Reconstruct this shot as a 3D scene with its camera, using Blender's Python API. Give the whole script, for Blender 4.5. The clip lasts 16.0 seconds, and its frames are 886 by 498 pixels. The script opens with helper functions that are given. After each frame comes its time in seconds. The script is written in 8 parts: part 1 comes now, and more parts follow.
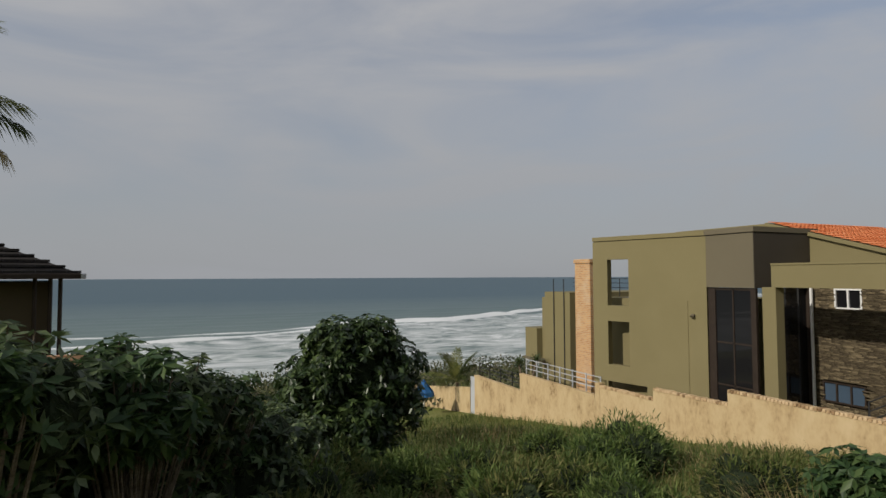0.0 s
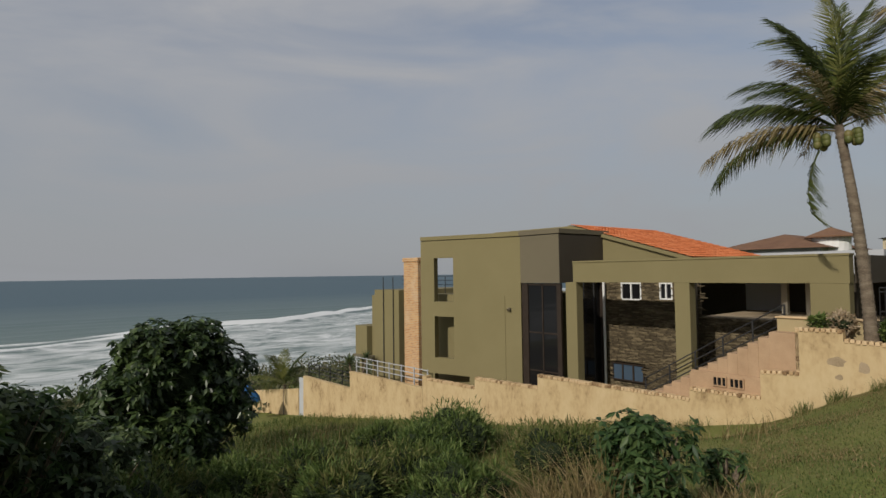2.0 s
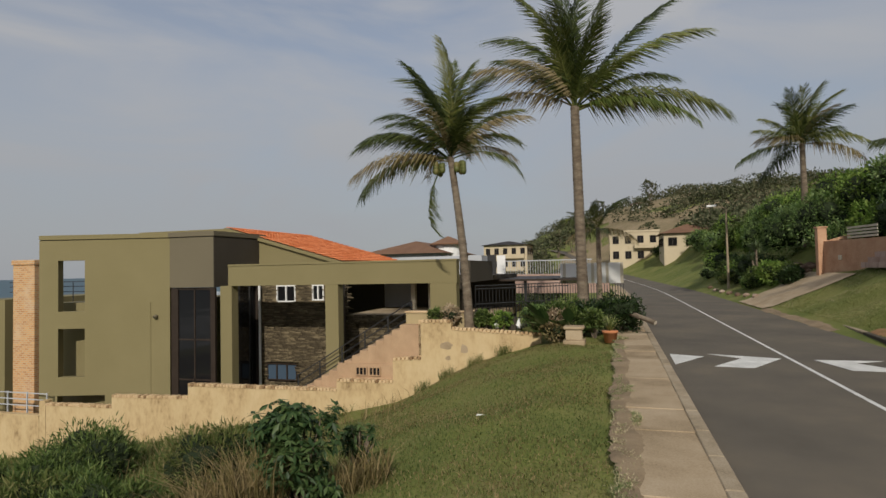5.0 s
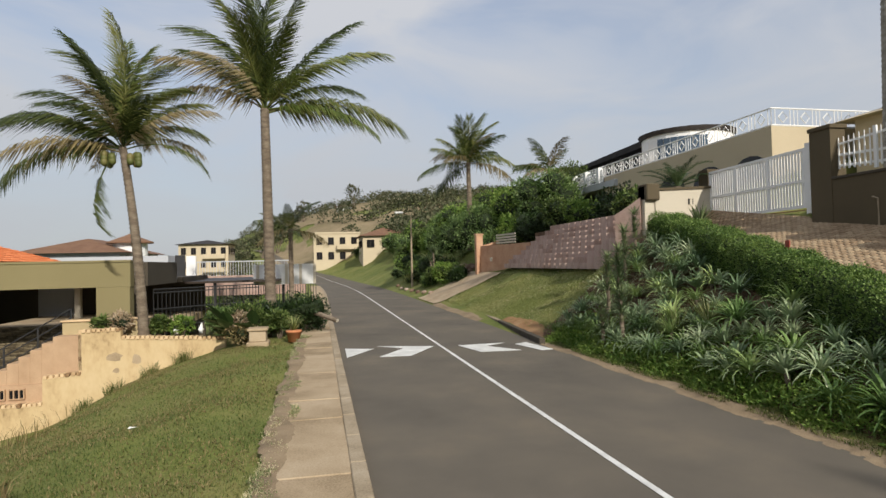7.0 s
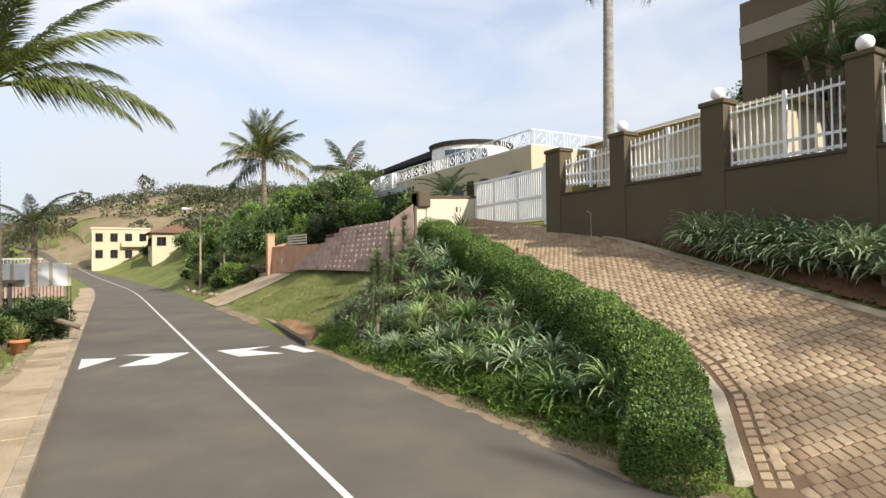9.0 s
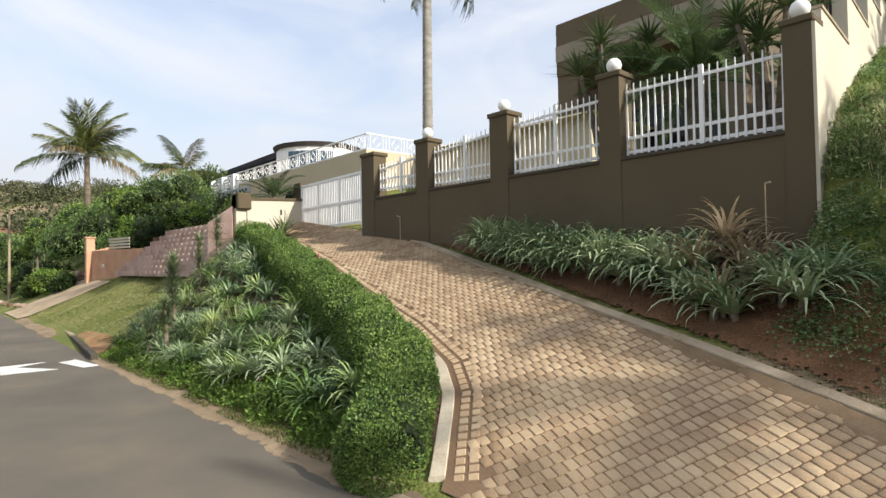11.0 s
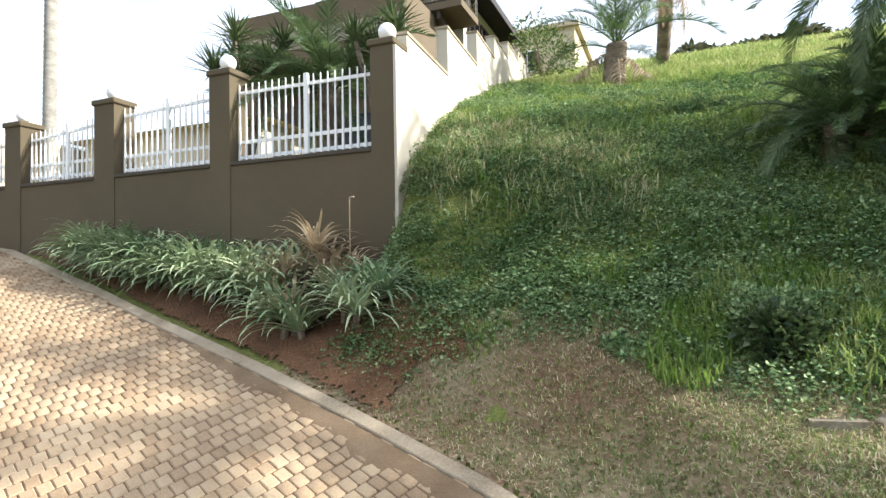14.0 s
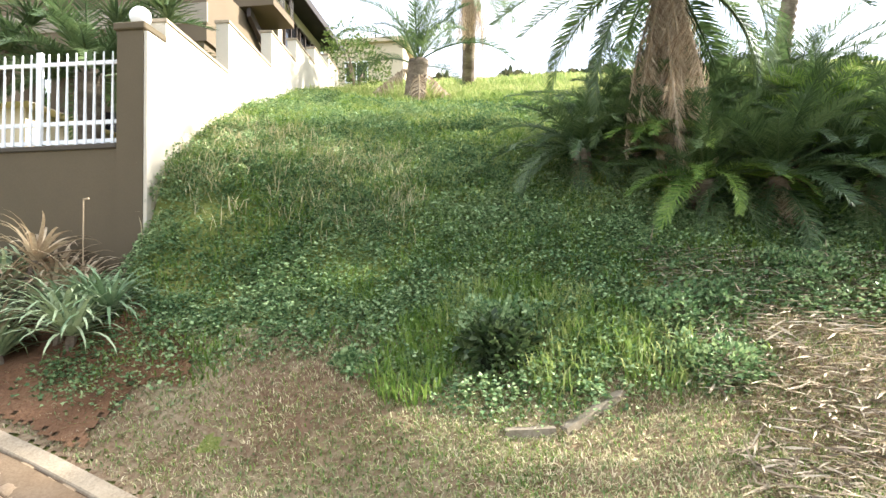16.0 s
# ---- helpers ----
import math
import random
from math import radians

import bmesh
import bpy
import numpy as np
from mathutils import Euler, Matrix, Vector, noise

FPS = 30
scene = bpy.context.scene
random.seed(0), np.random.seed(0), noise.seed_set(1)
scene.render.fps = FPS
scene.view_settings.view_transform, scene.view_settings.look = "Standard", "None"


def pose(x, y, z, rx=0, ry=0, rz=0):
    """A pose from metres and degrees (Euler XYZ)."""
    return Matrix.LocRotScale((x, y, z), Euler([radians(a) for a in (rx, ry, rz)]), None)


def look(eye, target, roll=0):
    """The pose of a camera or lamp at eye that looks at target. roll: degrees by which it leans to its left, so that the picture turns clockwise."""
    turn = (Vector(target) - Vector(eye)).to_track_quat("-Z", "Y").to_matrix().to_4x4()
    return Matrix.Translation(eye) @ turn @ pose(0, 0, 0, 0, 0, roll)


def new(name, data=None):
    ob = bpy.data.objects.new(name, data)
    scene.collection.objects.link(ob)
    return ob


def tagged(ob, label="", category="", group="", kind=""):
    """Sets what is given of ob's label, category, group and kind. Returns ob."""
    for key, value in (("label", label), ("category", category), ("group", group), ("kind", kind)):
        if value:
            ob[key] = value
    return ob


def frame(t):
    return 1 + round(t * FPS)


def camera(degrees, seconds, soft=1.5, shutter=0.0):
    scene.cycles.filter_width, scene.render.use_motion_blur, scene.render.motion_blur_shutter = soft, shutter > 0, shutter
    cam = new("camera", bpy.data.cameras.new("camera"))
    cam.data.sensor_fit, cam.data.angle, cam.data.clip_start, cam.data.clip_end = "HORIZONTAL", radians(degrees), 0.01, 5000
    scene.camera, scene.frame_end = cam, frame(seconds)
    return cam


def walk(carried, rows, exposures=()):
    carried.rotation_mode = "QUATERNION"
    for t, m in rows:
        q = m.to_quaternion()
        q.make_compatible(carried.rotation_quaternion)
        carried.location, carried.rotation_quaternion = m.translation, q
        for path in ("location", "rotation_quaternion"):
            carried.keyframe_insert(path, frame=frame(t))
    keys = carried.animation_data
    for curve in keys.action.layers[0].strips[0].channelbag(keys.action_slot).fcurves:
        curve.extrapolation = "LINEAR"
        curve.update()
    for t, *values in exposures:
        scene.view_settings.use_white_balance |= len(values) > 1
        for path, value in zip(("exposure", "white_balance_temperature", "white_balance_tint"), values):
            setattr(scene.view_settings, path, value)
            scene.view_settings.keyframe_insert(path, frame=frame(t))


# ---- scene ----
EXPOSURES = [(0.0, -0.35, 6500, 10), (3.0, -0.45, 6500, 10), (5.5, -0.2, 6500, 10), (7.0, 0.25, 6420, 10), (7.5, 0.42, 6410, 10), (8.5, 0.82, 6400, 10), (11.0, 0.88, 6350, 10), (12.5, 1.12, 6300, 10), (13.5, 1.45, 6050, 9), (14.5, 2.0, 6000, 9), (15.0, 2.25, 6070, 10), (15.5, 2.42, 6130, 10), (16.0, 2.42, 6220, 11)]
cam = camera(75.07, 16.0)
ROWS = [
    (0.0, 0.005, -0.152, 2.120, 92.66, 0.22, -23.53),
    (0.5, -0.077, -0.225, 2.131, 92.59, 0.41, -27.95),
    (1.0, -0.131, -0.290, 2.118, 92.49, 0.55, -32.14),
    (1.5, -0.182, -0.332, 2.121, 92.42, 0.70, -36.15),
    (2.0, -0.227, -0.361, 2.117, 92.37, 0.80, -40.40),
    (2.5, -0.293, -0.395, 2.119, 92.36, 0.91, -44.80),
    (3.0, -0.365, -0.437, 2.110, 92.32, 0.95, -49.41),
    (5.5, -0.912, -0.856, 2.175, 91.79, 1.31, -80.94),
    (6.0, -1.017, -0.978, 2.173, 91.59, 1.39, -88.83),
    (6.5, -1.152, -1.170, 2.189, 91.48, 1.42, -96.71),
    (7.0, -1.239, -1.396, 2.198, 91.35, 1.34, -102.04),
    (7.5, -1.310, -1.656, 2.202, 91.28, 1.11, -106.39),
    (8.0, -1.450, -1.924, 2.217, 91.21, 0.92, -112.09),
    (8.5, -1.631, -2.205, 2.215, 91.15, 0.74, -116.57),
    (11.0, -2.747, -3.931, 2.169, 91.41, 1.01, -132.39),
    (11.5, -2.935, -4.250, 2.178, 91.50, 0.89, -135.77),
    (12.0, -3.122, -4.594, 2.191, 91.55, 0.91, -139.42),
    (12.5, -3.319, -4.889, 2.207, 91.55, 0.97, -143.06),
    (13.0, -3.530, -5.188, 2.197, 91.56, 1.04, -146.92),
    (13.5, -3.780, -5.460, 2.191, 91.67, 1.07, -153.04),
    (14.0, -4.021, -5.661, 2.206, 91.81, 1.09, -158.37),
    (14.5, -4.243, -5.856, 2.203, 92.02, 1.13, -163.38),
    (15.0, -4.458, -5.974, 2.197, 92.30, 1.15, -168.92),
    (15.5, -4.680, -6.062, 2.225, 92.42, 1.09, -171.97),
    (16.0, -4.914, -6.165, 2.212, 92.56, 1.01, -174.02),
]
walk(cam, [(r[0], pose(*r[1:])) for r in ROWS], EXPOSURES)

# ---- light ----
SUN_DIR = Vector((-0.975, -0.22, 0.0)).normalized()      # where the sun stands, on the plan
SUN_HIGH = 31.0
world = bpy.data.worlds.new("world")
scene.world = world
world.use_nodes = True


def build_sky():
    nt = world.node_tree
    nt.nodes.clear()
    out = nt.nodes.new("ShaderNodeOutputWorld")
    bg = nt.nodes.new("ShaderNodeBackground")
    sky = nt.nodes.new("ShaderNodeTexSky")
    sky.sky_type, sky.sun_disc = "NISHITA", False
    sky.sun_elevation = radians(SUN_HIGH)
    sky.sun_rotation = math.atan2(SUN_DIR.x, SUN_DIR.y)
    sky.air_density, sky.dust_density, sky.ozone_density = 1.0, 1.4, 1.8
    co = nt.nodes.new("ShaderNodeTexCoord")
    mp = nt.nodes.new("ShaderNodeMapping")
    mp.inputs["Scale"].default_value = (1.0, 1.6, 4.5)
    mp.inputs["Rotation"].default_value = (0.25, 0.1, 0.5)
    nz = nt.nodes.new("ShaderNodeTexNoise")
    nz.inputs["Scale"].default_value, nz.inputs["Detail"].default_value = 1.7, 7.0
    nz.inputs["Roughness"].default_value, nz.inputs["Distortion"].default_value = 0.52, 0.6
    rp = nt.nodes.new("ShaderNodeValToRGB")
    rp.color_ramp.elements[0].position, rp.color_ramp.elements[0].color = 0.34, (0.40, 0.40, 0.40, 1)
    rp.color_ramp.elements[1].position, rp.color_ramp.elements[1].color = 0.62, (0.92, 0.92, 0.92, 1)
    mix = nt.nodes.new("ShaderNodeMix")
    mix.data_type = "RGBA"
    mix.inputs["B"].default_value = CLOUD
    nt.links.new(co.outputs["Generated"], mp.inputs["Vector"])
    nt.links.new(mp.outputs[0], nz.inputs["Vector"])
    nt.links.new(nz.outputs["Fac"], rp.inputs["Fac"])
    nt.links.new(rp.outputs["Color"], mix.inputs["Factor"])
    nt.links.new(sky.outputs["Color"], mix.inputs["A"])
    # sea haze, the same all round, fading out with height
    sep = nt.nodes.new("ShaderNodeSeparateXYZ")
    nt.links.new(co.outputs["Generated"], sep.inputs[0])
    low = nt.nodes.new("ShaderNodeMapRange")
    low.interpolation_type = "SMOOTHSTEP"
    low.inputs["From Min"].default_value, low.inputs["From Max"].default_value = 0.0, 0.5
    low.inputs["To Min"].default_value, low.inputs["To Max"].default_value = 0.8, 0.0
    nt.links.new(sep.outputs["Z"], low.inputs["Value"])
    hz = nt.nodes.new("ShaderNodeMix")
    hz.data_type = "RGBA"
    hz.inputs["B"].default_value = HAZE
    nt.links.new(low.outputs[0], hz.inputs["Factor"])
    nt.links.new(mix.outputs["Result"], hz.inputs["A"])
    nt.links.new(hz.outputs["Result"], bg.inputs["Color"])
    bg.inputs["Strength"].default_value = 0.12
    nt.links.new(bg.outputs[0], out.inputs["Surface"])


CLOUD = (4.6, 4.62, 4.75, 1.0)
HAZE = (3.25, 3.4, 3.62, 1.0)
build_sky()
sun = new("sun", bpy.data.lights.new("sun", "SUN"))
sun.data.energy, sun.data.angle, sun.data.color = 3.8, radians(1.0), (1.0, 0.93, 0.82)
sun.matrix_world = look(SUN_DIR * 50 * math.cos(radians(SUN_HIGH)) + Vector((0, 0, 50 * math.sin(radians(SUN_HIGH)))), (0, 0, 0))


# ---- materials ----
def material(name, colors, scale=3.0, rough=0.8, bump=0.2, fine=40.0, metal=0.0, spec=0.3, through_light=0.0, per_object=0.0, per_island=0.0, fine_mix=0.35, stretch=(1, 1, 1), bump_dist=0.02):
    """Two scales of noise between the colours, fine relief, and a little change from piece to piece."""
    m = bpy.data.materials.new(name)
    m.use_nodes = True
    nt = m.node_tree
    bs = nt.nodes["Principled BSDF"]
    out = nt.nodes["Material Output"]
    co = nt.nodes.new("ShaderNodeTexCoord")
    geo = nt.nodes.new("ShaderNodeNewGeometry")
    mp = nt.nodes.new("ShaderNodeMapping")
    mp.inputs["Scale"].default_value = stretch
    nt.links.new(geo.outputs["Position"], mp.inputs["Vector"])
    n1 = nt.nodes.new("ShaderNodeTexNoise")
    n1.inputs["Scale"].default_value, n1.inputs["Detail"].default_value = scale, 6
    n1.inputs["Roughness"].default_value = 0.6
    n2 = nt.nodes.new("ShaderNodeTexNoise")
    n2.inputs["Scale"].default_value, n2.inputs["Detail"].default_value = fine, 4
    for n in (n1, n2):
        nt.links.new(mp.outputs[0], n.inputs["Vector"])
    mx = nt.nodes.new("ShaderNodeMix")
    mx.inputs["Factor"].default_value = fine_mix
    nt.links.new(n1.outputs["Fac"], mx.inputs["A"])
    nt.links.new(n2.outputs["Fac"], mx.inputs["B"])
    fac = mx.outputs["Result"]
    for amount, source in ((per_object, "object"), (per_island, "island")):
        if amount:
            rnd = nt.nodes.new("ShaderNodeObjectInfo").outputs["Random"] if source == "object" else geo.outputs["Random Per Island"]
            ma = nt.nodes.new("ShaderNodeMath")
            ma.operation = "MULTIPLY_ADD"
            ma.inputs[1].default_value = amount
            nt.links.new(rnd, ma.inputs[0])
            nt.links.new(fac, ma.inputs[2])
            mb = nt.nodes.new("ShaderNodeMath")
            mb.operation = "SUBTRACT"
            mb.inputs[1].default_value = amount / 2
            nt.links.new(ma.outputs[0], mb.inputs[0])
            fac = mb.outputs[0]
    rp = nt.nodes.new("ShaderNodeValToRGB")
    el = rp.color_ramp.elements
    lo, hi = 0.33, 0.67
    for i, c in enumerate(colors):
        p = lo + (hi - lo) * i / max(1, len(colors) - 1)
        e = el[i] if i < 2 else el.new(p)
        e.position, e.color = p, (*c, 1)
    nt.links.new(fac, rp.inputs["Fac"])
    nt.links.new(rp.outputs["Color"], bs.inputs["Base Color"])
    bs.inputs["Roughness"].default_value, bs.inputs["Metallic"].default_value = rough, metal
    bs.inputs["Specular IOR Level"].default_value = spec
    if bump:
        b = nt.nodes.new("ShaderNodeBump")
        b.inputs["Strength"].default_value, b.inputs["Distance"].default_value = bump, bump_dist
        nt.links.new(n2.outputs["Fac"], b.inputs["Height"])
        nt.links.new(b.outputs[0], bs.inputs["Normal"])
    if through_light:
        tl = nt.nodes.new("ShaderNodeBsdfTranslucent")
        nt.links.new(rp.outputs["Color"], tl.inputs["Color"])
        ms = nt.nodes.new("ShaderNodeMixShader")
        ms.inputs[0].default_value = through_light
        nt.links.new(bs.outputs[0], ms.inputs[1])
        nt.links.new(tl.outputs[0], ms.inputs[2])
        nt.links.new(ms.outputs[0], out.inputs["Surface"])
    return m


M = {
    "asphalt": material("asphalt", [(0.085, 0.074, 0.059), (0.107, 0.093, 0.074), (0.128, 0.11, 0.085), (0.165, 0.135, 0.097)], 0.45, 0.9, 0.5, 90, fine_mix=0.3, bump_dist=0.008),
    "road_sand": material("road_sand", [(0.16, 0.12, 0.075), (0.25, 0.185, 0.115), (0.32, 0.245, 0.155)], 1.6, 0.95, 0.4, 60),
    "road_paint": material("road_paint", [(0.45, 0.45, 0.43), (0.75, 0.75, 0.72)], 3.0, 0.7, 0.3, 70, bump_dist=0.004),
    "concrete": material("concrete", [(0.23, 0.17, 0.10), (0.36, 0.275, 0.175), (0.44, 0.35, 0.24)], 1.1, 0.9, 0.4, 45, per_object=0.12, bump_dist=0.01),
    "kerb": material("kerb", [(0.20, 0.155, 0.10), (0.31, 0.25, 0.17), (0.40, 0.33, 0.24)], 2.5, 0.9, 0.4, 45, bump_dist=0.01),
    "pale_kerb": material("pale_kerb", [(0.30, 0.25, 0.18), (0.46, 0.40, 0.30), (0.56, 0.50, 0.40)], 2.5, 0.9, 0.4, 45, bump_dist=0.01),
    "soil": material("soil", [(0.07, 0.041, 0.024), (0.12, 0.072, 0.041), (0.18, 0.115, 0.068)], 1.5, 0.95, 0.8, 30, bump_dist=0.05),
    "cream": material("cream", [(0.24, 0.16, 0.08), (0.44, 0.32, 0.17), (0.51, 0.38, 0.21), (0.54, 0.415, 0.235), (0.57, 0.44, 0.255)], 1.3, 0.85, 0.3, 9, bump_dist=0.012, fine_mix=0.32, stretch=(1, 1, 0.55)),
    "olive": material("olive", [(0.198, 0.168, 0.082), (0.222, 0.19, 0.095)], 0.5, 0.85, 0.15, 60, bump_dist=0.005),
    "olive_grey": material("olive_grey", [(0.14, 0.12, 0.08), (0.158, 0.136, 0.09)], 0.5, 0.85, 0.15, 60, bump_dist=0.005),
    # olive_dark holds painted shade on the house, and real dark trim elsewhere
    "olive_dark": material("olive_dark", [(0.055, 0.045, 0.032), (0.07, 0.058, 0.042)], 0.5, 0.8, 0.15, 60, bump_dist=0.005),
    "brown_wall": material("brown_wall", [(0.08, 0.062, 0.036), (0.105, 0.082, 0.048)], 0.6, 0.85, 0.2, 50, bump_dist=0.006),
    "ivory": material("ivory", [(0.47, 0.42, 0.33), (0.54, 0.49, 0.39)], 0.6, 0.85, 0.15, 40, bump_dist=0.006),
    "white": material("white", [(0.72, 0.72, 0.70), (0.80, 0.80, 0.79)], 1.0, 0.5, 0.05, 60),
    "black_metal": material("black_metal", [(0.015, 0.015, 0.016), (0.03, 0.03, 0.03)], 4, 0.45, 0.05, 60, spec=0.5),
    "frame_dark": material("frame_dark", [(0.025, 0.017, 0.012), (0.045, 0.032, 0.024)], 4, 0.5, 0.05, 60),
    "brick": material("brick", [(0.36, 0.17, 0.075), (0.50, 0.26, 0.12), (0.58, 0.36, 0.2)], 2.0, 0.9, 0.3, 50, per_object=0.5, per_island=0.5, bump_dist=0.006),
    "coping": material("coping", [(0.20, 0.12, 0.06), (0.44, 0.30, 0.16), (0.60, 0.44, 0.26)], 3.0, 0.9, 0.4, 50, per_object=0.6, per_island=0.6, bump_dist=0.01),
    "slate": material("slate", [(0.085, 0.066, 0.04), (0.15, 0.118, 0.07), (0.22, 0.175, 0.105)], 1.2, 0.85, 0.6, 25, per_object=0.5, per_island=0.5, bump_dist=0.02),
    "terracotta": material("terracotta", [(0.50, 0.14, 0.045), (0.64, 0.20, 0.07), (0.70, 0.26, 0.11)], 1.2, 0.85, 0.3, 30, per_object=0.3, per_island=0.3),
    "old_tiles": material("old_tiles", [(0.14, 0.075, 0.045), (0.22, 0.125, 0.075)], 1.2, 0.9, 0.3, 20, per_island=0.3),
    "dark_tiles": material("dark_tiles", [(0.022, 0.02, 0.02), (0.05, 0.043, 0.04)], 2, 0.8, 0.4, 20, per_island=0.3),
    "paver": material("paver", [(0.23, 0.155, 0.09), (0.34, 0.245, 0.15), (0.43, 0.33, 0.21)], 0.6, 0.9, 0.4, 60, per_object=0.2, per_island=0.2, bump_dist=0.006),
    "stair_tile": material("stair_tile", [(0.36, 0.235, 0.14), (0.48, 0.33, 0.205)], 2.0, 0.85, 0.2, 40),
    "block": material("block", [(0.24, 0.155, 0.12), (0.36, 0.25, 0.205), (0.44, 0.325, 0.275)], 1.4, 0.95, 0.4, 40, per_object=0.3, per_island=0.3, bump_dist=0.015),
    "bark": material("bark", [(0.075, 0.056, 0.04), (0.155, 0.122, 0.088), (0.26, 0.215, 0.16)], 3.0, 0.95, 0.6, 25, stretch=(1, 1, 2.5), bump_dist=0.02),
    "pot": material("pot", [(0.42, 0.16, 0.07), (0.52, 0.22, 0.1)], 3.0, 0.85, 0.2, 40),
    "plaster_far": material("plaster_far", [(0.46, 0.385, 0.26), (0.53, 0.45, 0.315)], 0.4, 0.85, 0.1, 20),
    "grey_far": material("grey_far", [(0.40, 0.42, 0.44), (0.47, 0.48, 0.50)], 0.4, 0.8, 0.1, 20),
    "globe": material("globe", [(0.80, 0.79, 0.76), (0.86, 0.85, 0.83)], 1.0, 0.35, 0.0, 60),
    "palm_leaf": material("palm_leaf", [(0.036, 0.054, 0.014), (0.085, 0.112, 0.024), (0.19, 0.195, 0.055)], 0.8, 0.5, 0.0, 30, spec=0.4, through_light=0.3, per_object=0.35, per_island=0.25),
    "palm_old": material("palm_old", [(0.16, 0.13, 0.05), (0.27, 0.21, 0.10), (0.33, 0.27, 0.15)], 0.8, 0.8, 0.0, 30, through_light=0.25, per_object=0.3, per_island=0.3),
    "dead_leaf": material("dead_leaf", [(0.26, 0.185, 0.115), (0.45, 0.35, 0.23), (0.60, 0.49, 0.35)], 1.5, 0.9, 0.0, 30, through_light=0.42, per_island=0.4),
    "bush_leaf": material("bush_leaf", [(0.012, 0.027, 0.008), (0.023, 0.046, 0.012), (0.048, 0.084, 0.02)], 1.0, 0.5, 0.0, 30, spec=0.4, through_light=0.3, per_island=0.35),
    "bright_leaf": material("bright_leaf", [(0.08, 0.155, 0.026), (0.16, 0.26, 0.048), (0.28, 0.37, 0.085)], 1.0, 0.55, 0.0, 30, through_light=0.35, per_island=0.35),
    "hedge_leaf": material("hedge_leaf", [(0.06, 0.115, 0.024), (0.13, 0.21, 0.048), (0.24, 0.33, 0.085)], 1.2, 0.5, 0.0, 30, through_light=0.3, per_island=0.4),
    "aloe": material("aloe", [(0.13, 0.20, 0.095), (0.25, 0.33, 0.175), (0.43, 0.49, 0.29)], 1.5, 0.5, 0.0, 30, through_light=0.15, per_object=0.35, per_island=0.2),
    "aloe_green": material("aloe_green", [(0.10, 0.175, 0.045), (0.21, 0.31, 0.10), (0.37, 0.46, 0.17)], 1.5, 0.5, 0.0, 30, through_light=0.2, per_object=0.45, per_island=0.25),
    "aloe_dry": material("aloe_dry", [(0.24, 0.17, 0.10), (0.42, 0.33, 0.21), (0.60, 0.50, 0.35)], 1.5, 0.8, 0.0, 30, through_light=0.2, per_island=0.4),
    "grass_blade": material("grass_blade", [(0.055, 0.085, 0.018), (0.105, 0.135, 0.032), (0.20, 0.195, 0.07)], 0.35, 0.7, 0.0, 30, through_light=0.35, per_island=0.4),
    "dry_grass": material("dry_grass", [(0.12, 0.10, 0.035), (0.22, 0.17, 0.07), (0.34, 0.26, 0.13)], 0.5, 0.8, 0.0, 30, through_light=0.3, per_island=0.5),
    "red_soil": material("red_soil", [(0.075, 0.036, 0.017), (0.135, 0.068, 0.032), (0.20, 0.11, 0.056)], 1.5, 0.95, 0.8, 30, bump_dist=0.05),
    "orange_soil": material("orange_soil", [(0.20, 0.105, 0.045), (0.31, 0.18, 0.085), (0.38, 0.24, 0.125)], 1.6, 0.95, 0.6, 40),
    "blue_cloth": material("blue_cloth", [(0.02, 0.09, 0.24), (0.03, 0.14, 0.34)], 2, 0.8, 0.1, 30),
    "flower_red": material("flower_red", [(0.45, 0.06, 0.02), (0.6, 0.12, 0.03)], 2, 0.7, 0.0, 30),
    "flower_white": material("flower_white", [(0.6, 0.6, 0.55), (0.75, 0.75, 0.7)], 2, 0.7, 0.0, 30),
}


def glass(name, tint, rough=0.03):
    m = bpy.data.materials.new(name)
    m.use_nodes = True
    b = m.node_tree.nodes["Principled BSDF"]
    b.inputs["Base Color"].default_value = (*tint, 1)
    b.inputs["Roughness"].default_value, b.inputs["Specular IOR Level"].default_value = rough, 0.28
    return m


M["dark_glass"] = glass("dark_glass", (0.012, 0.012, 0.013))
M["blue_glass"] = glass("blue_glass", (0.06, 0.09, 0.13))


# ---- building blocks ----
def part(name, bm, mat, parent=None, label=""):
    """A bmesh as one mesh object, under a thing or a part."""
    me = bpy.data.meshes.new(name)
    bm.to_mesh(me)
    bm.free()
    me.materials.append(mat if not isinstance(mat, str) else M[mat])
    ob = new(name, me)
    if parent is not None:
        ob.parent = parent
    if label:
        tagged(ob, label)
    return ob


def raw_mesh(name, verts, faces, mat, smooth=False):
    """A mesh from arrays; faces: an array of rows of equal length."""
    verts, faces = np.asarray(verts, "f"), np.asarray(faces, "i")
    me = bpy.data.meshes.new(name)
    n, k = faces.shape
    me.vertices.add(len(verts))
    me.vertices.foreach_set("co", verts.ravel())
    me.loops.add(n * k)
    me.loops.foreach_set("vertex_index", faces.ravel())
    me.polygons.add(n)
    me.polygons.foreach_set("loop_start", np.arange(0, n * k, k, dtype="i"))
    me.polygons.foreach_set("loop_total", np.full(n, k, "i"))
    if smooth:
        me.polygons.foreach_set("use_smooth", np.ones(n, bool))
    me.update(calc_edges=True)
    me.validate()
    me.materials.append(mat if not isinstance(mat, str) else M[mat])
    return me


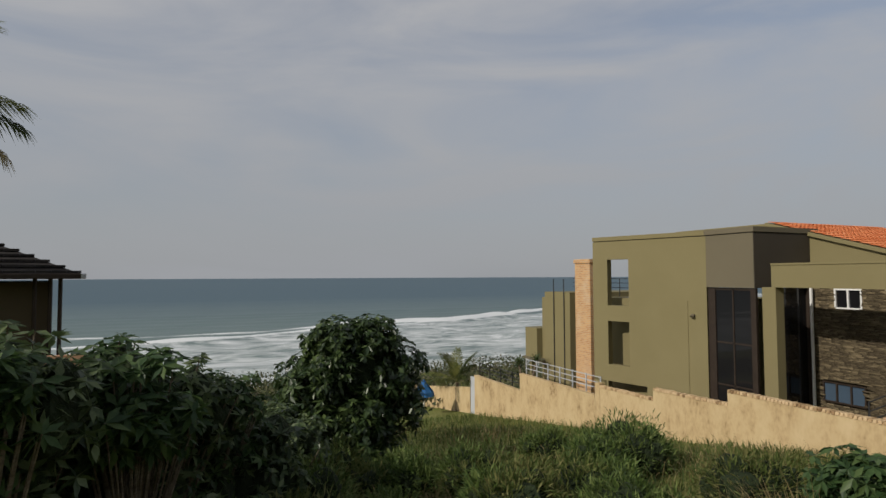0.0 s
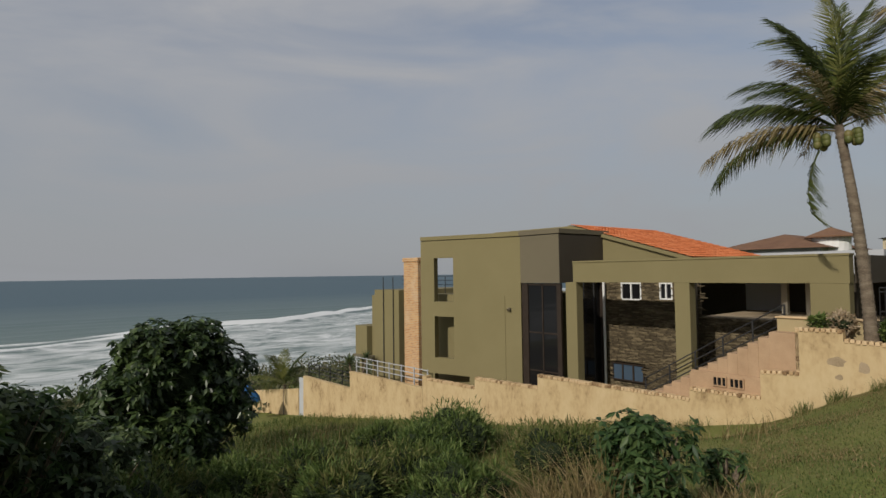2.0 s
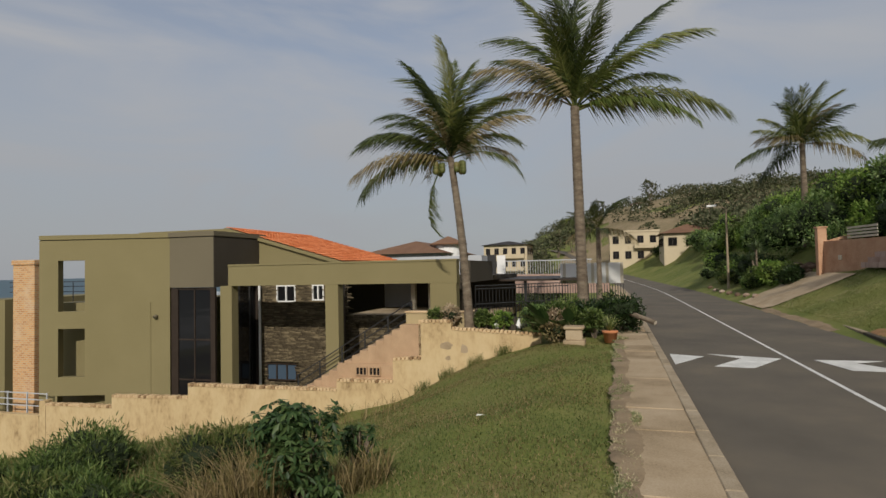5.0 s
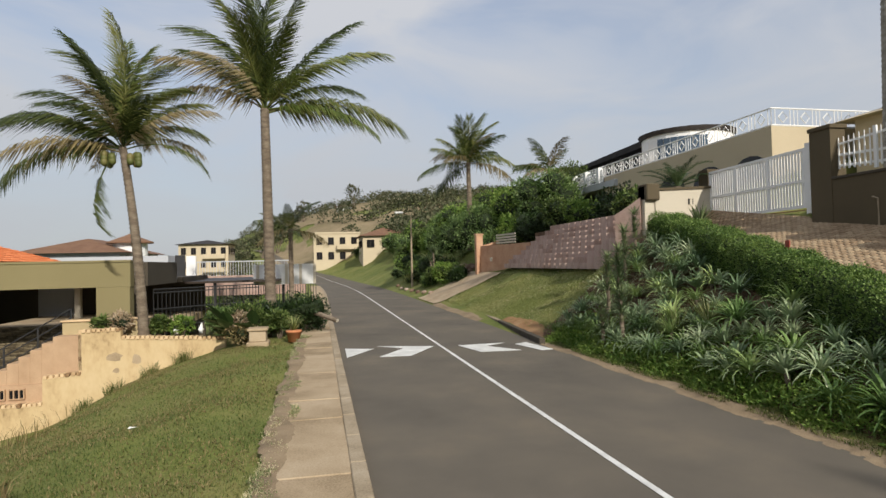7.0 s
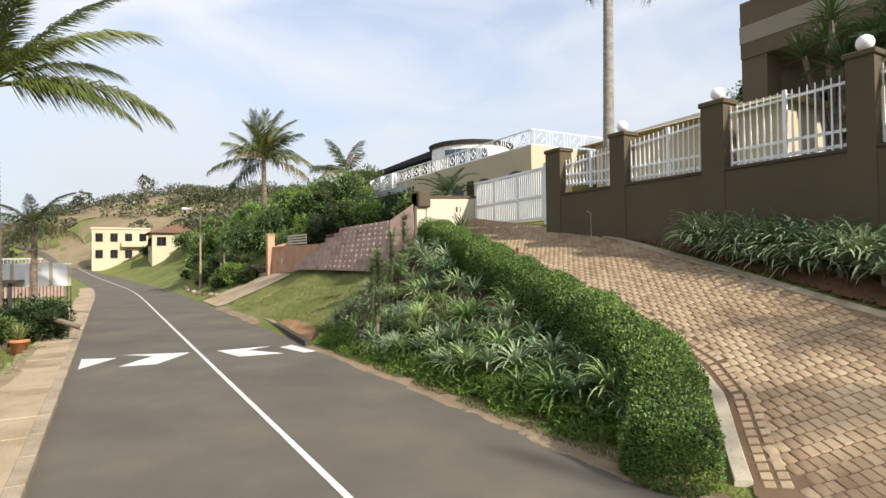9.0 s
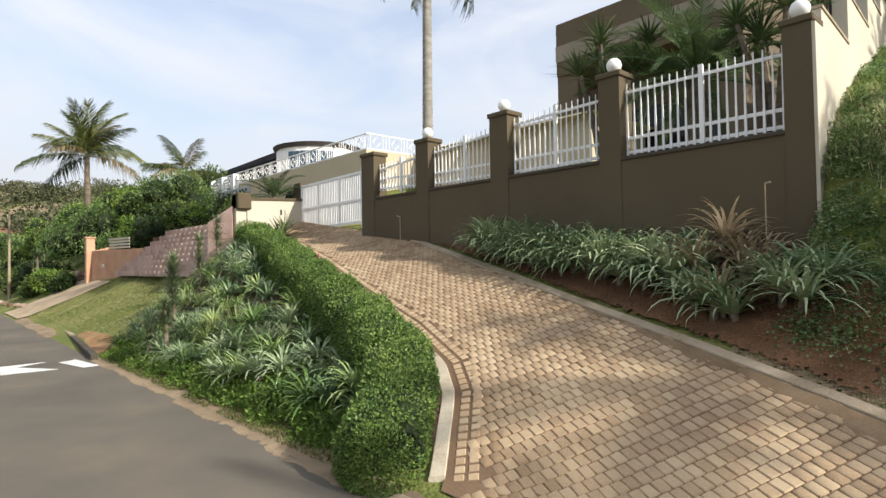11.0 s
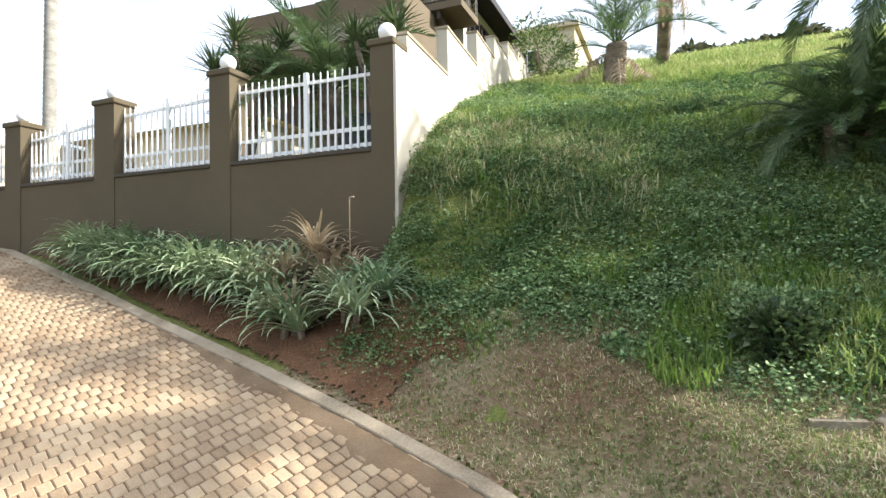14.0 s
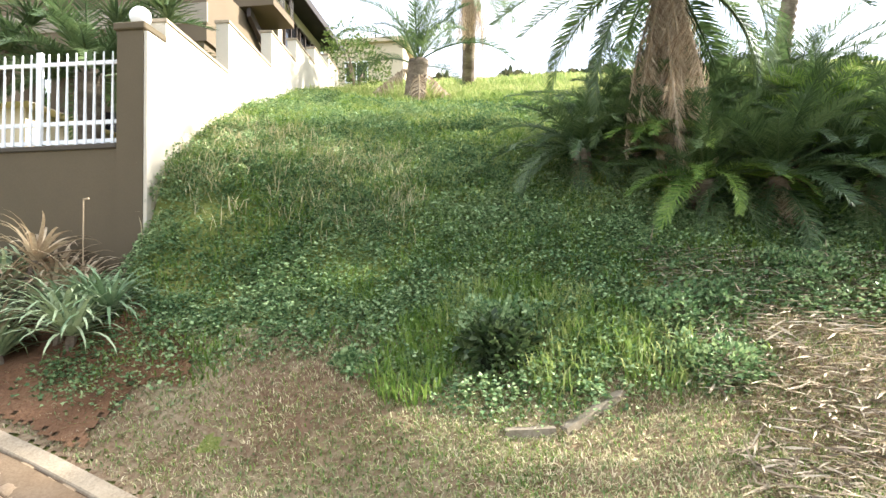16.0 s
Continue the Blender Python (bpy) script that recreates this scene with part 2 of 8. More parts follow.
def box(bm, x0, x1, y0, y1, z0, z1, bevel=0.0):
    v = [bm.verts.new(p) for p in ((x0, y0, z0), (x1, y0, z0), (x1, y1, z0), (x0, y1, z0), (x0, y0, z1), (x1, y0, z1), (x1, y1, z1), (x0, y1, z1))]
    fs = [bm.faces.new([v[i] for i in f]) for f in ((3, 2, 1, 0), (4, 5, 6, 7), (0, 1, 5, 4), (1, 2, 6, 5), (2, 3, 7, 6), (3, 0, 4, 7))]
    if bevel:
        bmesh.ops.bevel(bm, geom=list({e for f in fs for e in f.edges}), offset=bevel, segments=1, affect="EDGES")
    return v


def boxes(*rows, bevel=0.0):
    bm = bmesh.new()
    for r in rows:
        box(bm, *r, bevel=bevel)
    return bm


def prism(bm, outline, z0, z1):
    """An upright prism over an outline of (x, y) turning left."""
    lo = [bm.verts.new((x, y, z0)) for x, y in outline]
    hi = [bm.verts.new((x, y, z1)) for x, y in outline]
    bm.faces.new(lo[::-1])
    bm.faces.new(hi)
    n = len(outline)
    for i in range(n):
        bm.faces.new((lo[i], lo[(i + 1) % n], hi[(i + 1) % n], hi[i]))


def slab_along(a, b, z0a, z1a, z0b, z1b, thick):
    """An upright slab from plan point a to b, its bottom and top given at both ends."""
    a, b = Vector((*a, 0)), Vector((*b, 0))
    side = Vector((-(b - a).y, (b - a).x, 0)).normalized() * thick / 2
    bm = bmesh.new()
    v = [bm.verts.new(p) for p in (a - side + Vector((0, 0, z0a)), b - side + Vector((0, 0, z0b)), b + side + Vector((0, 0, z0b)), a + side + Vector((0, 0, z0a)),
                                   a - side + Vector((0, 0, z1a)), b - side + Vector((0, 0, z1b)), b + side + Vector((0, 0, z1b)), a + side + Vector((0, 0, z1a)))]
    for f in ((3, 2, 1, 0), (4, 5, 6, 7), (0, 1, 5, 4), (1, 2, 6, 5), (2, 3, 7, 6), (3, 0, 4, 7)):
        bm.faces.new([v[i] for i in f])
    return bm


def holed_wall(bm, length, z0, z1, thick, holes):
    """A wall along +x from 0 to length, its face at y = 0 and body towards +y, with openings (u0, u1, v0, v1)."""
    us = sorted({0.0, length, *[h[0] for h in holes], *[h[1] for h in holes]})
    vs = sorted({z0, z1, *[h[2] for h in holes], *[h[3] for h in holes]})
    for u0, u1 in zip(us, us[1:]):
        run = None
        for v0, v1 in zip(vs, vs[1:]):
            um, vm = (u0 + u1) / 2, (v0 + v1) / 2
            if any(h[0] < um < h[1] and h[2] < vm < h[3] for h in holes):
                if run:
                    box(bm, u0, u1, 0, thick, *run)
                run = None
            else:
                run = (run[0], v1) if run else (v0, v1)
        if run:
            box(bm, u0, u1, 0, thick, *run)


def tube(bm, pts, radii, sides=8, cap=True):
    """A tapered tube through points."""
    pts = [Vector(p) for p in pts]
    radii = [radii] * len(pts) if isinstance(radii, (int, float)) else radii
    rings = []
    for i, p in enumerate(pts):
        d = (pts[min(i + 1, len(pts) - 1)] - pts[max(i - 1, 0)]).normalized()
        q = d.to_track_quat("Z", "Y")
        rings.append([bm.verts.new(p + q @ Vector((math.cos(a) * radii[i], math.sin(a) * radii[i], 0))) for a in [k * math.tau / sides for k in range(sides)]])
    for a, b in zip(rings, rings[1:]):
        for k in range(sides):
            bm.faces.new((a[k], a[(k + 1) % sides], b[(k + 1) % sides], b[k]))
    if cap:
        bm.faces.new(rings[0][::-1])
        bm.faces.new(rings[-1])


def thing(name, place=(0, 0, 0), label="", category="", group="", kind="", turn=0):
    ob = new(name)
    ob.matrix_world = pose(*place, 0, 0, turn)
    ob.empty_display_size = 0.2
    return tagged(ob, label, category, group, kind)


def settle(ob):
    """Smooth faces for round things."""
    for p in ob.data.polygons:
        p.use_smooth = True
    return ob

# ---- land ----
SEA = [(-1.8, 0.0), (-0.6, 0.0), (0.5, -0.02), (1.5, -0.2), (2.6, -0.52), (3.85, -1.0), (5.0, -1.62), (6.4, -2.3), (9.3, -2.95), (14.3, -3.87), (21.7, -5.05), (34, -7.0), (46, -8.8), (60, -10.6), (75, -12.6), (90, -14.2), (100, -15.0), (200, -17)]
RISE = [(-7.1, 0.0), (-8.5, 0.28), (-10.4, 0.92), (-12.6, 2.3), (-16, 4.5), (-19.5, 6.25), (-26, 8.9), (-40, 13.5), (-60, 19), (-90, 25), (-200, 34)]
LAWN = [(-7.1, 0.0), (-7.6, 0.12), (-9, 0.75), (-10.5, 1.5), (-12, 2.3), (-14, 4.2), (-18, 5.6), (-40, 8.5), (-80, 12), (-130, 15), (-200, 18)]


def along(table, v):
    """Linear between rows of a table that may run down."""
    rows = sorted(table)
    return np.interp(v, [r[0] for r in rows], [r[1] for r in rows])


def ramp(v, a, b):
    s = np.clip((np.asarray(v, float) - a) / (b - a), 0, 1)
    return s * s * (3 - 2 * s)


def side_wall_x(y):
    """Where the stepped wall stands: it runs up the hill almost square to the road."""
    return -0.45 + 0.06 * (-13.0 - np.asarray(y, float))


SHOULDER = [(-12.2, 0.0), (-12.75, 0.42), (-13.2, 0.85), (-13.6, 0.98), (-14.4, 0.85), (-15.2, 0.75), (-16.4, 0.62), (-18.4, 0.42), (-21.2, 0.22), (-24, 0.05), (-30, 0.0)]


def drive_plane(x, y):
    """The driveway: a tilted plane that runs out level at the road."""
    a = 0.15 + 0.11 * (np.asarray(x, float) - 1.6) - 0.355 * (np.asarray(y, float) + 7.9)
    b = 0.05 * (-7.1 - np.asarray(y, float))
    return 0.5 * (a + b + np.sqrt((a - b) ** 2 + 0.01))


DRIVE_L = [(1.35, -7.65), (1.9, -8.25), (2.35, -8.75), (3.0, -9.2), (4.5, -9.75), (7.2, -10.45), (9.7, -11.15), (14.5, -12.3)]      # the hedge side
DRIVE_R = [(-5.6, -7.9), (-4.6, -8.85), (-3.6, -9.5), (-2.58, -9.95), (-1.2, -10.4), (0.29, -10.83), (2.5, -11.4), (4.2, -11.9), (6.5, -12.5), (8.6, -13.05)]   # the wall side


def drive_left(x):
    return along(DRIVE_L, x)


def road_mid(x):
    """The middle of the road, which bends towards the sea far off."""
    x = np.asarray(x, float)
    return -4.47 + 0.0011 * np.clip(x - 38, 0, 200) ** 2


def height(x, y):
    """The height of the ground."""
    x, y = np.asarray(x, float), np.asarray(y, float)
    bend = road_mid(x) + 4.47
    yy = y - bend
    sea = along(SEA, yy)
    a, c = along(RISE, yy), along(LAWN, yy)
    # the level forecourt behind the gate
    c = np.where((y < -13.6) & (y > -26.5) & (x < 29.0), np.minimum(c, 3.3), c)
    dl = drive_left(x)
    pl = drive_plane(x, y)
    bed = np.where(yy > dl, drive_plane(x, dl) * ramp(-yy, 7.1, -dl), pl)
    terrace = np.where(y < -13.4, np.where(x > 10.8, 3.3, np.maximum(3.2, 3.6 + (-13.4 - y) * 0.12)), bed)
    b = np.where(y < -13.0, bed + (terrace - bed) * ramp(-y, 13.1, 13.5), bed)
    dr = along(DRIVE_R + [(11.0, -13.3), (15.0, -13.6)], x)
    off = np.where(y > dr, 1.0, 1 - ramp(dr - y, 0.0, 1.5))
    wb = np.maximum(ramp(x, -1.2, 0.6), off * ramp(x, -5.7, -5.2)) * (1 - ramp(x, 15.0, 18.0))
    wc = ramp(x, 15.0, 18.0)
    # beyond the stepped wall the hill goes on, whatever the terrace does
    wb = wb * np.where(y < -13.0, ramp(x - side_wall_x(y), 0.02, 0.3), 1)
    hill = a * (1 - np.maximum(wb, wc)) + b * wb * (1 - wc) + c * wc
    up = np.where(yy < -7.1, np.maximum(hill, 0), 0.0)
    h = np.where(yy > -1.8, sea, np.where(yy < -7.1, up, 0.0))
    far = np.exp(-(((x - 230) / 95) ** 2 + ((y + 40) / 75) ** 2)) * 16 + np.exp(-(((x - 330) / 110) ** 2 + ((y - 20) / 70) ** 2)) * 5
    h = h + far * ramp(x, 60, 150)
    h = h + 1.15 * ramp(-x, -15.5, -9) * ramp(y, 3.5, 7.5) * (1 - ramp(y, 16, 30))
    # the shoulder of the bank, heaped against the stepped wall
    beside = x - side_wall_x(y)
    h = h + along(SHOULDER, y) * np.exp(-(np.minimum(beside, 0) / 2.3) ** 2) * (1 - ramp(beside, 0.0, 0.3))
    lump = 0.05 * np.sin(x * 1.3 + 0.7 * y) * np.sin(y * 1.1 - 0.4 * x) + 0.025 * np.sin(3.1 * x) * np.sin(2.7 * y + 1)
    off_road = ramp(np.abs(yy + 4.47), 2.9, 4.2) * np.where((yy < -7.1) & (wb > 0.5) & (yy <= dl + 0.2), 0, 1)
    return h + lump * off_road - 0.03 * (1 - ramp(np.abs(yy + 4.47), 2.62, 2.75))


def grid_steps(stops):
    out = [stops[0][0]]
    for (a, _), (b, step) in zip(stops, stops[1:]):
        n = max(1, round((b - a) / step))
        out += [a + (b - a) * (i + 1) / n for i in range(n)]
    return np.array(out)


def ground_material():
    m = material("grassland", [(0.085, 0.115, 0.022), (0.15, 0.17, 0.04), (0.24, 0.215, 0.075)], 0.35, 0.95, 0.8, 22, bump_dist=0.05)
    return m


def build_ground():
    xs = grid_steps([(-260, 0), (-60, 20), (-14, 3), (24, 0.3), (60, 1.5), (140, 4), (500, 12), (1200, 60)])
    ys = grid_steps([(-420, 0), (-90, 12), (-30, 2), (-14, 0.5), (12, 0.25), (50, 1.5), (130, 4), (220, 20)])
    gx, gy = np.meshgrid(xs, ys)
    gz = height(gx, gy)
    v = np.stack([gx, gy, gz], -1).reshape(-1, 3)
    i = np.arange(len(ys) - 1)[:, None] * len(xs) + np.arange(len(xs) - 1)[None, :]
    f = np.stack([i, i + 1, i + 1 + len(xs), i + len(xs)], -1).reshape(-1, 4)
    ob = new("ground", raw_mesh("ground", v, f, ground_material(), True))
    return tagged(ob, "grassy sloping ground with lawn verges and banks", "ground", kind="structure")


ground = build_ground()


BREAKERS = [(166, 1.5, 4.0), (151, 1.1, 3.0), (136, 0.8, 2.6), (122, 0.6, 2.4), (110, 0.4, 2.0)]


def surf_offset(x):
    """How far the surf line runs out to sea along the coast."""
    return 0.42 * np.sqrt(np.clip(x - 5, 0, None) ** 2 + 60)


def sea_material():
    m = bpy.data.materials.new("sea_water")
    m.use_nodes = True
    nt = m.node_tree
    bs = nt.nodes["Principled BSDF"]
    geo = nt.nodes.new("ShaderNodeNewGeometry")
    mp = nt.nodes.new("ShaderNodeMapping")
    mp.inputs["Scale"].default_value = (0.25, 1.0, 1.0)
    nz = nt.nodes.new("ShaderNodeTexNoise")
    nz.inputs["Scale"].default_value, nz.inputs["Detail"].default_value = 0.12, 8
    nt.links.new(geo.outputs["Position"], mp.inputs["Vector"])
    nt.links.new(mp.outputs[0], nz.inputs["Vector"])
    sep = nt.nodes.new("ShaderNodeSeparateXYZ")
    nt.links.new(geo.outputs["Position"], sep.inputs[0])
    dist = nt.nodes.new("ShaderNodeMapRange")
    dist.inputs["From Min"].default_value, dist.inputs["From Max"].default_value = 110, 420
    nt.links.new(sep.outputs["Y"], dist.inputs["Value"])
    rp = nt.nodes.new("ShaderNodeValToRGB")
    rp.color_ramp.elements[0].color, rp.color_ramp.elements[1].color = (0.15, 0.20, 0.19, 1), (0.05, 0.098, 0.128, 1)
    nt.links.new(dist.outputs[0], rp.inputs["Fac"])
    # surf: streaks of foam on the crests and broken foam towards the beach
    height_in = nt.nodes.new("ShaderNodeMapRange")
    height_in.inputs["From Min"].default_value, height_in.inputs["From Max"].default_value = -13.75, -12.9
    nt.links.new(sep.outputs["Z"], height_in.inputs["Value"])
    east = nt.nodes.new("ShaderNodeMapRange")
    east.inputs["From Min"].default_value, east.inputs["From Max"].default_value = 5, 405
    east.inputs["To Max"].default_value = -168
    nt.links.new(sep.outputs["X"], east.inputs["Value"])
    off = nt.nodes.new("ShaderNodeMath")
    nt.links.new(sep.outputs["Y"], off.inputs[0])
    nt.links.new(east.outputs[0], off.inputs[1])
    shore = nt.nodes.new("ShaderNodeMapRange")
    shore.inputs["From Min"].default_value, shore.inputs["From Max"].default_value = 176, 150
    shore.inputs["To Max"].default_value = 0.50
    nt.links.new(off.outputs[0], shore.inputs["Value"])
    fm = nt.nodes.new("ShaderNodeTexNoise")
    fm.inputs["Scale"].default_value, fm.inputs["Detail"].default_value, fm.inputs["Roughness"].default_value = 0.22, 9, 0.68
    fm.inputs["Distortion"].default_value = 1.2
    mp2 = nt.nodes.new("ShaderNodeMapping")
    mp2.inputs["Scale"].default_value = (0.35, 1.0, 1.0)
    nt.links.new(geo.outputs["Position"], mp2.inputs["Vector"])
    nt.links.new(mp2.outputs[0], fm.inputs["Vector"])
    mxf = nt.nodes.new("ShaderNodeMath")
    mxf.operation = "MAXIMUM"
    nt.links.new(height_in.outputs[0], mxf.inputs[0])
    nt.links.new(shore.outputs[0], mxf.inputs[1])
    thr = nt.nodes.new("ShaderNodeMath")
    thr.operation = "ADD"
    nt.links.new(mxf.outputs[0], thr.inputs[0])
    nt.links.new(fm.outputs["Fac"], thr.inputs[1])
    fr = nt.nodes.new("ShaderNodeValToRGB")
    sc = nt.nodes.new("ShaderNodeMath")
    sc.operation = "MULTIPLY"
    sc.inputs[1].default_value = 0.8
    nt.links.new(thr.outputs[0], sc.inputs[0])
    fr.color_ramp.elements[0].position, fr.color_ramp.elements[1].position = 0.70, 0.93
    nt.links.new(sc.outputs[0], fr.inputs["Fac"])
    fx = nt.nodes.new("ShaderNodeMix")
    fx.data_type = "RGBA"
    fx.inputs["B"].default_value = (0.72, 0.74, 0.74, 1)
    nt.links.new(fr.outputs["Color"], fx.inputs["Factor"])
    nt.links.new(rp.outputs["Color"], fx.inputs["A"])
    nt.links.new(fx.outputs["Result"], bs.inputs["Base Color"])
    bs.inputs["Roughness"].default_value, bs.inputs["Specular IOR Level"].default_value = 0.55, 0.35
    b = nt.nodes.new("ShaderNodeBump")
    b.inputs["Strength"].default_value, b.inputs["Distance"].default_value = 0.6, 1.2
    nt.links.new(nz.outputs["Fac"], b.inputs["Height"])
    nt.links.new(b.outputs[0], bs.inputs["Normal"])
    return m


def build_sea():
    xs = grid_steps([(-4900, 0), (-200, 200), (420, 4), (4900, 200)])
    ys = grid_steps([(88, 0), (260, 1.0), (600, 20), (4700, 200)])
    gx, gy = np.meshgrid(xs, ys)
    near = 1 - ramp(gy, 300, 600)
    gz = -14 + near * (0.25 * np.sin(gy * 0.42 + 0.5 * np.sin(gx * 0.05)) + 0.12 * np.sin(gx * 0.21 + gy * 0.3))
    for y0, high, wide in BREAKERS:
        line = y0 + surf_offset(gx) - 3 + 5 * np.sin(gx * 0.021 + y0) + 2.5 * np.sin(gx * 0.06 + 2 * y0)
        crest = 0.35 + 0.65 * ramp(np.sin(gx * 0.017 + y0 * 0.3), -0.4, 0.5)
        gz = gz + high * crest * np.exp(-((gy - line) / wide) ** 2)
    v = np.stack([gx, gy, gz], -1).reshape(-1, 3)
    i = np.arange(len(ys) - 1)[:, None] * len(xs) + np.arange(len(xs) - 1)[None, :]
    f = np.stack([i, i + 1, i + 1 + len(xs), i + len(xs)], -1).reshape(-1, 4)
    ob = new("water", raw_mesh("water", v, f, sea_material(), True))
    return tagged(ob, "grey-blue sea reaching the horizon", "sea", kind="structure")


sea = build_sea()


# ---- road, path and driveway ----
def strip(name, y0, y1, lift, mat, x0=-60, x1=170, step=2.0, label="", category="road"):
    """A strip of ground along the road between two offsets from its middle."""
    xs = np.arange(x0, x1 + step, step)
    mid = road_mid(xs)
    slope = np.gradient(mid, xs)
    nx, ny = -slope / np.hypot(1, slope), 1 / np.hypot(1, slope)
    cols = [np.stack([xs + nx * o, mid + ny * o, np.full_like(xs, lift) + height_far(xs)], -1) for o in (y0, (y0 + y1) / 2, y1)]
    v = np.concatenate(cols)
    n = len(xs)
    f = [(c * n + i, c * n + i + 1, (c + 1) * n + i + 1, (c + 1) * n + i) for c in range(2) for i in range(n - 1)]
    ob = new(name, raw_mesh(name, v, f, mat, True))
    return tagged(ob, label, category, kind="structure")


def height_far(x):
    """How the road climbs with the far hill."""
    y = road_mid(x)
    far = np.exp(-(((x - 230) / 95) ** 2 + ((y + 40) / 75) ** 2)) * 16 + np.exp(-(((x - 330) / 110) ** 2 + ((y - 20) / 70) ** 2)) * 5
    return far * ramp(x, 60, 150)


road = strip("road", -2.63, 2.66, 0.0, "asphalt", label="worn grey asphalt road with sandy edges")


def on_drive(x, y, lift=0.0):
    return Vector((x, y, float(drive_plane(x, y)) + lift))


def build_markings():
    """The centre line and the arrowheads of the speed hump, laid on the asphalt."""
    strip("centre_line", -0.04, 0.04, 0.006, "road_paint", x0=-40, x1=150, label="worn white centre line on the asphalt", category="road marking")
    shapes = [
        [(14.11, -2.0), (13.81, -2.71), (12.59, -1.98)],
        [(14.25, -2.85), (14.2, -2.98), (13.73, -4.29), (12.37, -3.47), (12.46, -2.73), (13.64, -3.47)],
        [(13.63, -4.91), (13.66, -6.21), (13.28, -5.58), (12.27, -6.22), (12.36, -5.19)],
        [(13.33, -6.39), (13.54, -6.77), (12.14, -6.98), (12.08, -6.66)],
    ]
    for pts in shapes:
        bm = bmesh.new()
        prism(bm, pts if area(pts) > 0 else pts[::-1], 0.004, 0.009)
        tagged(part("road_arrow", bm, "road_paint"), "worn white painted arrow across the asphalt road", "road marking", "speed hump arrows", "structure")


def area(p):
    return sum(a[0] * b[1] - b[0] * a[1] for a, b in zip(p, p[1:] + p[:1])) / 2


def build_path():
    """Concrete path slabs, the kerb stones beside them, and the sandy edges."""
    path = thing("pavement", label="cracked sandy concrete path slabs beside the road", category="path", kind="structure")
    rng = random.Random(4)
    x = -8.0
    while x < 60:
        ln = 1.15 + rng.uniform(-0.05, 0.05)
        mid = float(road_mid(x + ln / 2)) + 4.47
        wide = 0.80 + rng.uniform(-0.07, 0.12)
        sl = box_mesh("slab", ln - 0.012, wide, 0.08, 0.008)
        sl.parent = path
        sl.matrix_world = pose(x + ln / 2, -1.675 + wide / 2 + mid, 0.05 + rng.uniform(-0.008, 0.008), rng.uniform(-0.6, 0.6), rng.uniform(-0.5, 0.5), rng.uniform(-0.5, 0.5) + math.degrees(math.atan(float(road_mid(x + 1) - road_mid(x)))))
        sl.data.materials.append(M["concrete"])
        x += ln
    kerb = thing("kerb", label="weathered flush concrete kerb stones", category="kerb", kind="structure")
    x = -8.0
    while x < 60:
        mid = float(road_mid(x + 0.5)) + 4.47
        ks = box_mesh("kerb_stone", 0.985, 0.17, 0.2, 0.012)
        ks.parent = kerb
        ks.matrix_world = pose(x + 0.5, -1.755 + mid, 0.005 + rng.uniform(-0.006, 0.006), 0, 0, math.degrees(math.atan(float(road_mid(x + 1) - road_mid(x)))))
        ks.data.materials.append(M["kerb"])
        x += 1.0
    gutter = thing("gutter_kerb", label="dark kerb edge under the lawn bank", category="kerb", kind="structure")
    for i in range(7):
        k = box_mesh("kerb_stone", 0.98, 0.16, 0.3, 0.015)
        k.parent = gutter
        k.matrix_world = pose(13.6 + i, -7.12 - 0.085 * i, 0.0, 0, 0, -4.9)
        k.data.materials.append(M["olive_dark"] if i < 5 else M["kerb"])


def box_mesh(name, lx, ly, lz, bevel):
    """A bevelled block centred on its origin."""
    bm = bmesh.new()
    box(bm, -lx / 2, lx / 2, -ly / 2, ly / 2, -lz / 2, lz / 2, bevel)
    me = bpy.data.meshes.new(name)
    bm.to_mesh(me)
    bm.free()
    return new(name, me)


def sand_edge(name, table, mat, lift, label):
    """A thin uneven sheet lying on the ground; table: rows of x, y0, y1."""
    xs = np.arange(table[0][0], table[-1][0], 0.06)
    rng = np.random.RandomState(3)
    wave = lambda s: 0.035 * np.sin(2.1 * xs + s) + 0.02 * np.sin(5.3 * xs + 2 * s) + 0.012 * np.sin(13.0 * xs + 3 * s)
    a = np.interp(xs, [r[0] for r in table], [r[1] for r in table]) + wave(1.0) + rng.normal(0, 0.012, len(xs))
    b = np.interp(xs, [r[0] for r in table], [r[2] for r in table]) + wave(4.0) + rng.normal(0, 0.012, len(xs))
    k = 7
    cols = []
    for j in range(k):
        s = j / (k - 1)
        y = a + (b - a) * s
        cols.append(np.stack([xs, y, np.maximum(height(xs, y), np.where(y > -7.1, 0, -9)) + lift - (0.02 if j in (0, k - 1) else 0)], -1))
    v = np.concatenate(cols)
    n = len(xs)
    f = [(c * n + i, c * n + i + 1, (c + 1) * n + i + 1, (c + 1) * n + i) for c in range(k - 1) for i in range(n - 1)]
    return tagged(new(name, raw_mesh(name, v, f, mat, True)), label, "soil", kind="structure")


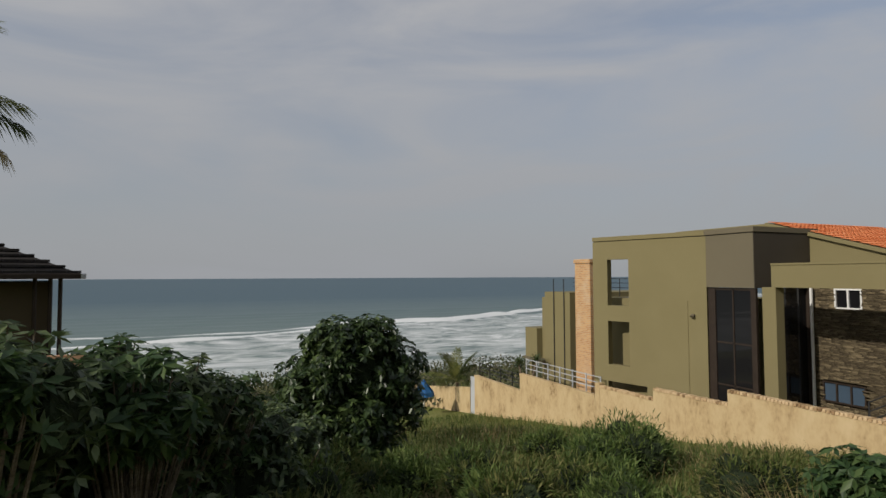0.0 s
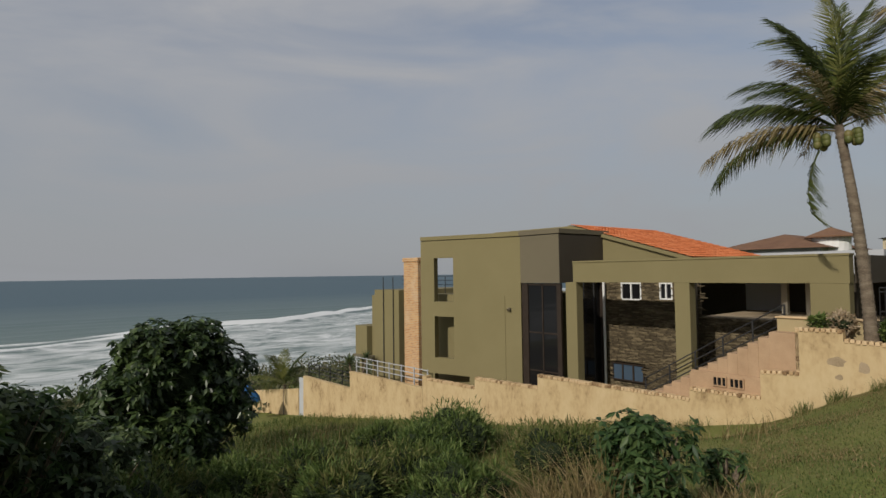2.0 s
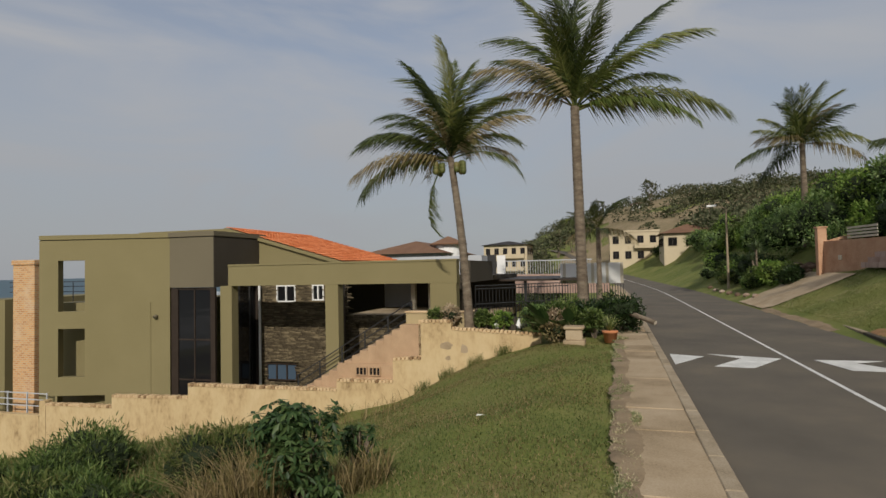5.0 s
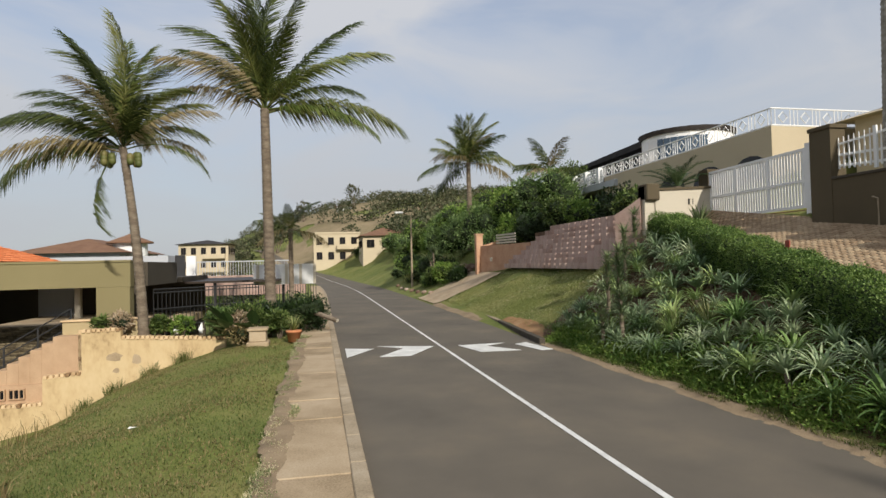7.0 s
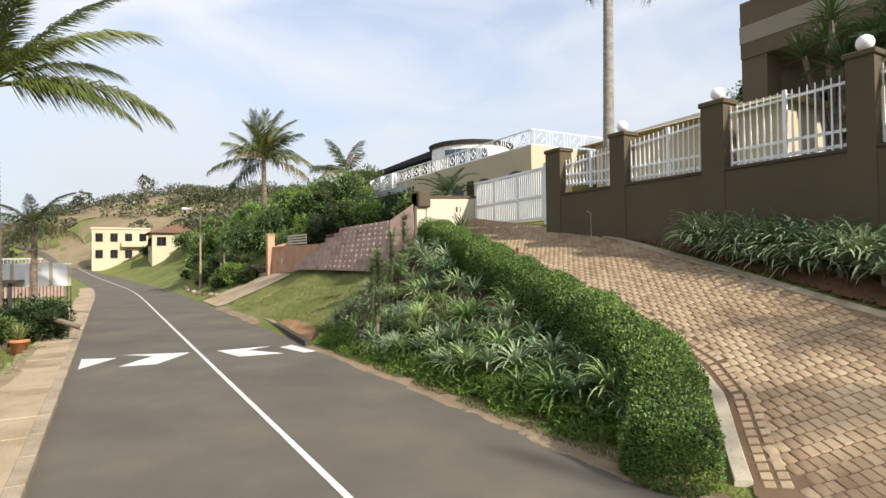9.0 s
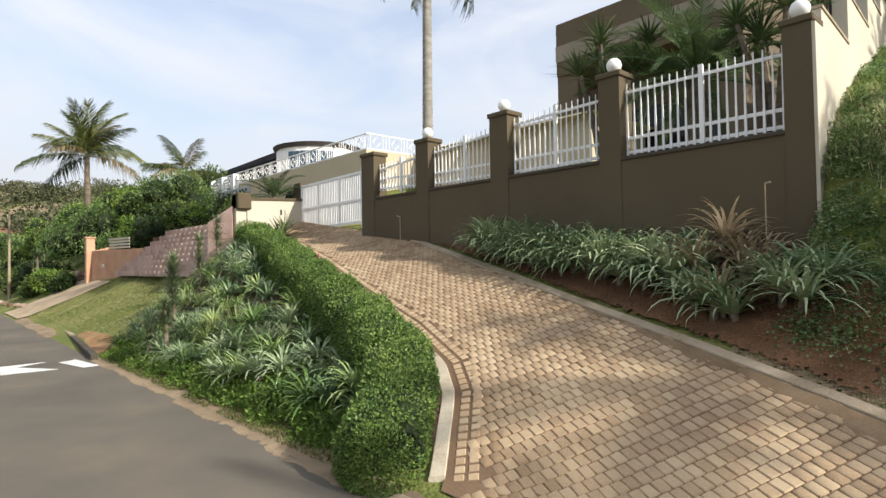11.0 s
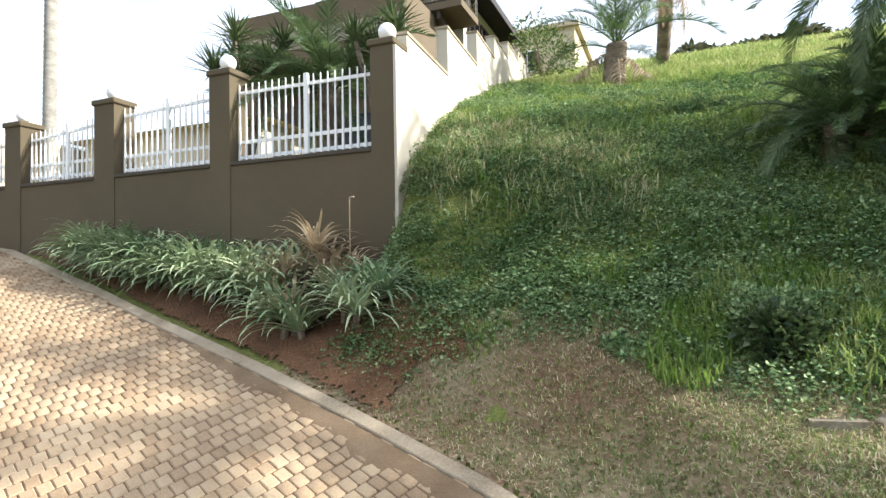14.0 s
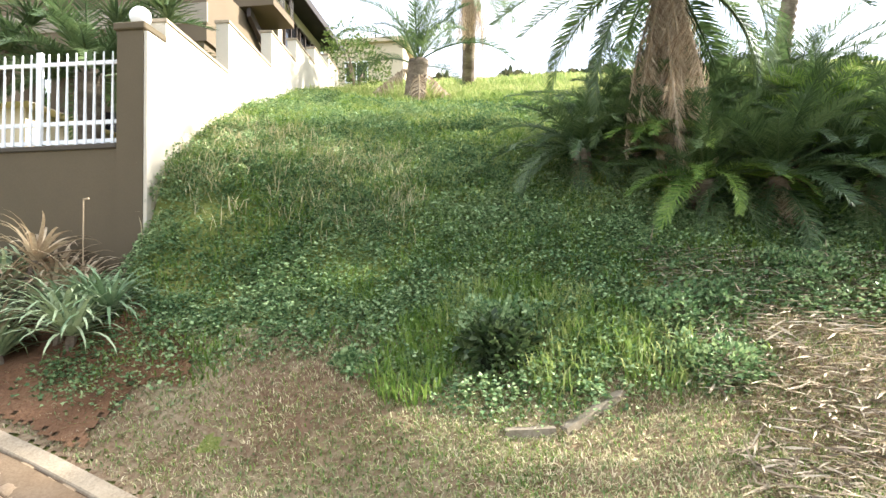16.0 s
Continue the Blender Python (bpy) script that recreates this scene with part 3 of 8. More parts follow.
build_markings()
build_path()
sand_edge("sandy_edge", [(-8, -0.72, -0.98), (-2, -0.68, -1.0), (2, -0.66, -0.93), (5, -0.72, -1.02), (8, -0.66, -0.95), (12, -0.7, -1.0), (16.2, -0.75, -0.95)], "road_sand", 0.1, "bare sand between the lawn and the path")
sand_edge("sandy_edge", [(-30, -7.02, -7.3), (-2, -7.0, -7.35), (1, -6.98, -7.4), (6, -7.02, -7.45), (12.5, -7.0, -7.3), (14, -7.05, -7.2)], "road_sand", 0.016, "sand washed along the road edge")
sand_edge("sandy_edge", [(19.5, -7.0, -7.35), (22, -7.05, -7.5), (25, -7.05, -7.4), (28.5, -7.05, -7.5)], "road_sand", 0.02, "dusty sand along the foot of the lawn bank")
sand_edge("sandy_edge", [(13.9, -7.3, -7.5), (15.2, -7.35, -7.95), (16.6, -7.5, -8.05), (18.2, -7.62, -7.85)], "orange_soil", 0.022, "bare red soil behind the kerb")


# ---- brick driveway ----
M["joint_sand"] = material("joint_sand", [(0.10, 0.06, 0.035), (0.19, 0.125, 0.075)], 1.0, 0.95, 0.5, 40, bump_dist=0.01)


def drive_edges():
    """Points along both edges of the driveway, from the road to the gate."""
    left = [Vector(p) for p in DRIVE_L]
    right = [Vector(p) for p in DRIVE_R] + [Vector((10.3, -13.1))]
    return left, right


def in_drive(x, y):
    if x < 1.35:
        top = -7.5
    else:
        top = float(drive_left(x))
    low = float(along(DRIVE_R + [(11.0, -13.3), (15.0, -13.6)], x))
    return low < y < top and -5.4 < x < 15.2


def resample(pts, step):
    out, carry = [], 0.0
    for a, b in zip(pts, pts[1:]):
        ln = (b - a).length
        s = carry
        while s < ln:
            out.append((a + (b - a) * (s / ln), (b - a).normalized()))
            s += step
        carry = s - ln
    return out


def build_drive():
    drive = thing("driveway", label="sloping driveway of worn reddish-brown brick pavers", category="driveway", kind="structure")
    # the bed under the bricks
    n = 90
    xs = np.linspace(-5.5, 15.2, n)
    top = np.array([-7.5 if x < 1.35 else float(drive_left(x)) for x in xs])
    low = np.array([float(along(DRIVE_R + [(11.0, -13.3), (15.0, -13.6)], x)) for x in xs])
    v, k = [], 12
    for j in range(k):
        y = low + (top - low) * j / (k - 1)
        v.append(np.stack([xs, y, drive_plane(xs, y) + 0.028], -1))
    v = np.concatenate(v)
    f = [(c * n + i, c * n + i + 1, (c + 1) * n + i + 1, (c + 1) * n + i) for c in range(k - 1) for i in range(n - 1)]
    bed = new("joint_bed", raw_mesh("joint_bed", v, f, "joint_sand", True))
    bed.parent = drive
    normal = Vector((-0.11, 0.355, 1)).normalized()
    q = Vector((0, 0, 1)).rotation_difference(normal)
    spin = math.radians(66)
    bm = bmesh.new()
    box(bm, -0.056, 0.056, -0.078, 0.078, -0.03, 0.016, 0.01)
    me = bpy.data.meshes.new("paver")
    bm.to_mesh(me)
    bm.free()
    me.materials.append(M["paver"])
    base = np.array([v.co for v in me.vertices])
    faces = [list(p.vertices) for p in me.polygons]
    rng = random.Random(7)
    spots = []
    pu, pv = 0.121, 0.165
    for i in range(-110, 135):
        for j in range(-110, 110):
            u, w = (i + 0.5 * (j % 2)) * pu, j * pv
            x = u * math.cos(spin) - w * math.sin(spin) + 3.0
            y = (u * math.sin(spin) + w * math.cos(spin)) * 0.94 - 10.0
            if in_drive(x, y) and (x < 1.0 or y < float(drive_left(x)) - 0.36):
                spots.append((x, y))
    near = sorted(spots, key=lambda s: (s[0] - 0.2) ** 2 + (s[1] + 9.2) ** 2)
    chosen = set(near[:300])
    loose_v, loose_f = [], []
    rot0 = q.to_matrix().to_4x4() @ Matrix.Rotation(spin, 4, "Z")
    for x, y in spots:
        m = Matrix.Translation(on_drive(x, y, 0.024 + rng.uniform(-0.004, 0.004))) @ rot0 @ pose(0, 0, 0, rng.uniform(-1.1, 1.1), rng.uniform(-1.1, 1.1), rng.uniform(-2.5, 2.5))
        if (x, y) in chosen:
            ob = new("brick_paver", me)
            ob.parent = drive
            ob.matrix_world = m
        else:
            a = np.array(m)
            o = len(loose_v) * len(base)
            loose_v.append(base @ a[:3, :3].T + a[:3, 3])
            loose_f.append(o)
    polys = {}
    for k in (4,):
        fk = [f for f in faces if len(f) == k]
        if fk:
            polys[k] = np.concatenate([np.array(fk) + o for o in loose_f])
    allv = np.concatenate(loose_v)
    rest = new("brick_pavers", raw_mesh("brick_pavers", allv, polys[4], "paver"))
    rest.parent = drive
    tagged(rest, kind="stuff")
    # soldier course along the hedge side, two bricks wide
    left, right = drive_edges()
    for k, off in enumerate((0.13, 0.27)):
        for p, d in resample(left, 0.135):
            side = Vector((d.y, -d.x))
            c = p + side * off
            ob = new("edge_brick", me)
            ob.parent = drive
            ob.matrix_world = Matrix.Translation(on_drive(c.x, c.y, 0.024)) @ q.to_matrix().to_4x4() @ Matrix.Rotation(math.atan2(side.y, side.x), 4, "Z") @ Matrix.Diagonal((0.95, 0.64, 1, 1))
    # kerbs on both sides
    for name, pts, out, lift, wide in (("drive_kerb", left, -1, 0.06, 0.16), ("drive_kerb", right, 1, 0.05, 0.14)):
        th = thing(name, label="weathered concrete kerb edging the brick driveway", category="kerb", group="driveway kerbs", kind="structure")
        smp = resample(pts, 0.22)
        smp = [(a[0], b[0]) for a, b in zip(smp, smp[1:])]
        for i in range(0, len(smp), 4):
            run = [smp[i][0]] + [s[1] for s in smp[i:i + 4]]
            bm = bmesh.new()
            rows = []
            for j, p in enumerate(run):
                d = (run[min(j + 1, len(run) - 1)] - run[max(j - 1, 0)]).normalized()
                side = Vector((d.y, -d.x)) * out * (wide / 2)
                c = p + side
                pa, pb = c - side, c + side
                rows.append([bm.verts.new(on_drive(pa.x, pa.y, -0.2)), bm.verts.new(on_drive(pa.x, pa.y, lift)), bm.verts.new(on_drive(pa.x, pa.y, lift + 0.012) + Vector((*(side * 0.12), 0))), bm.verts.new(on_drive(pb.x, pb.y, lift + 0.012) - Vector((*(side * 0.12), 0))), bm.verts.new(on_drive(pb.x, pb.y, lift)), bm.verts.new(on_drive(pb.x, pb.y, -0.2))])
            for a, b in zip(rows, rows[1:]):
                for k in range(5):
                    bm.faces.new((a[k], a[k + 1], b[k + 1], b[k]) if out > 0 else (b[k], b[k + 1], a[k + 1], a[k]))
            bm.faces.new(rows[0])
            bm.faces.new(rows[-1][::-1])
            bmesh.ops.recalc_face_normals(bm, faces=bm.faces)
            part("kerb_piece", bm, "kerb" if out > 0 else "pale_kerb", th)
    bm = bmesh.new()
    prism(bm, [(-5.6, -7.5), (1.6, -7.5), (1.55, -7.1), (-5.6, -7.12)], -0.2, 0.035)
    tagged(part("drive_sill", bm, "kerb"), "pale concrete sill between road and driveway", "kerb", kind="structure")


def drive_sand():
    """Brown sand washed over the bricks along the kerb below the soil."""
    rng = np.random.RandomState(12)
    xs = np.arange(-5.3, 2.2, 0.05)
    low = np.array([float(along(DRIVE_R, x)) for x in xs])
    wide = np.interp(xs, [-5.3, -4.6, -3.4, -2.0, -0.6, 0.6, 2.2], [0.5, 0.7, 0.45, 0.22, 0.26, 0.14, 0.03]) + 0.06 * np.sin(3.1 * xs) + 0.04 * np.sin(7.3 * xs) + rng.normal(0, 0.015, len(xs))
    k, cols = 6, []
    for j in range(k):
        y = np.minimum(low + 0.03 + np.maximum(wide, 0.03) * j / (k - 1), -7.55)
        cols.append(np.stack([xs, y, drive_plane(xs, y) + (0.052, 0.05, 0.048, 0.046, 0.043, 0.03)[j] + rng.normal(0, 0.002, len(xs))], -1))
    v = np.concatenate(cols)
    n = len(xs)
    f = [(c * n + i, c * n + i + 1, (c + 1) * n + i + 1, (c + 1) * n + i) for c in range(k - 1) for i in range(n - 1)]
    tagged(new("washed_sand", raw_mesh("washed_sand", v, f, "washed_sand", True)), "brown sand washed over the driveway bricks", "soil", kind="structure")


M["washed_sand"] = material("washed_sand", [(0.12, 0.078, 0.043), (0.17, 0.115, 0.066), (0.225, 0.16, 0.097)], 1.8, 0.95, 0.5, 50, bump_dist=0.01)
build_drive()
drive_sand()


# ---- the olive house by the sea and its boundary wall ----
WX, HX = 17.4, 19.5
STEPS = [  # y from, y to, top at from, top at to, base
    (1.46, 4.38, 0.06, 0.22, -2.2), (4.38, 5.42, 0.45, 0.45, -3.0), (5.42, 6.44, -0.77, -0.84, -3.4), (6.44, 8.54, -1.59, -1.6, -4.0), (8.54, 14.7, -1.94, -1.98, -5.0),
    (14.7, 18.3, -2.46, -2.55, -6.0), (18.3, 21.68, -2.97, -3.02, -6.5), (22.05, 28.8, -3.48, -3.52, -8.0), (28.8, 34.6, -4.58, -4.47, -9.0)]


def build_boundary():
    wall = thing("wall_boundary", label="stepped cream plaster garden wall, stained, with brick coping", category="wall", kind="structure")
    rng = random.Random(11)
    bm = bmesh.new()
    box(bm, -0.05, 0.05, -0.14, 0.14, -0.06, 0.045, 0.012)
    me = bpy.data.meshes.new("coping_brick")
    bm.to_mesh(me)
    bm.free()
    me.materials.append(M["coping"])
    for y0, y1, za, zb, base in STEPS:
        bm = slab_along((WX + 0.11, y0), (WX + 0.11, y1), base, za - 0.03, base, zb - 0.03, 0.22)
        part("wall_panel", bm, "cream", wall)
        if y0 < 22:
            n = int((y1 - y0) / 0.128)
            for i in range(n):
                y = y0 + (i + 0.5) * (y1 - y0) / n
                z = za + (zb - za) * (y - y0) / (y1 - y0)
                ob = new("coping_brick", me)
                ob.parent = wall
                ob.matrix_world = pose(WX + 0.11 + rng.uniform(-0.012, 0.012), y, z + rng.uniform(-0.006, 0.01), rng.uniform(-3, 3), rng.uniform(-3, 3), 90 + rng.uniform(-4, 4))
        else:
            bm = boxes((WX - 0.02, WX + 0.24, y0, y1, min(za, zb) - 0.08, max(za, zb) - 0.02))
            part("wall_cap", bm, "cream", wall)
    # brick quoins at the tall step
    for i in range(9):
        ob = new("quoin_brick", me)
        ob.parent = wall
        ob.matrix_world = pose(WX + 0.08, 5.46, -0.68 + i * 0.128, 90, 0, 0)
    bm = boxes((WX, WX + 0.3, 21.7, 22.03, -7.0, -2.9))
    part("wall_pier", bm, "cream", wall)
    part("wall_panel", slab_along((WX + 0.3, 35.7), (WX + 0.3, 47.0), -11, -5.5, -11, -7.3, 0.2), "cream", wall)
    bm = boxes((WX + 0.2, WX + 0.36, 34.7, 35.6, -9.0, -4.75))
    part("garden_gate", bm, "grey_far", wall, "grey metal garden gate")
    # bare patches where the plaster has come off
    for y, z, w, h in ((4.55, -0.35, 0.22, 0.14), (3.95, -0.45, 0.14, 0.18), (4.5, -0.75, 0.1, 0.08)):
        bm = bmesh.new()
        pts = [(y + w * math.cos(a) * rng.uniform(0.7, 1.1), z + h * math.sin(a) * rng.uniform(0.7, 1.1)) for a in [k * math.tau / 11 for k in range(11)]]
        bm.faces.new([bm.verts.new((WX - 0.004, p, q)) for p, q in pts][::-1])
        part("bare_patch", bm, "concrete", wall, "bare grey patch of missing plaster")


def window(parent, name, at, along_dir, w, h, frame_mat="white", glass_mat="dark_glass", mullions=1, bar=0.05, depth=0.1, transom=0.0):
    """A window in its opening: frame, mullions and panes; at: lower corner, along_dir: plan direction of its width, the outside to the right of it."""
    d = Vector((*along_dir, 0)).normalized()
    n = Vector((d.y, -d.x, 0))
    th = new(name)
    th.parent = parent
    m = Matrix((( d.x, -n.x, 0, at[0]), (d.y, -n.y, 0, at[1]), (0, 0, 1, at[2]), (0, 0, 0, 1)))
    bm = bmesh.new()
    y0, y1 = -0.02, depth
    box(bm, 0, w, y0, y1, 0, bar)
    box(bm, 0, w, y0, y1, h - bar, h)
    box(bm, 0, bar, y0, y1, bar, h - bar)
    box(bm, w - bar, w, y0, y1, bar, h - bar)
    for i in range(mullions):
        u = w * (i + 1) / (mullions + 1)
        box(bm, u - bar / 2, u + bar / 2, y0, y1, bar, h - bar)
    if transom:
        box(bm, bar, w - bar, y0 + 0.01, y1, transom - bar / 2, transom + bar / 2)
    bm.transform(m)
    part("window_frame", bm, frame_mat, th)
    for i in range(mullions + 1):
        u0, u1 = w * i / (mullions + 1) + bar * 0.5, w * (i + 1) / (mullions + 1) - bar * 0.5
        bm = boxes((u0, u1, depth * 0.45, depth * 0.55, bar * 0.6, h - bar * 0.6))
        bm.transform(m)
        part("pane", bm, glass_mat, th)
    return th


def tile_field(bm, corner, across, down, n_across, n_down, lift=0.035, tw=0.3):
    """Rows of curved roof tiles on a plane from a corner: across (unit along the eave) and down (unit down the slope)."""
    a, d = Vector(across).normalized(), Vector(down).normalized()
    n = a.cross(d)
    if n.z < 0:
        n = -n
    w, l = Vector(across).length / n_across, Vector(down).length / n_down
    for i in range(n_across):
        for j in range(n_down):
            o = Vector(corner) + a * (i * w) + d * (j * l)
            lo = [bm.verts.new(o + a * (w * s) + d * (l * 1.05) + n * (lift * (1 + math.sin(math.pi * s)))) for s in (0, 0.5, 1)]
            hi = [bm.verts.new(o + a * (w * s) + n * (lift * math.sin(math.pi * s) * 0.9)) for s in (0, 0.5, 1)]
            ed = [bm.verts.new(o + a * (w * s) + d * (l * 1.05)) for s in (0, 0.5, 1)]
            for k in range(2):
                bm.faces.new((lo[k], lo[k + 1], hi[k + 1], hi[k]))
                bm.faces.new((ed[k], ed[k + 1], lo[k + 1], lo[k]))


def build_house():
    house = thing("house", (HX, 10, -5), "olive-plastered modern house with slate wall and orange tiled roof", "house")
    inv = house.matrix_world.inverted()

    def put(name, bm, mat, label="", parent=None):
        ob = part(name, bm, mat, parent or house, label)
        if parent is None:
            ob.matrix_parent_inverse = inv
        return ob

    put("beam", boxes((HX, HX + 0.42, 4.72, 14.46, 1.65, 2.46)), "olive")
    put("beam_cap", boxes((HX - 0.03, HX + 0.45, 4.7, 14.46, 2.462, 2.53)), "olive")
    # the beam's end is darker olive: its shade is put into the colour
    put("beam", boxes((HX + 0.42, 24.0, 4.3, 4.7, 1.65, 2.46)), "olive_dark", "roof beam end, shade put into its dark colour")
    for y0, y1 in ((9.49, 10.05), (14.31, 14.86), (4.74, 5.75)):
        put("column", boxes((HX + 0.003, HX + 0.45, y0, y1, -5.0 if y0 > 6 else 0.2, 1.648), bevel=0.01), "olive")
    # inner pillars, with the shade below the beam painted into their olive
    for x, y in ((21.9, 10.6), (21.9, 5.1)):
        put("column", boxes((x, x + 0.5, y, y + 0.5, -4, 1.64)), "olive_dark", "pillar under the beam, shade put into its dark colour")
    # tower: road-side face with its shade painted in, grey panel, bay below in dark glass
    put("tower_wall", boxes((HX + 0.03, 23.2, 15.2, 17.4, 1.61, 3.72)), "olive_grey")
    put("tower_face", boxes((HX + 0.035, 23.2, 15.17, 15.197, 1.61, 3.72)), "olive_dark", "road-side tower face, shade put into its dark olive colour")
    put("parapet", boxes((HX - 0.01, 23.25, 15.14, 17.45, 3.76, 3.96)), "olive_grey")
    put("parapet_groove", boxes((HX + 0.07, 23.15, 15.22, 17.4, 3.72, 3.76)), "olive_dark")
    # tall glazing below the panel
    bay = new("glazed_bay")
    bay.parent = house
    bay.matrix_parent_inverse = inv
    for name, r in (("frame_post", (HX + 0.1, HX + 0.22, 17.05, 17.4, -4.5, 1.6)), ("frame_post", (HX + 0.1, HX + 0.22, 15.2, 15.42, -4.5, 1.6)), ("frame_post", (HX + 0.12, HX + 0.2, 16.2, 16.26, -4.5, 1.6)), ("transom", (HX + 0.12, HX + 0.2, 15.42, 17.05, -0.62, -0.56)), ("transom", (HX + 0.12, HX + 0.2, 15.42, 17.05, -2.3, -2.24)), ("transom", (HX + 0.12, HX + 0.2, 15.42, 17.05, 1.5, 1.6))):
        part(name, boxes(r), "frame_dark", bay)
    for r in ((HX + 0.15, HX + 0.17, 15.42, 17.05, -4.5, 1.5), (20.2, 22.9, 15.3, 15.32, -4.5, 1.6)):
        part("pane", boxes(r), "dark_glass", bay)
    part("frame_post", boxes((22.6, 22.78, 15.1, 15.3, -4.5, 1.62)), "frame_dark", bay)
    put("downpipe", boxes((22.5, 22.58, 15.0, 15.08, -4.5, 1.6)), "white", "white downpipe")
    # the free wall with two slots
    a, b = Vector((HX + 0.05, 17.42)), Vector((18.0, 22.8))
    d = (b - a).normalized()
    ln = (b - a).length
    bm = bmesh.new()
    u = lambda y: (y - a.y) / d.y
    holes = [(u(20.95) - 0.03, u(22.02), 0.68, 2.86), (u(20.95) - 0.03, u(22.02), -2.1, -0.05), (u(20.1), u(22.05), -4.2, -2.88)]
    holed_wall(bm, ln, -6.0, 3.72, 0.34, [(h[0], h[1], h[2], h[3]) for h in holes])
    n = Vector((d.y, -d.x))
    m = Matrix(((d.x, n.x, 0, a.x), (d.y, n.y, 0, a.y), (0, 0, 1, 0), (0, 0, 0, 1)))
    bm.transform(m)
    bmesh.ops.recalc_face_normals(bm, faces=bm.faces)
    put("slotted_wall", bm, "olive")
    bm = bmesh.new()
    box(bm, 0.01, ln - 0.01, 0.04, 0.3, 3.72, 3.76)
    bm.transform(m)
    put("parapet_groove", bm, "olive_dark")
    bm = bmesh.new()
    box(bm, 0.0, ln, -0.03, 0.37, 3.76, 3.95)
    bm.transform(m)
    bmesh.ops.recalc_face_normals(bm, faces=bm.faces)
    put("parapet", bm, "olive")
    # rooms behind the lower slots
    put("back_wall", boxes((19.3, 26.0, 18.2, 23.8, -6.0, 1.0)), "olive")
    # wall lamp on the slotted wall
    c = a + d * u(17.97) - n * 0.09
    bm = bmesh.new()
    tube(bm, [(c.x + 0.1, c.y, 0.42), (c.x, c.y, 0.42), (c.x - 0.06, c.y, 0.36)], [0.05, 0.07, 0.09], 8)
    put("wall_lamp", bm, "olive_grey", "small bulkhead wall lamp")
    # slate-clad wall with white windows
    bm = bmesh.new()
    wins = [(15.2 - 14.31, 15.2 - 13.3, 0.79, 1.57), (15.2 - 12.45, 15.2 - 11.86, 0.85, 1.57), (15.2 - 14.87, 15.2 - 13.27, -2.83, -2.03)]
    SX = 22.8
    holed_wall(bm, 4.4, -4.5, 1.66, 0.3, wins)
    holed_wall(bm, 7.2, -4.5, 0.2, 0.295, wins[2:])
    bm.transform(Matrix(((0, 1, 0, SX), (-1, 0, 0, 15.2), (0, 0, 1, 0), (0, 0, 0, 1))))
    bmesh.ops.recalc_face_normals(bm, faces=bm.faces)
    slate = put("slate_wall", bm, "slate")
    rng = random.Random(5)
    v, f = [], []
    z = -4.0
    while z < 1.62:
        h = rng.choice((0.035, 0.05, 0.065))
        y = 15.18
        while y > 8.0:
            w = rng.uniform(0.15, 0.45)
            y1 = max(8.0, y - w)
            mid = (y + y1) / 2
            inside = any(15.2 - wn[1] - 0.06 < mid < 15.2 - wn[0] + 0.06 and wn[2] - 0.05 < z + h / 2 < wn[3] + 0.05 for wn in wins)
            if not inside and (z < 0.15 or y > 10.8):
                t = rng.uniform(0.015, 0.05)
                o = len(v)
                for xx in (SX - t, SX + 0.02):
                    for yy, zz in ((y1 + 0.008, z), (y - 0.008, z), (y - 0.008, z + h - 0.007), (y1 + 0.008, z + h - 0.007)):
                        v.append((xx, yy, zz))
                f += [(o, o + 3, o + 2, o + 1), (o, o + 1, o + 5, o + 4), (o + 1, o + 2, o + 6, o + 5), (o + 2, o + 3, o + 7, o + 6), (o + 3, o, o + 4, o + 7)]
            y = y1
        z += h
    st = new("slate_facing", raw_mesh("slate_facing", v, f, "slate"))
    st.parent = slate
    tagged(st, kind="stuff")
    for (u0, u1, z0, z1), mat in zip(wins, ("white", "white", "frame_dark")):
        w = window(house, "window", (SX, 15.2 - u0, z0), (0, -1), u1 - u0, z1 - z0, mat, "dark_glass" if mat == "white" else "blue_glass", 1 if mat == "white" else 2, 0.06)
        w.matrix_parent_inverse = inv
    # terrace behind, with the garage
    put("terrace", boxes((SX + 0.3, 30, 4.0, 10.8, -0.1, 0.2)), "concrete")
    # back wall takes the dark olive as painted carport shade
    put("garage_wall", boxes((28.0, 28.2, 4.0, 16.0, -1.0, 1.66)), "olive_dark", "carport back wall, shade put into its dark colour")
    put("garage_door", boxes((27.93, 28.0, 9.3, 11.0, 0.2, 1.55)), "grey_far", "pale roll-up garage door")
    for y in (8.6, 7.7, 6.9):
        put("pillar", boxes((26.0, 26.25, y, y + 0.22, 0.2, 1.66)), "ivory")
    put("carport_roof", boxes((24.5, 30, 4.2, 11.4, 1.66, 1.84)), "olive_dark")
    # gable and orange roof
    gx0, gx1, yr, zr, ye, ze = 22.6, 30.5, 17.0, 4.38, 10.9, 2.62
    bm = bmesh.new()
    lo = [(gx0 + 0.15, 10.95, 1.6), (gx0 + 0.15, 17.0, 1.6), (gx0 + 0.15, 17.0, zr - 0.12), (gx0 + 0.15, 10.95, ze - 0.1)]
    for dx in (0.0, 0.2):
        bm.faces.new([bm.verts.new((p[0] + dx, p[1], p[2])) for p in (lo if dx == 0 else lo[::-1])])
    put("gable_wall", bm, "olive")
    bm = bmesh.new()
    sl = Vector((0, ye - yr, ze - zr))
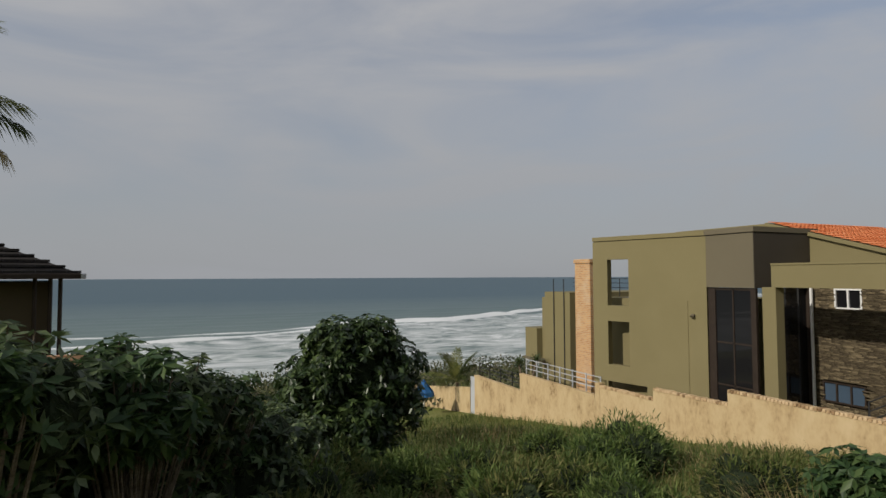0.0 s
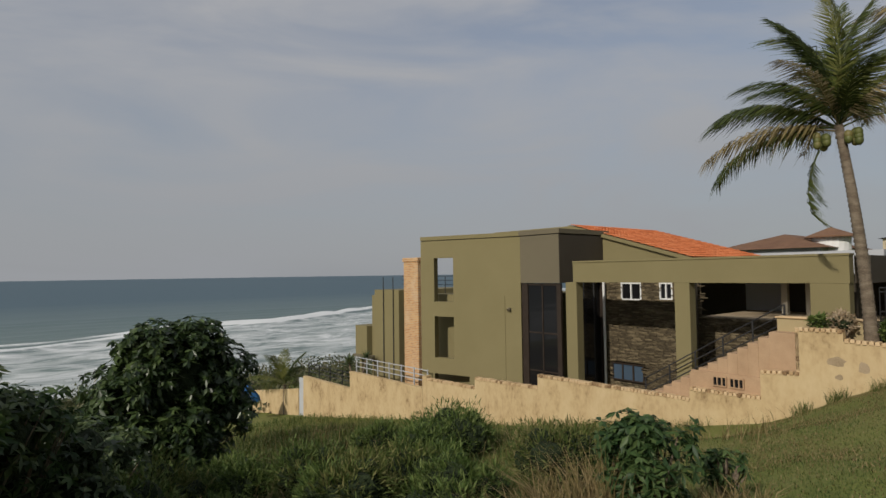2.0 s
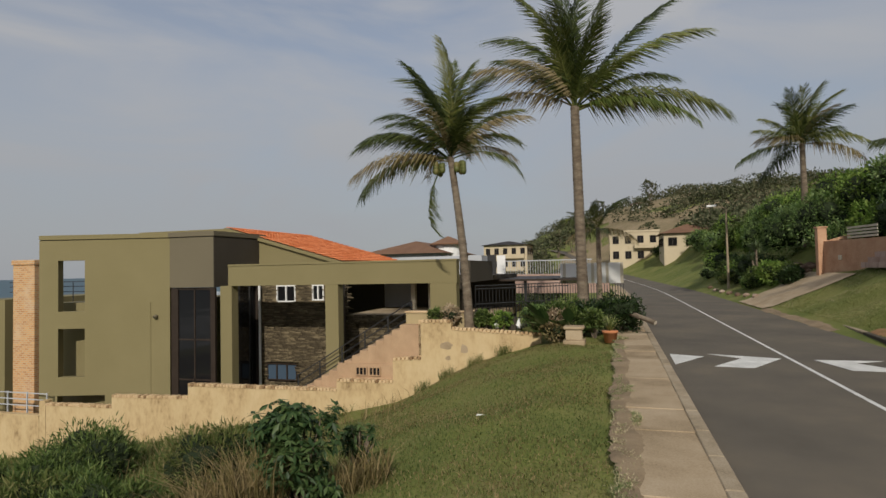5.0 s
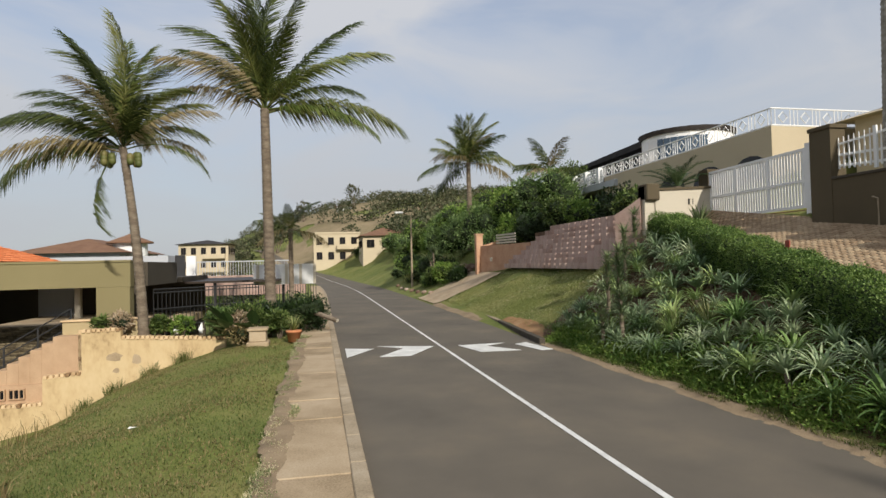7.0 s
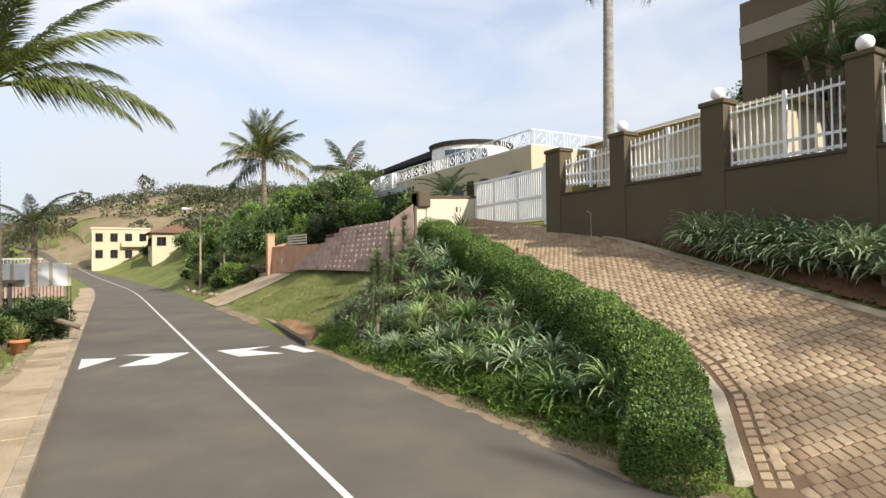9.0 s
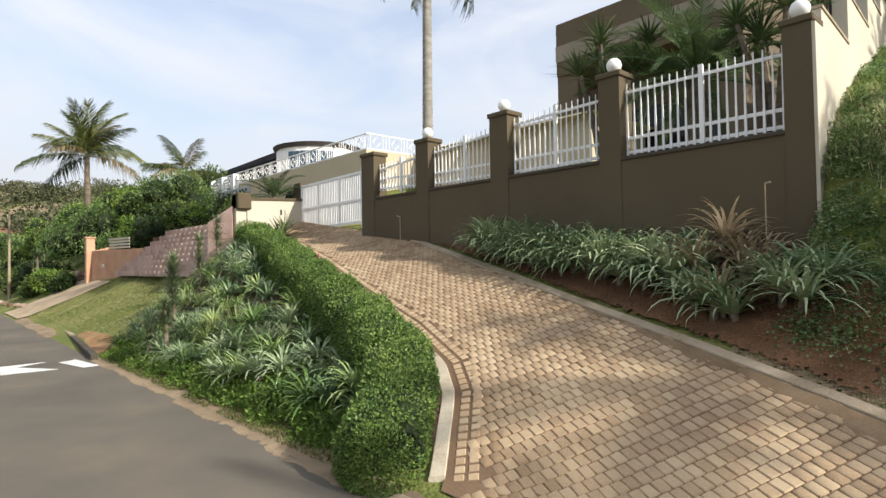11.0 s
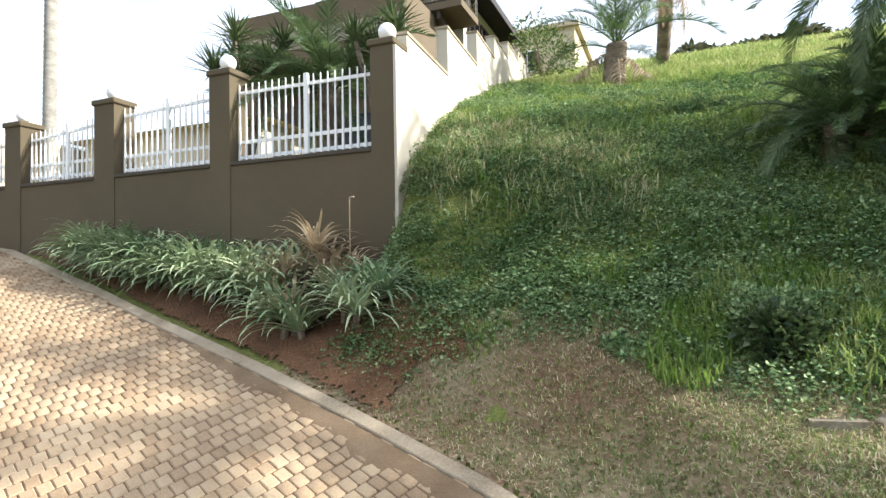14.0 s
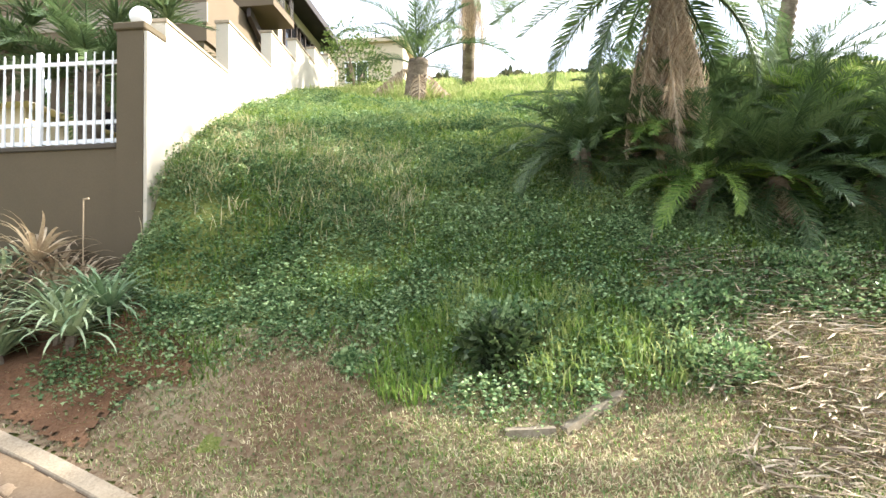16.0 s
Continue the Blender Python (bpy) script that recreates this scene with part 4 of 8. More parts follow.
    vs = [bm.verts.new(p) for p in ((gx0, yr, zr - 0.03), (gx1, yr, zr - 0.03), (gx1, ye, ze - 0.03), (gx0, ye, ze - 0.03), (gx0, yr, zr - 0.18), (gx1, yr, zr - 0.18), (gx1, ye, ze - 0.18), (gx0, ye, ze - 0.18))]
    for q in ((0, 1, 2, 3), (7, 6, 5, 4), (4, 5, 1, 0), (5, 6, 2, 1), (6, 7, 3, 2), (7, 4, 0, 3)):
        bm.faces.new([vs[i] for i in q])
    bmesh.ops.recalc_face_normals(bm, faces=bm.faces)
    roof = put("roof", bm, "olive", "orange clay tile roof with an olive verge")
    bm = bmesh.new()
    tile_field(bm, (gx0 + 0.12, yr, zr), (gx1 - gx0 - 0.12, 0, 0), sl, 30, 18)
    tl = part("roof_tiles", bm, "terracotta", roof)
    tagged(tl, kind="stuff")
    put("roof", boxes((gx0, gx1, 17.0, 22.0, 3.2, 4.3)), "olive")
    # steps down from the road and their rail
    stair = new("stair")
    stair.parent = house
    stair.matrix_parent_inverse = inv
    for i in range(13):
        y, z = 6.3 + i * 0.3, 0.1 - i * 0.18
        part("step", boxes((17.75, 19.25, y, y + 0.3, z - 2.2, z), bevel=0.008), "stair_tile", stair)
    part("landing", boxes((17.75, 19.25, 4.5, 6.3, -2.6, 0.28)), "stair_tile", stair)
    put("planter_wall", boxes((18.25, 18.6, 3.9, 6.25, -2.0, 0.66), bevel=0.01), "olive_cream", "olive-cream plastered planter wall")
    put("planter_coping", boxes((18.2, 18.65, 3.86, 6.29, 0.66, 0.71), bevel=0.01), "coping")
    put("stair_wall", boxes((17.66, 17.74, 6.3, 8.6, -4.5, -1.05)), "stair_tile")
    for y in (7.0, 7.5):
        w = window(house, "window", (17.61, y + 0.4, -1.45), (0, -1), 0.42, 0.3, "stair_tile", "dark_glass", 2, 0.03, 0.05)
        w.matrix_parent_inverse = inv
    rail = new("stair_railing")
    rail.parent = house
    rail.matrix_parent_inverse = inv
    for i in range(6):
        y, z = 6.4 + i * 0.95, 0.05 - i * 0.57
        bm = bmesh.new()
        tube(bm, [(19.3, y, z - 0.2), (19.3, y, z + 0.95)], 0.03, 6)
        part("post", bm, "black_metal", rail)
    for k in range(3):
        bm = bmesh.new()
        tube(bm, [(19.3, 6.4, 1.0 - k * 0.28), (19.3, 11.15, -1.85 - k * 0.28)], 0.022, 6)
        part("rail", bm, "black_metal", rail)
    # chimney and seaward wings
    put("chimney", boxes((19.2, 20.0, 24.6, 25.9, -6, 2.75), bevel=0.02), "chimney_brick", "weathered orange brick chimney")
    put("chimney_top", boxes((19.15, 20.05, 24.55, 25.95, 2.75, 2.98), bevel=0.02), "chimney_brick")
    put("seaward_wing", boxes((19.5, 26.0, 26.8, 29.3, -6, 1.15)), "olive")
    put("seaward_wing", boxes((19.7, 26.0, 29.3, 29.9, -3.2, 0.8)), "olive")
    put("balcony_wall", boxes((19.3, 26.0, 29.9, 31.2, -2.9, -1.1)), "olive")
    put("balcony_floor", boxes((19.2, 26.0, 29.3, 31.4, -3.05, -2.9)), "olive_grey")
    for y in (29.6, 31.0):
        put("post", boxes((19.6, 19.85, y, y + 0.2, -6.5, -3.05)), "olive")
    # dark sheet in place of the shade under the balcony
    put("opening_shade", boxes((20.5, 20.6, 29.3, 31.2, -6.5, -3.05)), "dark_glass")
    for y in (27.3, 28.3):
        bm = bmesh.new()
        tube(bm, [(19.45, y, -5), (19.45, y, 1.9)], 0.03, 6)
        put("downpipe", bm, "black_metal", "thin dark downpipe")
    rails = new("roof_railing")
    rails.parent = house
    rails.matrix_parent_inverse = inv
    for y in np.arange(18.4, 29.0, 1.2):
        bm = bmesh.new()
        tube(bm, [(21.0, y, 0.9), (21.0, y, 1.95)], 0.022, 6)
        part("post", bm, "black_metal", rails)
    for z in (1.93, 1.7, 1.45):
        bm = bmesh.new()
        tube(bm, [(21.0, 18.4, z), (21.0, 28.5, z)], 0.018, 6)
        part("rail", bm, "black_metal", rails)
    return house


def chimney_material():
    m = bpy.data.materials.new("chimney_brick")
    m.use_nodes = True
    nt = m.node_tree
    bs = nt.nodes["Principled BSDF"]
    geo = nt.nodes.new("ShaderNodeNewGeometry")
    sep = nt.nodes.new("ShaderNodeSeparateXYZ")
    nt.links.new(geo.outputs["Position"], sep.inputs[0])
    ad = nt.nodes.new("ShaderNodeMath")
    nt.links.new(sep.outputs["X"], ad.inputs[0])
    nt.links.new(sep.outputs["Y"], ad.inputs[1])
    mp = nt.nodes.new("ShaderNodeCombineXYZ")
    nt.links.new(ad.outputs[0], mp.inputs["X"])
    nt.links.new(sep.outputs["Z"], mp.inputs["Y"])
    br = nt.nodes.new("ShaderNodeTexBrick")
    br.inputs["Scale"].default_value = 1.0
    br.inputs["Brick Width"].default_value, br.inputs["Row Height"].default_value, br.inputs["Mortar Size"].default_value = 0.25, 0.095, 0.02
    br.inputs["Color1"].default_value, br.inputs["Color2"].default_value, br.inputs["Mortar"].default_value = (0.42, 0.19, 0.07, 1), (0.60, 0.34, 0.14, 1), (0.50, 0.37, 0.23, 1)
    nz = nt.nodes.new("ShaderNodeTexNoise")
    nz.inputs["Scale"].default_value = 0.9
    nt.links.new(geo.outputs["Position"], nz.inputs["Vector"])
    rp = nt.nodes.new("ShaderNodeValToRGB")
    rp.color_ramp.elements[0].position, rp.color_ramp.elements[1].position = 0.56, 0.78
    mx = nt.nodes.new("ShaderNodeMix")
    mx.data_type = "RGBA"
    mx.inputs["B"].default_value = (0.56, 0.42, 0.28, 1)
    nt.links.new(mp.outputs[0], br.inputs["Vector"])
    nt.links.new(nz.outputs["Fac"], rp.inputs["Fac"])
    nt.links.new(rp.outputs["Color"], mx.inputs["Factor"])
    nt.links.new(br.outputs["Color"], mx.inputs["A"])
    nt.links.new(mx.outputs["Result"], bs.inputs["Base Color"])
    bs.inputs["Roughness"].default_value = 0.9
    return m


M["olive_cream"] = material("olive_cream", [(0.33, 0.26, 0.14), (0.40, 0.32, 0.18)], 0.8, 0.85, 0.2, 40)
M["chimney_brick"] = chimney_material()
def wall_rails():
    """Thin rails on the seaward stretch of the boundary wall."""
    for ya, yb, z, mat, label in ((22.1, 28.7, -3.5, "grey_far", "pale metal railing on the seaward wall"), (28.9, 34.6, -4.5, "black_metal", "thin dark railing on the seaward wall")):
        th = thing("railing", (WX + 0.4, ya, z), label, "railing")
        for k in range(3):
            part("rail", boxes((-0.02, 0.02, 0, yb - ya, 0.25 + k * 0.26, 0.285 + k * 0.26)), mat, th)
        n = 7 if mat == "grey_far" else 5
        for i in range(n):
            y = (yb - ya) * i / (n - 1)
            part("post", boxes((-0.025, 0.025, y - 0.025, y + 0.025, -0.3, 0.84)), mat, th)
    um = thing("parasol", (14.9, 37.5, -7.4), "folded blue cloth parasol by the sea wall", "parasol")
    bm = bmesh.new()
    tube(bm, [(0, 0, 0), (0, 0, 1.4)], 0.03, 6)
    part("pole", bm, "white", um)
    bm = bmesh.new()
    tube(bm, [(0, 0, 1.2), (0, 0, 1.5), (0, 0, 2.3)], [0.75, 0.7, 0.05], 9)
    part("canopy", bm, "blue_cloth", um)


build_boundary()
build_house()
wall_rails()


# ---- the walled property above the driveway ----
def globe_lamp(x, y, z, r=0.135):
    th = thing("globe_lamp", (x, y, z), "white globe lamp on a wall pillar", "lamp", "globe lamps on the pillars")
    bm = bmesh.new()
    tube(bm, [(0, 0, 0), (0, 0, 0.05)], [0.08, 0.06], 12)
    part("lamp_base", bm, "brown_wall", th)
    bm = bmesh.new()
    bmesh.ops.create_uvsphere(bm, u_segments=20, v_segments=12, radius=r)
    bmesh.ops.translate(bm, verts=bm.verts, vec=(0, 0, r + 0.03))
    settle(part("globe", bm, "globe", th))
    return th


def picket_panel(x0, x1, za0, za1, zb0, zb1, y=-13.17):
    """A white fence panel between two pillars; bottom and top heights at both ends."""
    th = thing("picket_fence", (x0, y, 0), "white painted steel picket fence panel on the wall", "fence", "picket fence panels")
    ln = x1 - x0
    n = int(ln / 0.128)

    def lo(u):
        return za0 + (zb0 - za0) * u / ln

    def hi(u):
        return za1 + (zb1 - za1) * u / ln
    for i in range(n + 1):
        u = 0.04 + (ln - 0.08) * i / n
        wide = i == n // 2
        w = 0.035 if wide else 0.0185
        bm = bmesh.new()
        top = hi(u) + (0.02 if wide else 0)
        prism(bm, [(u - w, -w * 0.8), (u + w, -w * 0.8), (u + w, w * 0.8), (u - w, w * 0.8)], lo(u) + (-0.06 if wide else 0.0), top)
        v = [q for q in bm.verts if abs(q.co.z - top) < 1e-4]
        for q in v:
            q.co.x = u + (q.co.x - u) * (1.0 if wide else 0.45)
            q.co.y *= 1.0 if wide else 0.45
        part("post" if wide else "picket", bm, "white", th)
    for off, th_ in ((0.05, 0.055), (0.30, 0.055), (None, 0.05)):
        za, zb = (lo(0) + off, lo(ln) + off) if off is not None else (hi(0) - 0.16, hi(ln) - 0.16)
        part("rail", slab_along((0.0, -0.028), (ln, -0.028), za, za + th_, zb, zb + th_, 0.03), "white", th)
    return th


def build_fence():
    wall = thing("wall_front", label="tall dark brown plastered retaining wall with pillars", category="wall", kind="structure")
    part("retaining_wall", boxes((-0.2, 10.0, -13.3, -12.995, 0.5, 3.9)), "brown_wall", wall)
    pillars = [(-0.22, 5.52, 0.36), (2.74, 5.5, 0.42), (5.37, 5.34, 0.5), (7.87, 5.2, 0.46), (10.15, 5.2, 0.58)]
    for (xa, _, wa), (xb, _, wb) in zip(pillars, pillars[1:]):
        part("wall_coping", boxes((xa + wa / 2, xb - wb / 2, -13.34, -12.965, 3.9, 3.965), bevel=0.01), "olive_dark", wall)
    for x, z, w in pillars:
        part("pillar", boxes((x - w / 2, x + w / 2, -13.4, -12.98, 0.5, z - 0.1)), "brown_wall", wall)
        part("pillar_cap", boxes((x - w / 2 - 0.04, x + w / 2 + 0.04, -13.44, -12.945, z - 0.1, z), bevel=0.015), "brown_wall", wall)
    for x, z, w in pillars[:4]:
        globe_lamp(x, -13.19, z)
    picket_panel(-0.02, 2.53, 3.98, 5.24, 3.98, 5.26)
    picket_panel(2.95, 5.12, 3.98, 5.24, 3.98, 5.18)
    picket_panel(5.62, 7.64, 4.0, 5.12, 4.02, 4.98)
    picket_panel(8.1, 9.86, 4.05, 4.98, 4.15, 4.86)
    # stepped side wall running up the hill
    side = thing("wall_side", label="pale cream plastered wall stepping up the hill", category="wall", kind="structure")
    x_at = lambda y: float(side_wall_x(y))
    steps = [(-13.45, -15.5, 5.72), (-15.5, -17.67, 6.62), (-17.67, -19.44, 7.38), (-19.44, -21.09, 7.95), (-21.09, -22.62, 8.4), (-22.62, -24.2, 8.8)]
    part("wall_panel", slab_along((x_at(-13.38) + 0.12, -13.38), (x_at(-13.45) + 0.12, -13.45), -1.0, 5.4, -1.0, 5.4, 0.22), "ivory", side)
    for y0, y1, z in steps:
        part("wall_panel", slab_along((x_at(y0) + 0.12, y0), (x_at(y1) + 0.12, y1), z - 6.5, z, z - 6.5, z, 0.22), "ivory", side)
        part("wall_coping", slab_along((x_at(y0) + 0.12, y0 + 0.02), (x_at(y1) + 0.12, y1 + 0.02), z + 0.002, z + 0.05, z + 0.002, z + 0.05, 0.26), "kerb", side)
    part("corner_face", boxes((-0.45, -0.404, -13.38, -12.99, 0.5, 5.4)), "ivory", side)
    # meter box, pipe and buried stake
    tagged(part("wall_hatch", boxes((5.75, 6.05, -12.99, -12.975, 2.55, 2.95)), "olive_dark"), "small dark hatch in the brown wall", "hatch")
    bm = bmesh.new()
    tube(bm, [(8.75, -12.98, 2.65), (8.75, -12.98, 3.35), (8.88, -12.98, 3.4)], 0.02, 6)
    tagged(part("standpipe", bm, "kerb"), "thin grey standpipe beside the brown wall", "pipe")
    bm = bmesh.new()
    tube(bm, [(0.12, -12.62, 1.9), (0.12, -12.62, 3.2)], 0.009, 6)
    tube(bm, [(0.12, -12.62, 3.2), (0.05, -12.62, 3.21)], 0.013, 6)
    tagged(part("garden_tap", bm, "concrete"), "thin standpipe with a tap among the aloes", "pipe")


def build_gate():
    gate = thing("sliding_gate", (11.0, -13.42, 3.36), "white steel sliding driveway gate", "gate", turn=-2.6)
    ln, h = 3.92, 1.52
    for name, r in (("frame_rail", (0, ln, 0.0, 0.08)), ("frame_rail", (0, ln, h - 0.07, h)), ("frame_rail", (0, ln, 0.66, 0.73))):
        part(name, boxes((r[0], r[1], -0.025, 0.025, r[2], r[3])), "white", gate)
    for x in (0.0, ln / 3, 2 * ln / 3, ln - 0.07):
        part("frame_post", boxes((x, x + 0.07, -0.028, 0.028, 0.08, h - 0.07)), "white", gate)
    n = 36
    for i in range(n):
        x = 0.1 + (ln - 0.25) * i / (n - 1)
        part("slat", boxes((x, x + 0.062, -0.012, 0.012, 0.08, h - 0.07)), "white", gate)
    tagged(part("forecourt", boxes((10.3, 15.0, -17.2, -13.62, 2.9, 3.35)), "paver"), "brick-paved forecourt behind the gate", "forecourt", kind="structure")
    post = thing("gate_post", (10.7, -13.3, 3.2), "white gate post with an intercom box", "gate post")
    part("post", boxes((0, 0.14, -0.07, 0.07, 0, 1.75)), "white", post)
    part("motor_box", boxes((-0.3, -0.1, -0.1, 0.1, 0.15, 0.36), bevel=0.02), "white", post)
    part("lamp", boxes((0.0, 0.12, -0.2, -0.08, 1.35, 1.5), bevel=0.02), "white", post)
    wall = thing("wall_gate", label="cream wall and brown pillar beside the gate", category="wall", kind="structure")
    part("wall_panel", slab_along((15.15, -11.75), (14.98, -13.6), 2.0, 4.3, 2.0, 4.36, 0.2), "ivory", wall)
    part("wall_coping", slab_along((15.15, -11.75), (14.98, -13.6), 4.3, 4.38, 4.36, 4.44, 0.28), "brown_wall", wall)
    part("pillar", boxes((15.1, 15.45, -11.75, -11.4, 1.5, 4.45)), "ivory", wall)
    part("pillar_box", boxes((14.95, 15.5, -11.85, -11.4, 4.0, 4.52), bevel=0.03), "brown_wall", wall)
    part("pillar", boxes((15.0, 15.45, -14.0, -13.6, 2.0, 5.0)), "brown_wall", wall)
    part("retaining_panel", slab_along((15.3, -11.4), (16.0, -10.9), 1.0, 4.1, 1.0, 3.6, 0.2), "block", wall)
    for k in range(2):
        bm = boxes((-0.025, 0.025, -0.008, 0.008, -0.09, 0.09))
        bm.transform(pose(14.93 + 0.012 * k, -12.85 - 0.15 * k, 3.95, 0, 0, 92))
        part("number_bar", bm, "black_metal", wall)


def rail_fence(parent, pts, z, h, mat="white", step=0.16, diamonds=False):
    """A railing through plan points at height z."""
    th = new("railing")
    th.parent = parent
    pts = [Vector(p) for p in pts]
    for a, b in zip(pts, pts[1:]):
        for zz in (z + 0.06, z + h):
            bm = bmesh.new()
            tube(bm, [(*a, zz), (*b, zz)], 0.03, 6)
            part("rail", bm, mat, th)
        n = max(1, int((b - a).length / step))
        for i in range(n + 1):
            p = a + (b - a) * (i / n)
            if diamonds and i % 6 in (2, 3, 4):
                if i % 6 == 3:
                    d = (b - a).normalized() * (step * 1.2)
                    bm = bmesh.new()
                    zc = z + h * 0.53
                    ring = [(*(p - d), zc), (p.x, p.y, zc + h * 0.3), (*(p + d), zc), (p.x, p.y, zc - h * 0.3), (*(p - d), zc)]
                    tube(bm, ring, 0.022, 5)
                    part("diamond", bm, mat, th)
                continue
            bm = bmesh.new()
            tube(bm, [(*p, z), (*p, z + h)], 0.018, 5)
            part("baluster", bm, mat, th)
    return th


def build_mansion():
    """The white house with terraces behind the gate."""
    th = thing("terraced_house", (27, -19, 3.5), "white terraced villa with balconies, railings and a round tower", "house")
    th.matrix_world = Matrix.Identity(4)
    part("terrace_wall", boxes((16.5, 29.0, -17.7, -17.4, 2.5, 6.85)), "plaster_far", th)
    part("terrace_wall", boxes((16.5, 16.8, -26, -17.7, 2.5, 6.85)), "plaster_far", th)
    part("terrace_floor", boxes((16.8, 29.0, -26, -17.7, 6.4, 6.6)), "plaster_far", th)
    rail_fence(th, [(33.0, -17.5), (16.6, -17.5), (16.6, -22.5)], 6.85, 0.68, diamonds=True)
    # flat dark panels on the wall paint the shade inside the arches
    for x in (17.6, 20.0, 22.6):
        bm = bmesh.new()
        pts = [(x - 1.0, 3.2), (x + 1.0, 3.2)] + [(x + math.cos(a) * 1.0, 5.25 + math.sin(a) * 0.7) for a in [k * math.pi / 8 for k in range(9)]]
        bm.faces.new([bm.verts.new((p, -17.392, q)) for p, q in pts])
        part("arch_shade", bm, "dark_glass", th)
    # lower storey and curved balcony
    part("lower_storey", boxes((29.0, 38.0, -24, -18.8, 2.0, 6.2)), "grey_far", th)
    part("balcony_slab", boxes((27.5, 39.5, -20, -17.2, 6.2, 6.55)), "grey_far", th)
    rail_fence(th, [(39.4, -17.3), (29.0, -17.3)], 6.55, 0.75, step=1.6)
    rl = new("balcony_rails")
    rl.parent = th
    for k in range(4):
        part("slat", boxes((29.0, 39.4, -17.33, -17.27, 6.72 + k * 0.16, 6.78 + k * 0.16)), "white", rl)
    for i in range(7):
        part("pier", boxes((29.2 + i * 1.65, 29.5 + i * 1.65, -17.45, -17.15, 6.55, 7.45)), "white", rl)
    # solid dark panel; the opening's shade is only its colour
    part("opening_shade", boxes((30.0, 33.0, -18.82, -18.78, 3.2, 5.9)), "dark_glass", th)
    part("upper_storey", boxes((27.5, 40.0, -25, -20.6, 6.55, 8.6)), "grey_far", th)
    for i in range(8):
        part("pane", boxes((28.0 + i * 1.45, 29.25 + i * 1.45, -20.6, -20.55, 6.8, 8.4)), "dark_glass", th)
    bm = slab_along((27.0, -21.0), (41.0, -21.0), 8.6, 9.0, 8.5, 8.75, 2.6)
    part("flat_roof", bm, "dark_tiles", th, "dark flat roof edge")
    bm = bmesh.new()
    tube(bm, [(26.5, -21.0, 6.5), (26.5, -21.0, 8.6)], 2.3, 24)
    part("round_tower", bm, "white", th)
    bm = bmesh.new()
    tube(bm, [(26.5, -21.0, 8.6), (26.5, -21.0, 8.82)], [2.4, 2.5], 24)
    part("tower_cap", bm, "dark_tiles", th, "thin dark tower cap")
    for k in range(7):
        a = radians(112 + k * 9)
        bm = boxes((-0.16, 0.16, -0.02, 0.02, 7.1, 8.35))
        bm.transform(pose(26.5 + math.cos(a) * 2.31, -21.0 + math.sin(a) * 2.31, 0, 0, 0, math.degrees(a) - 90))
        part("tower_window", bm, "blue_glass", th)
    part("side_wing", boxes((8.0, 16.0, -27, -20.5, 4.0, 7.0)), "plaster_far", th)
    bm = bmesh.new()
    a = [bm.verts.new(p) for p in ((7.5, -27.5, 7.0), (16.5, -27.5, 7.0), (16.5, -20.0, 7.0), (7.5, -20.0, 7.0), (10.5, -23.7, 8.2), (13.5, -23.7, 8.2))]
    for f in ((0, 1, 5, 4), (1, 2, 5), (2, 3, 4, 5), (3, 0, 4), (3, 2, 1, 0)):
        bm.faces.new([a[i] for i in f])
    part("roof", bm, "plaster_far", th)
    return th


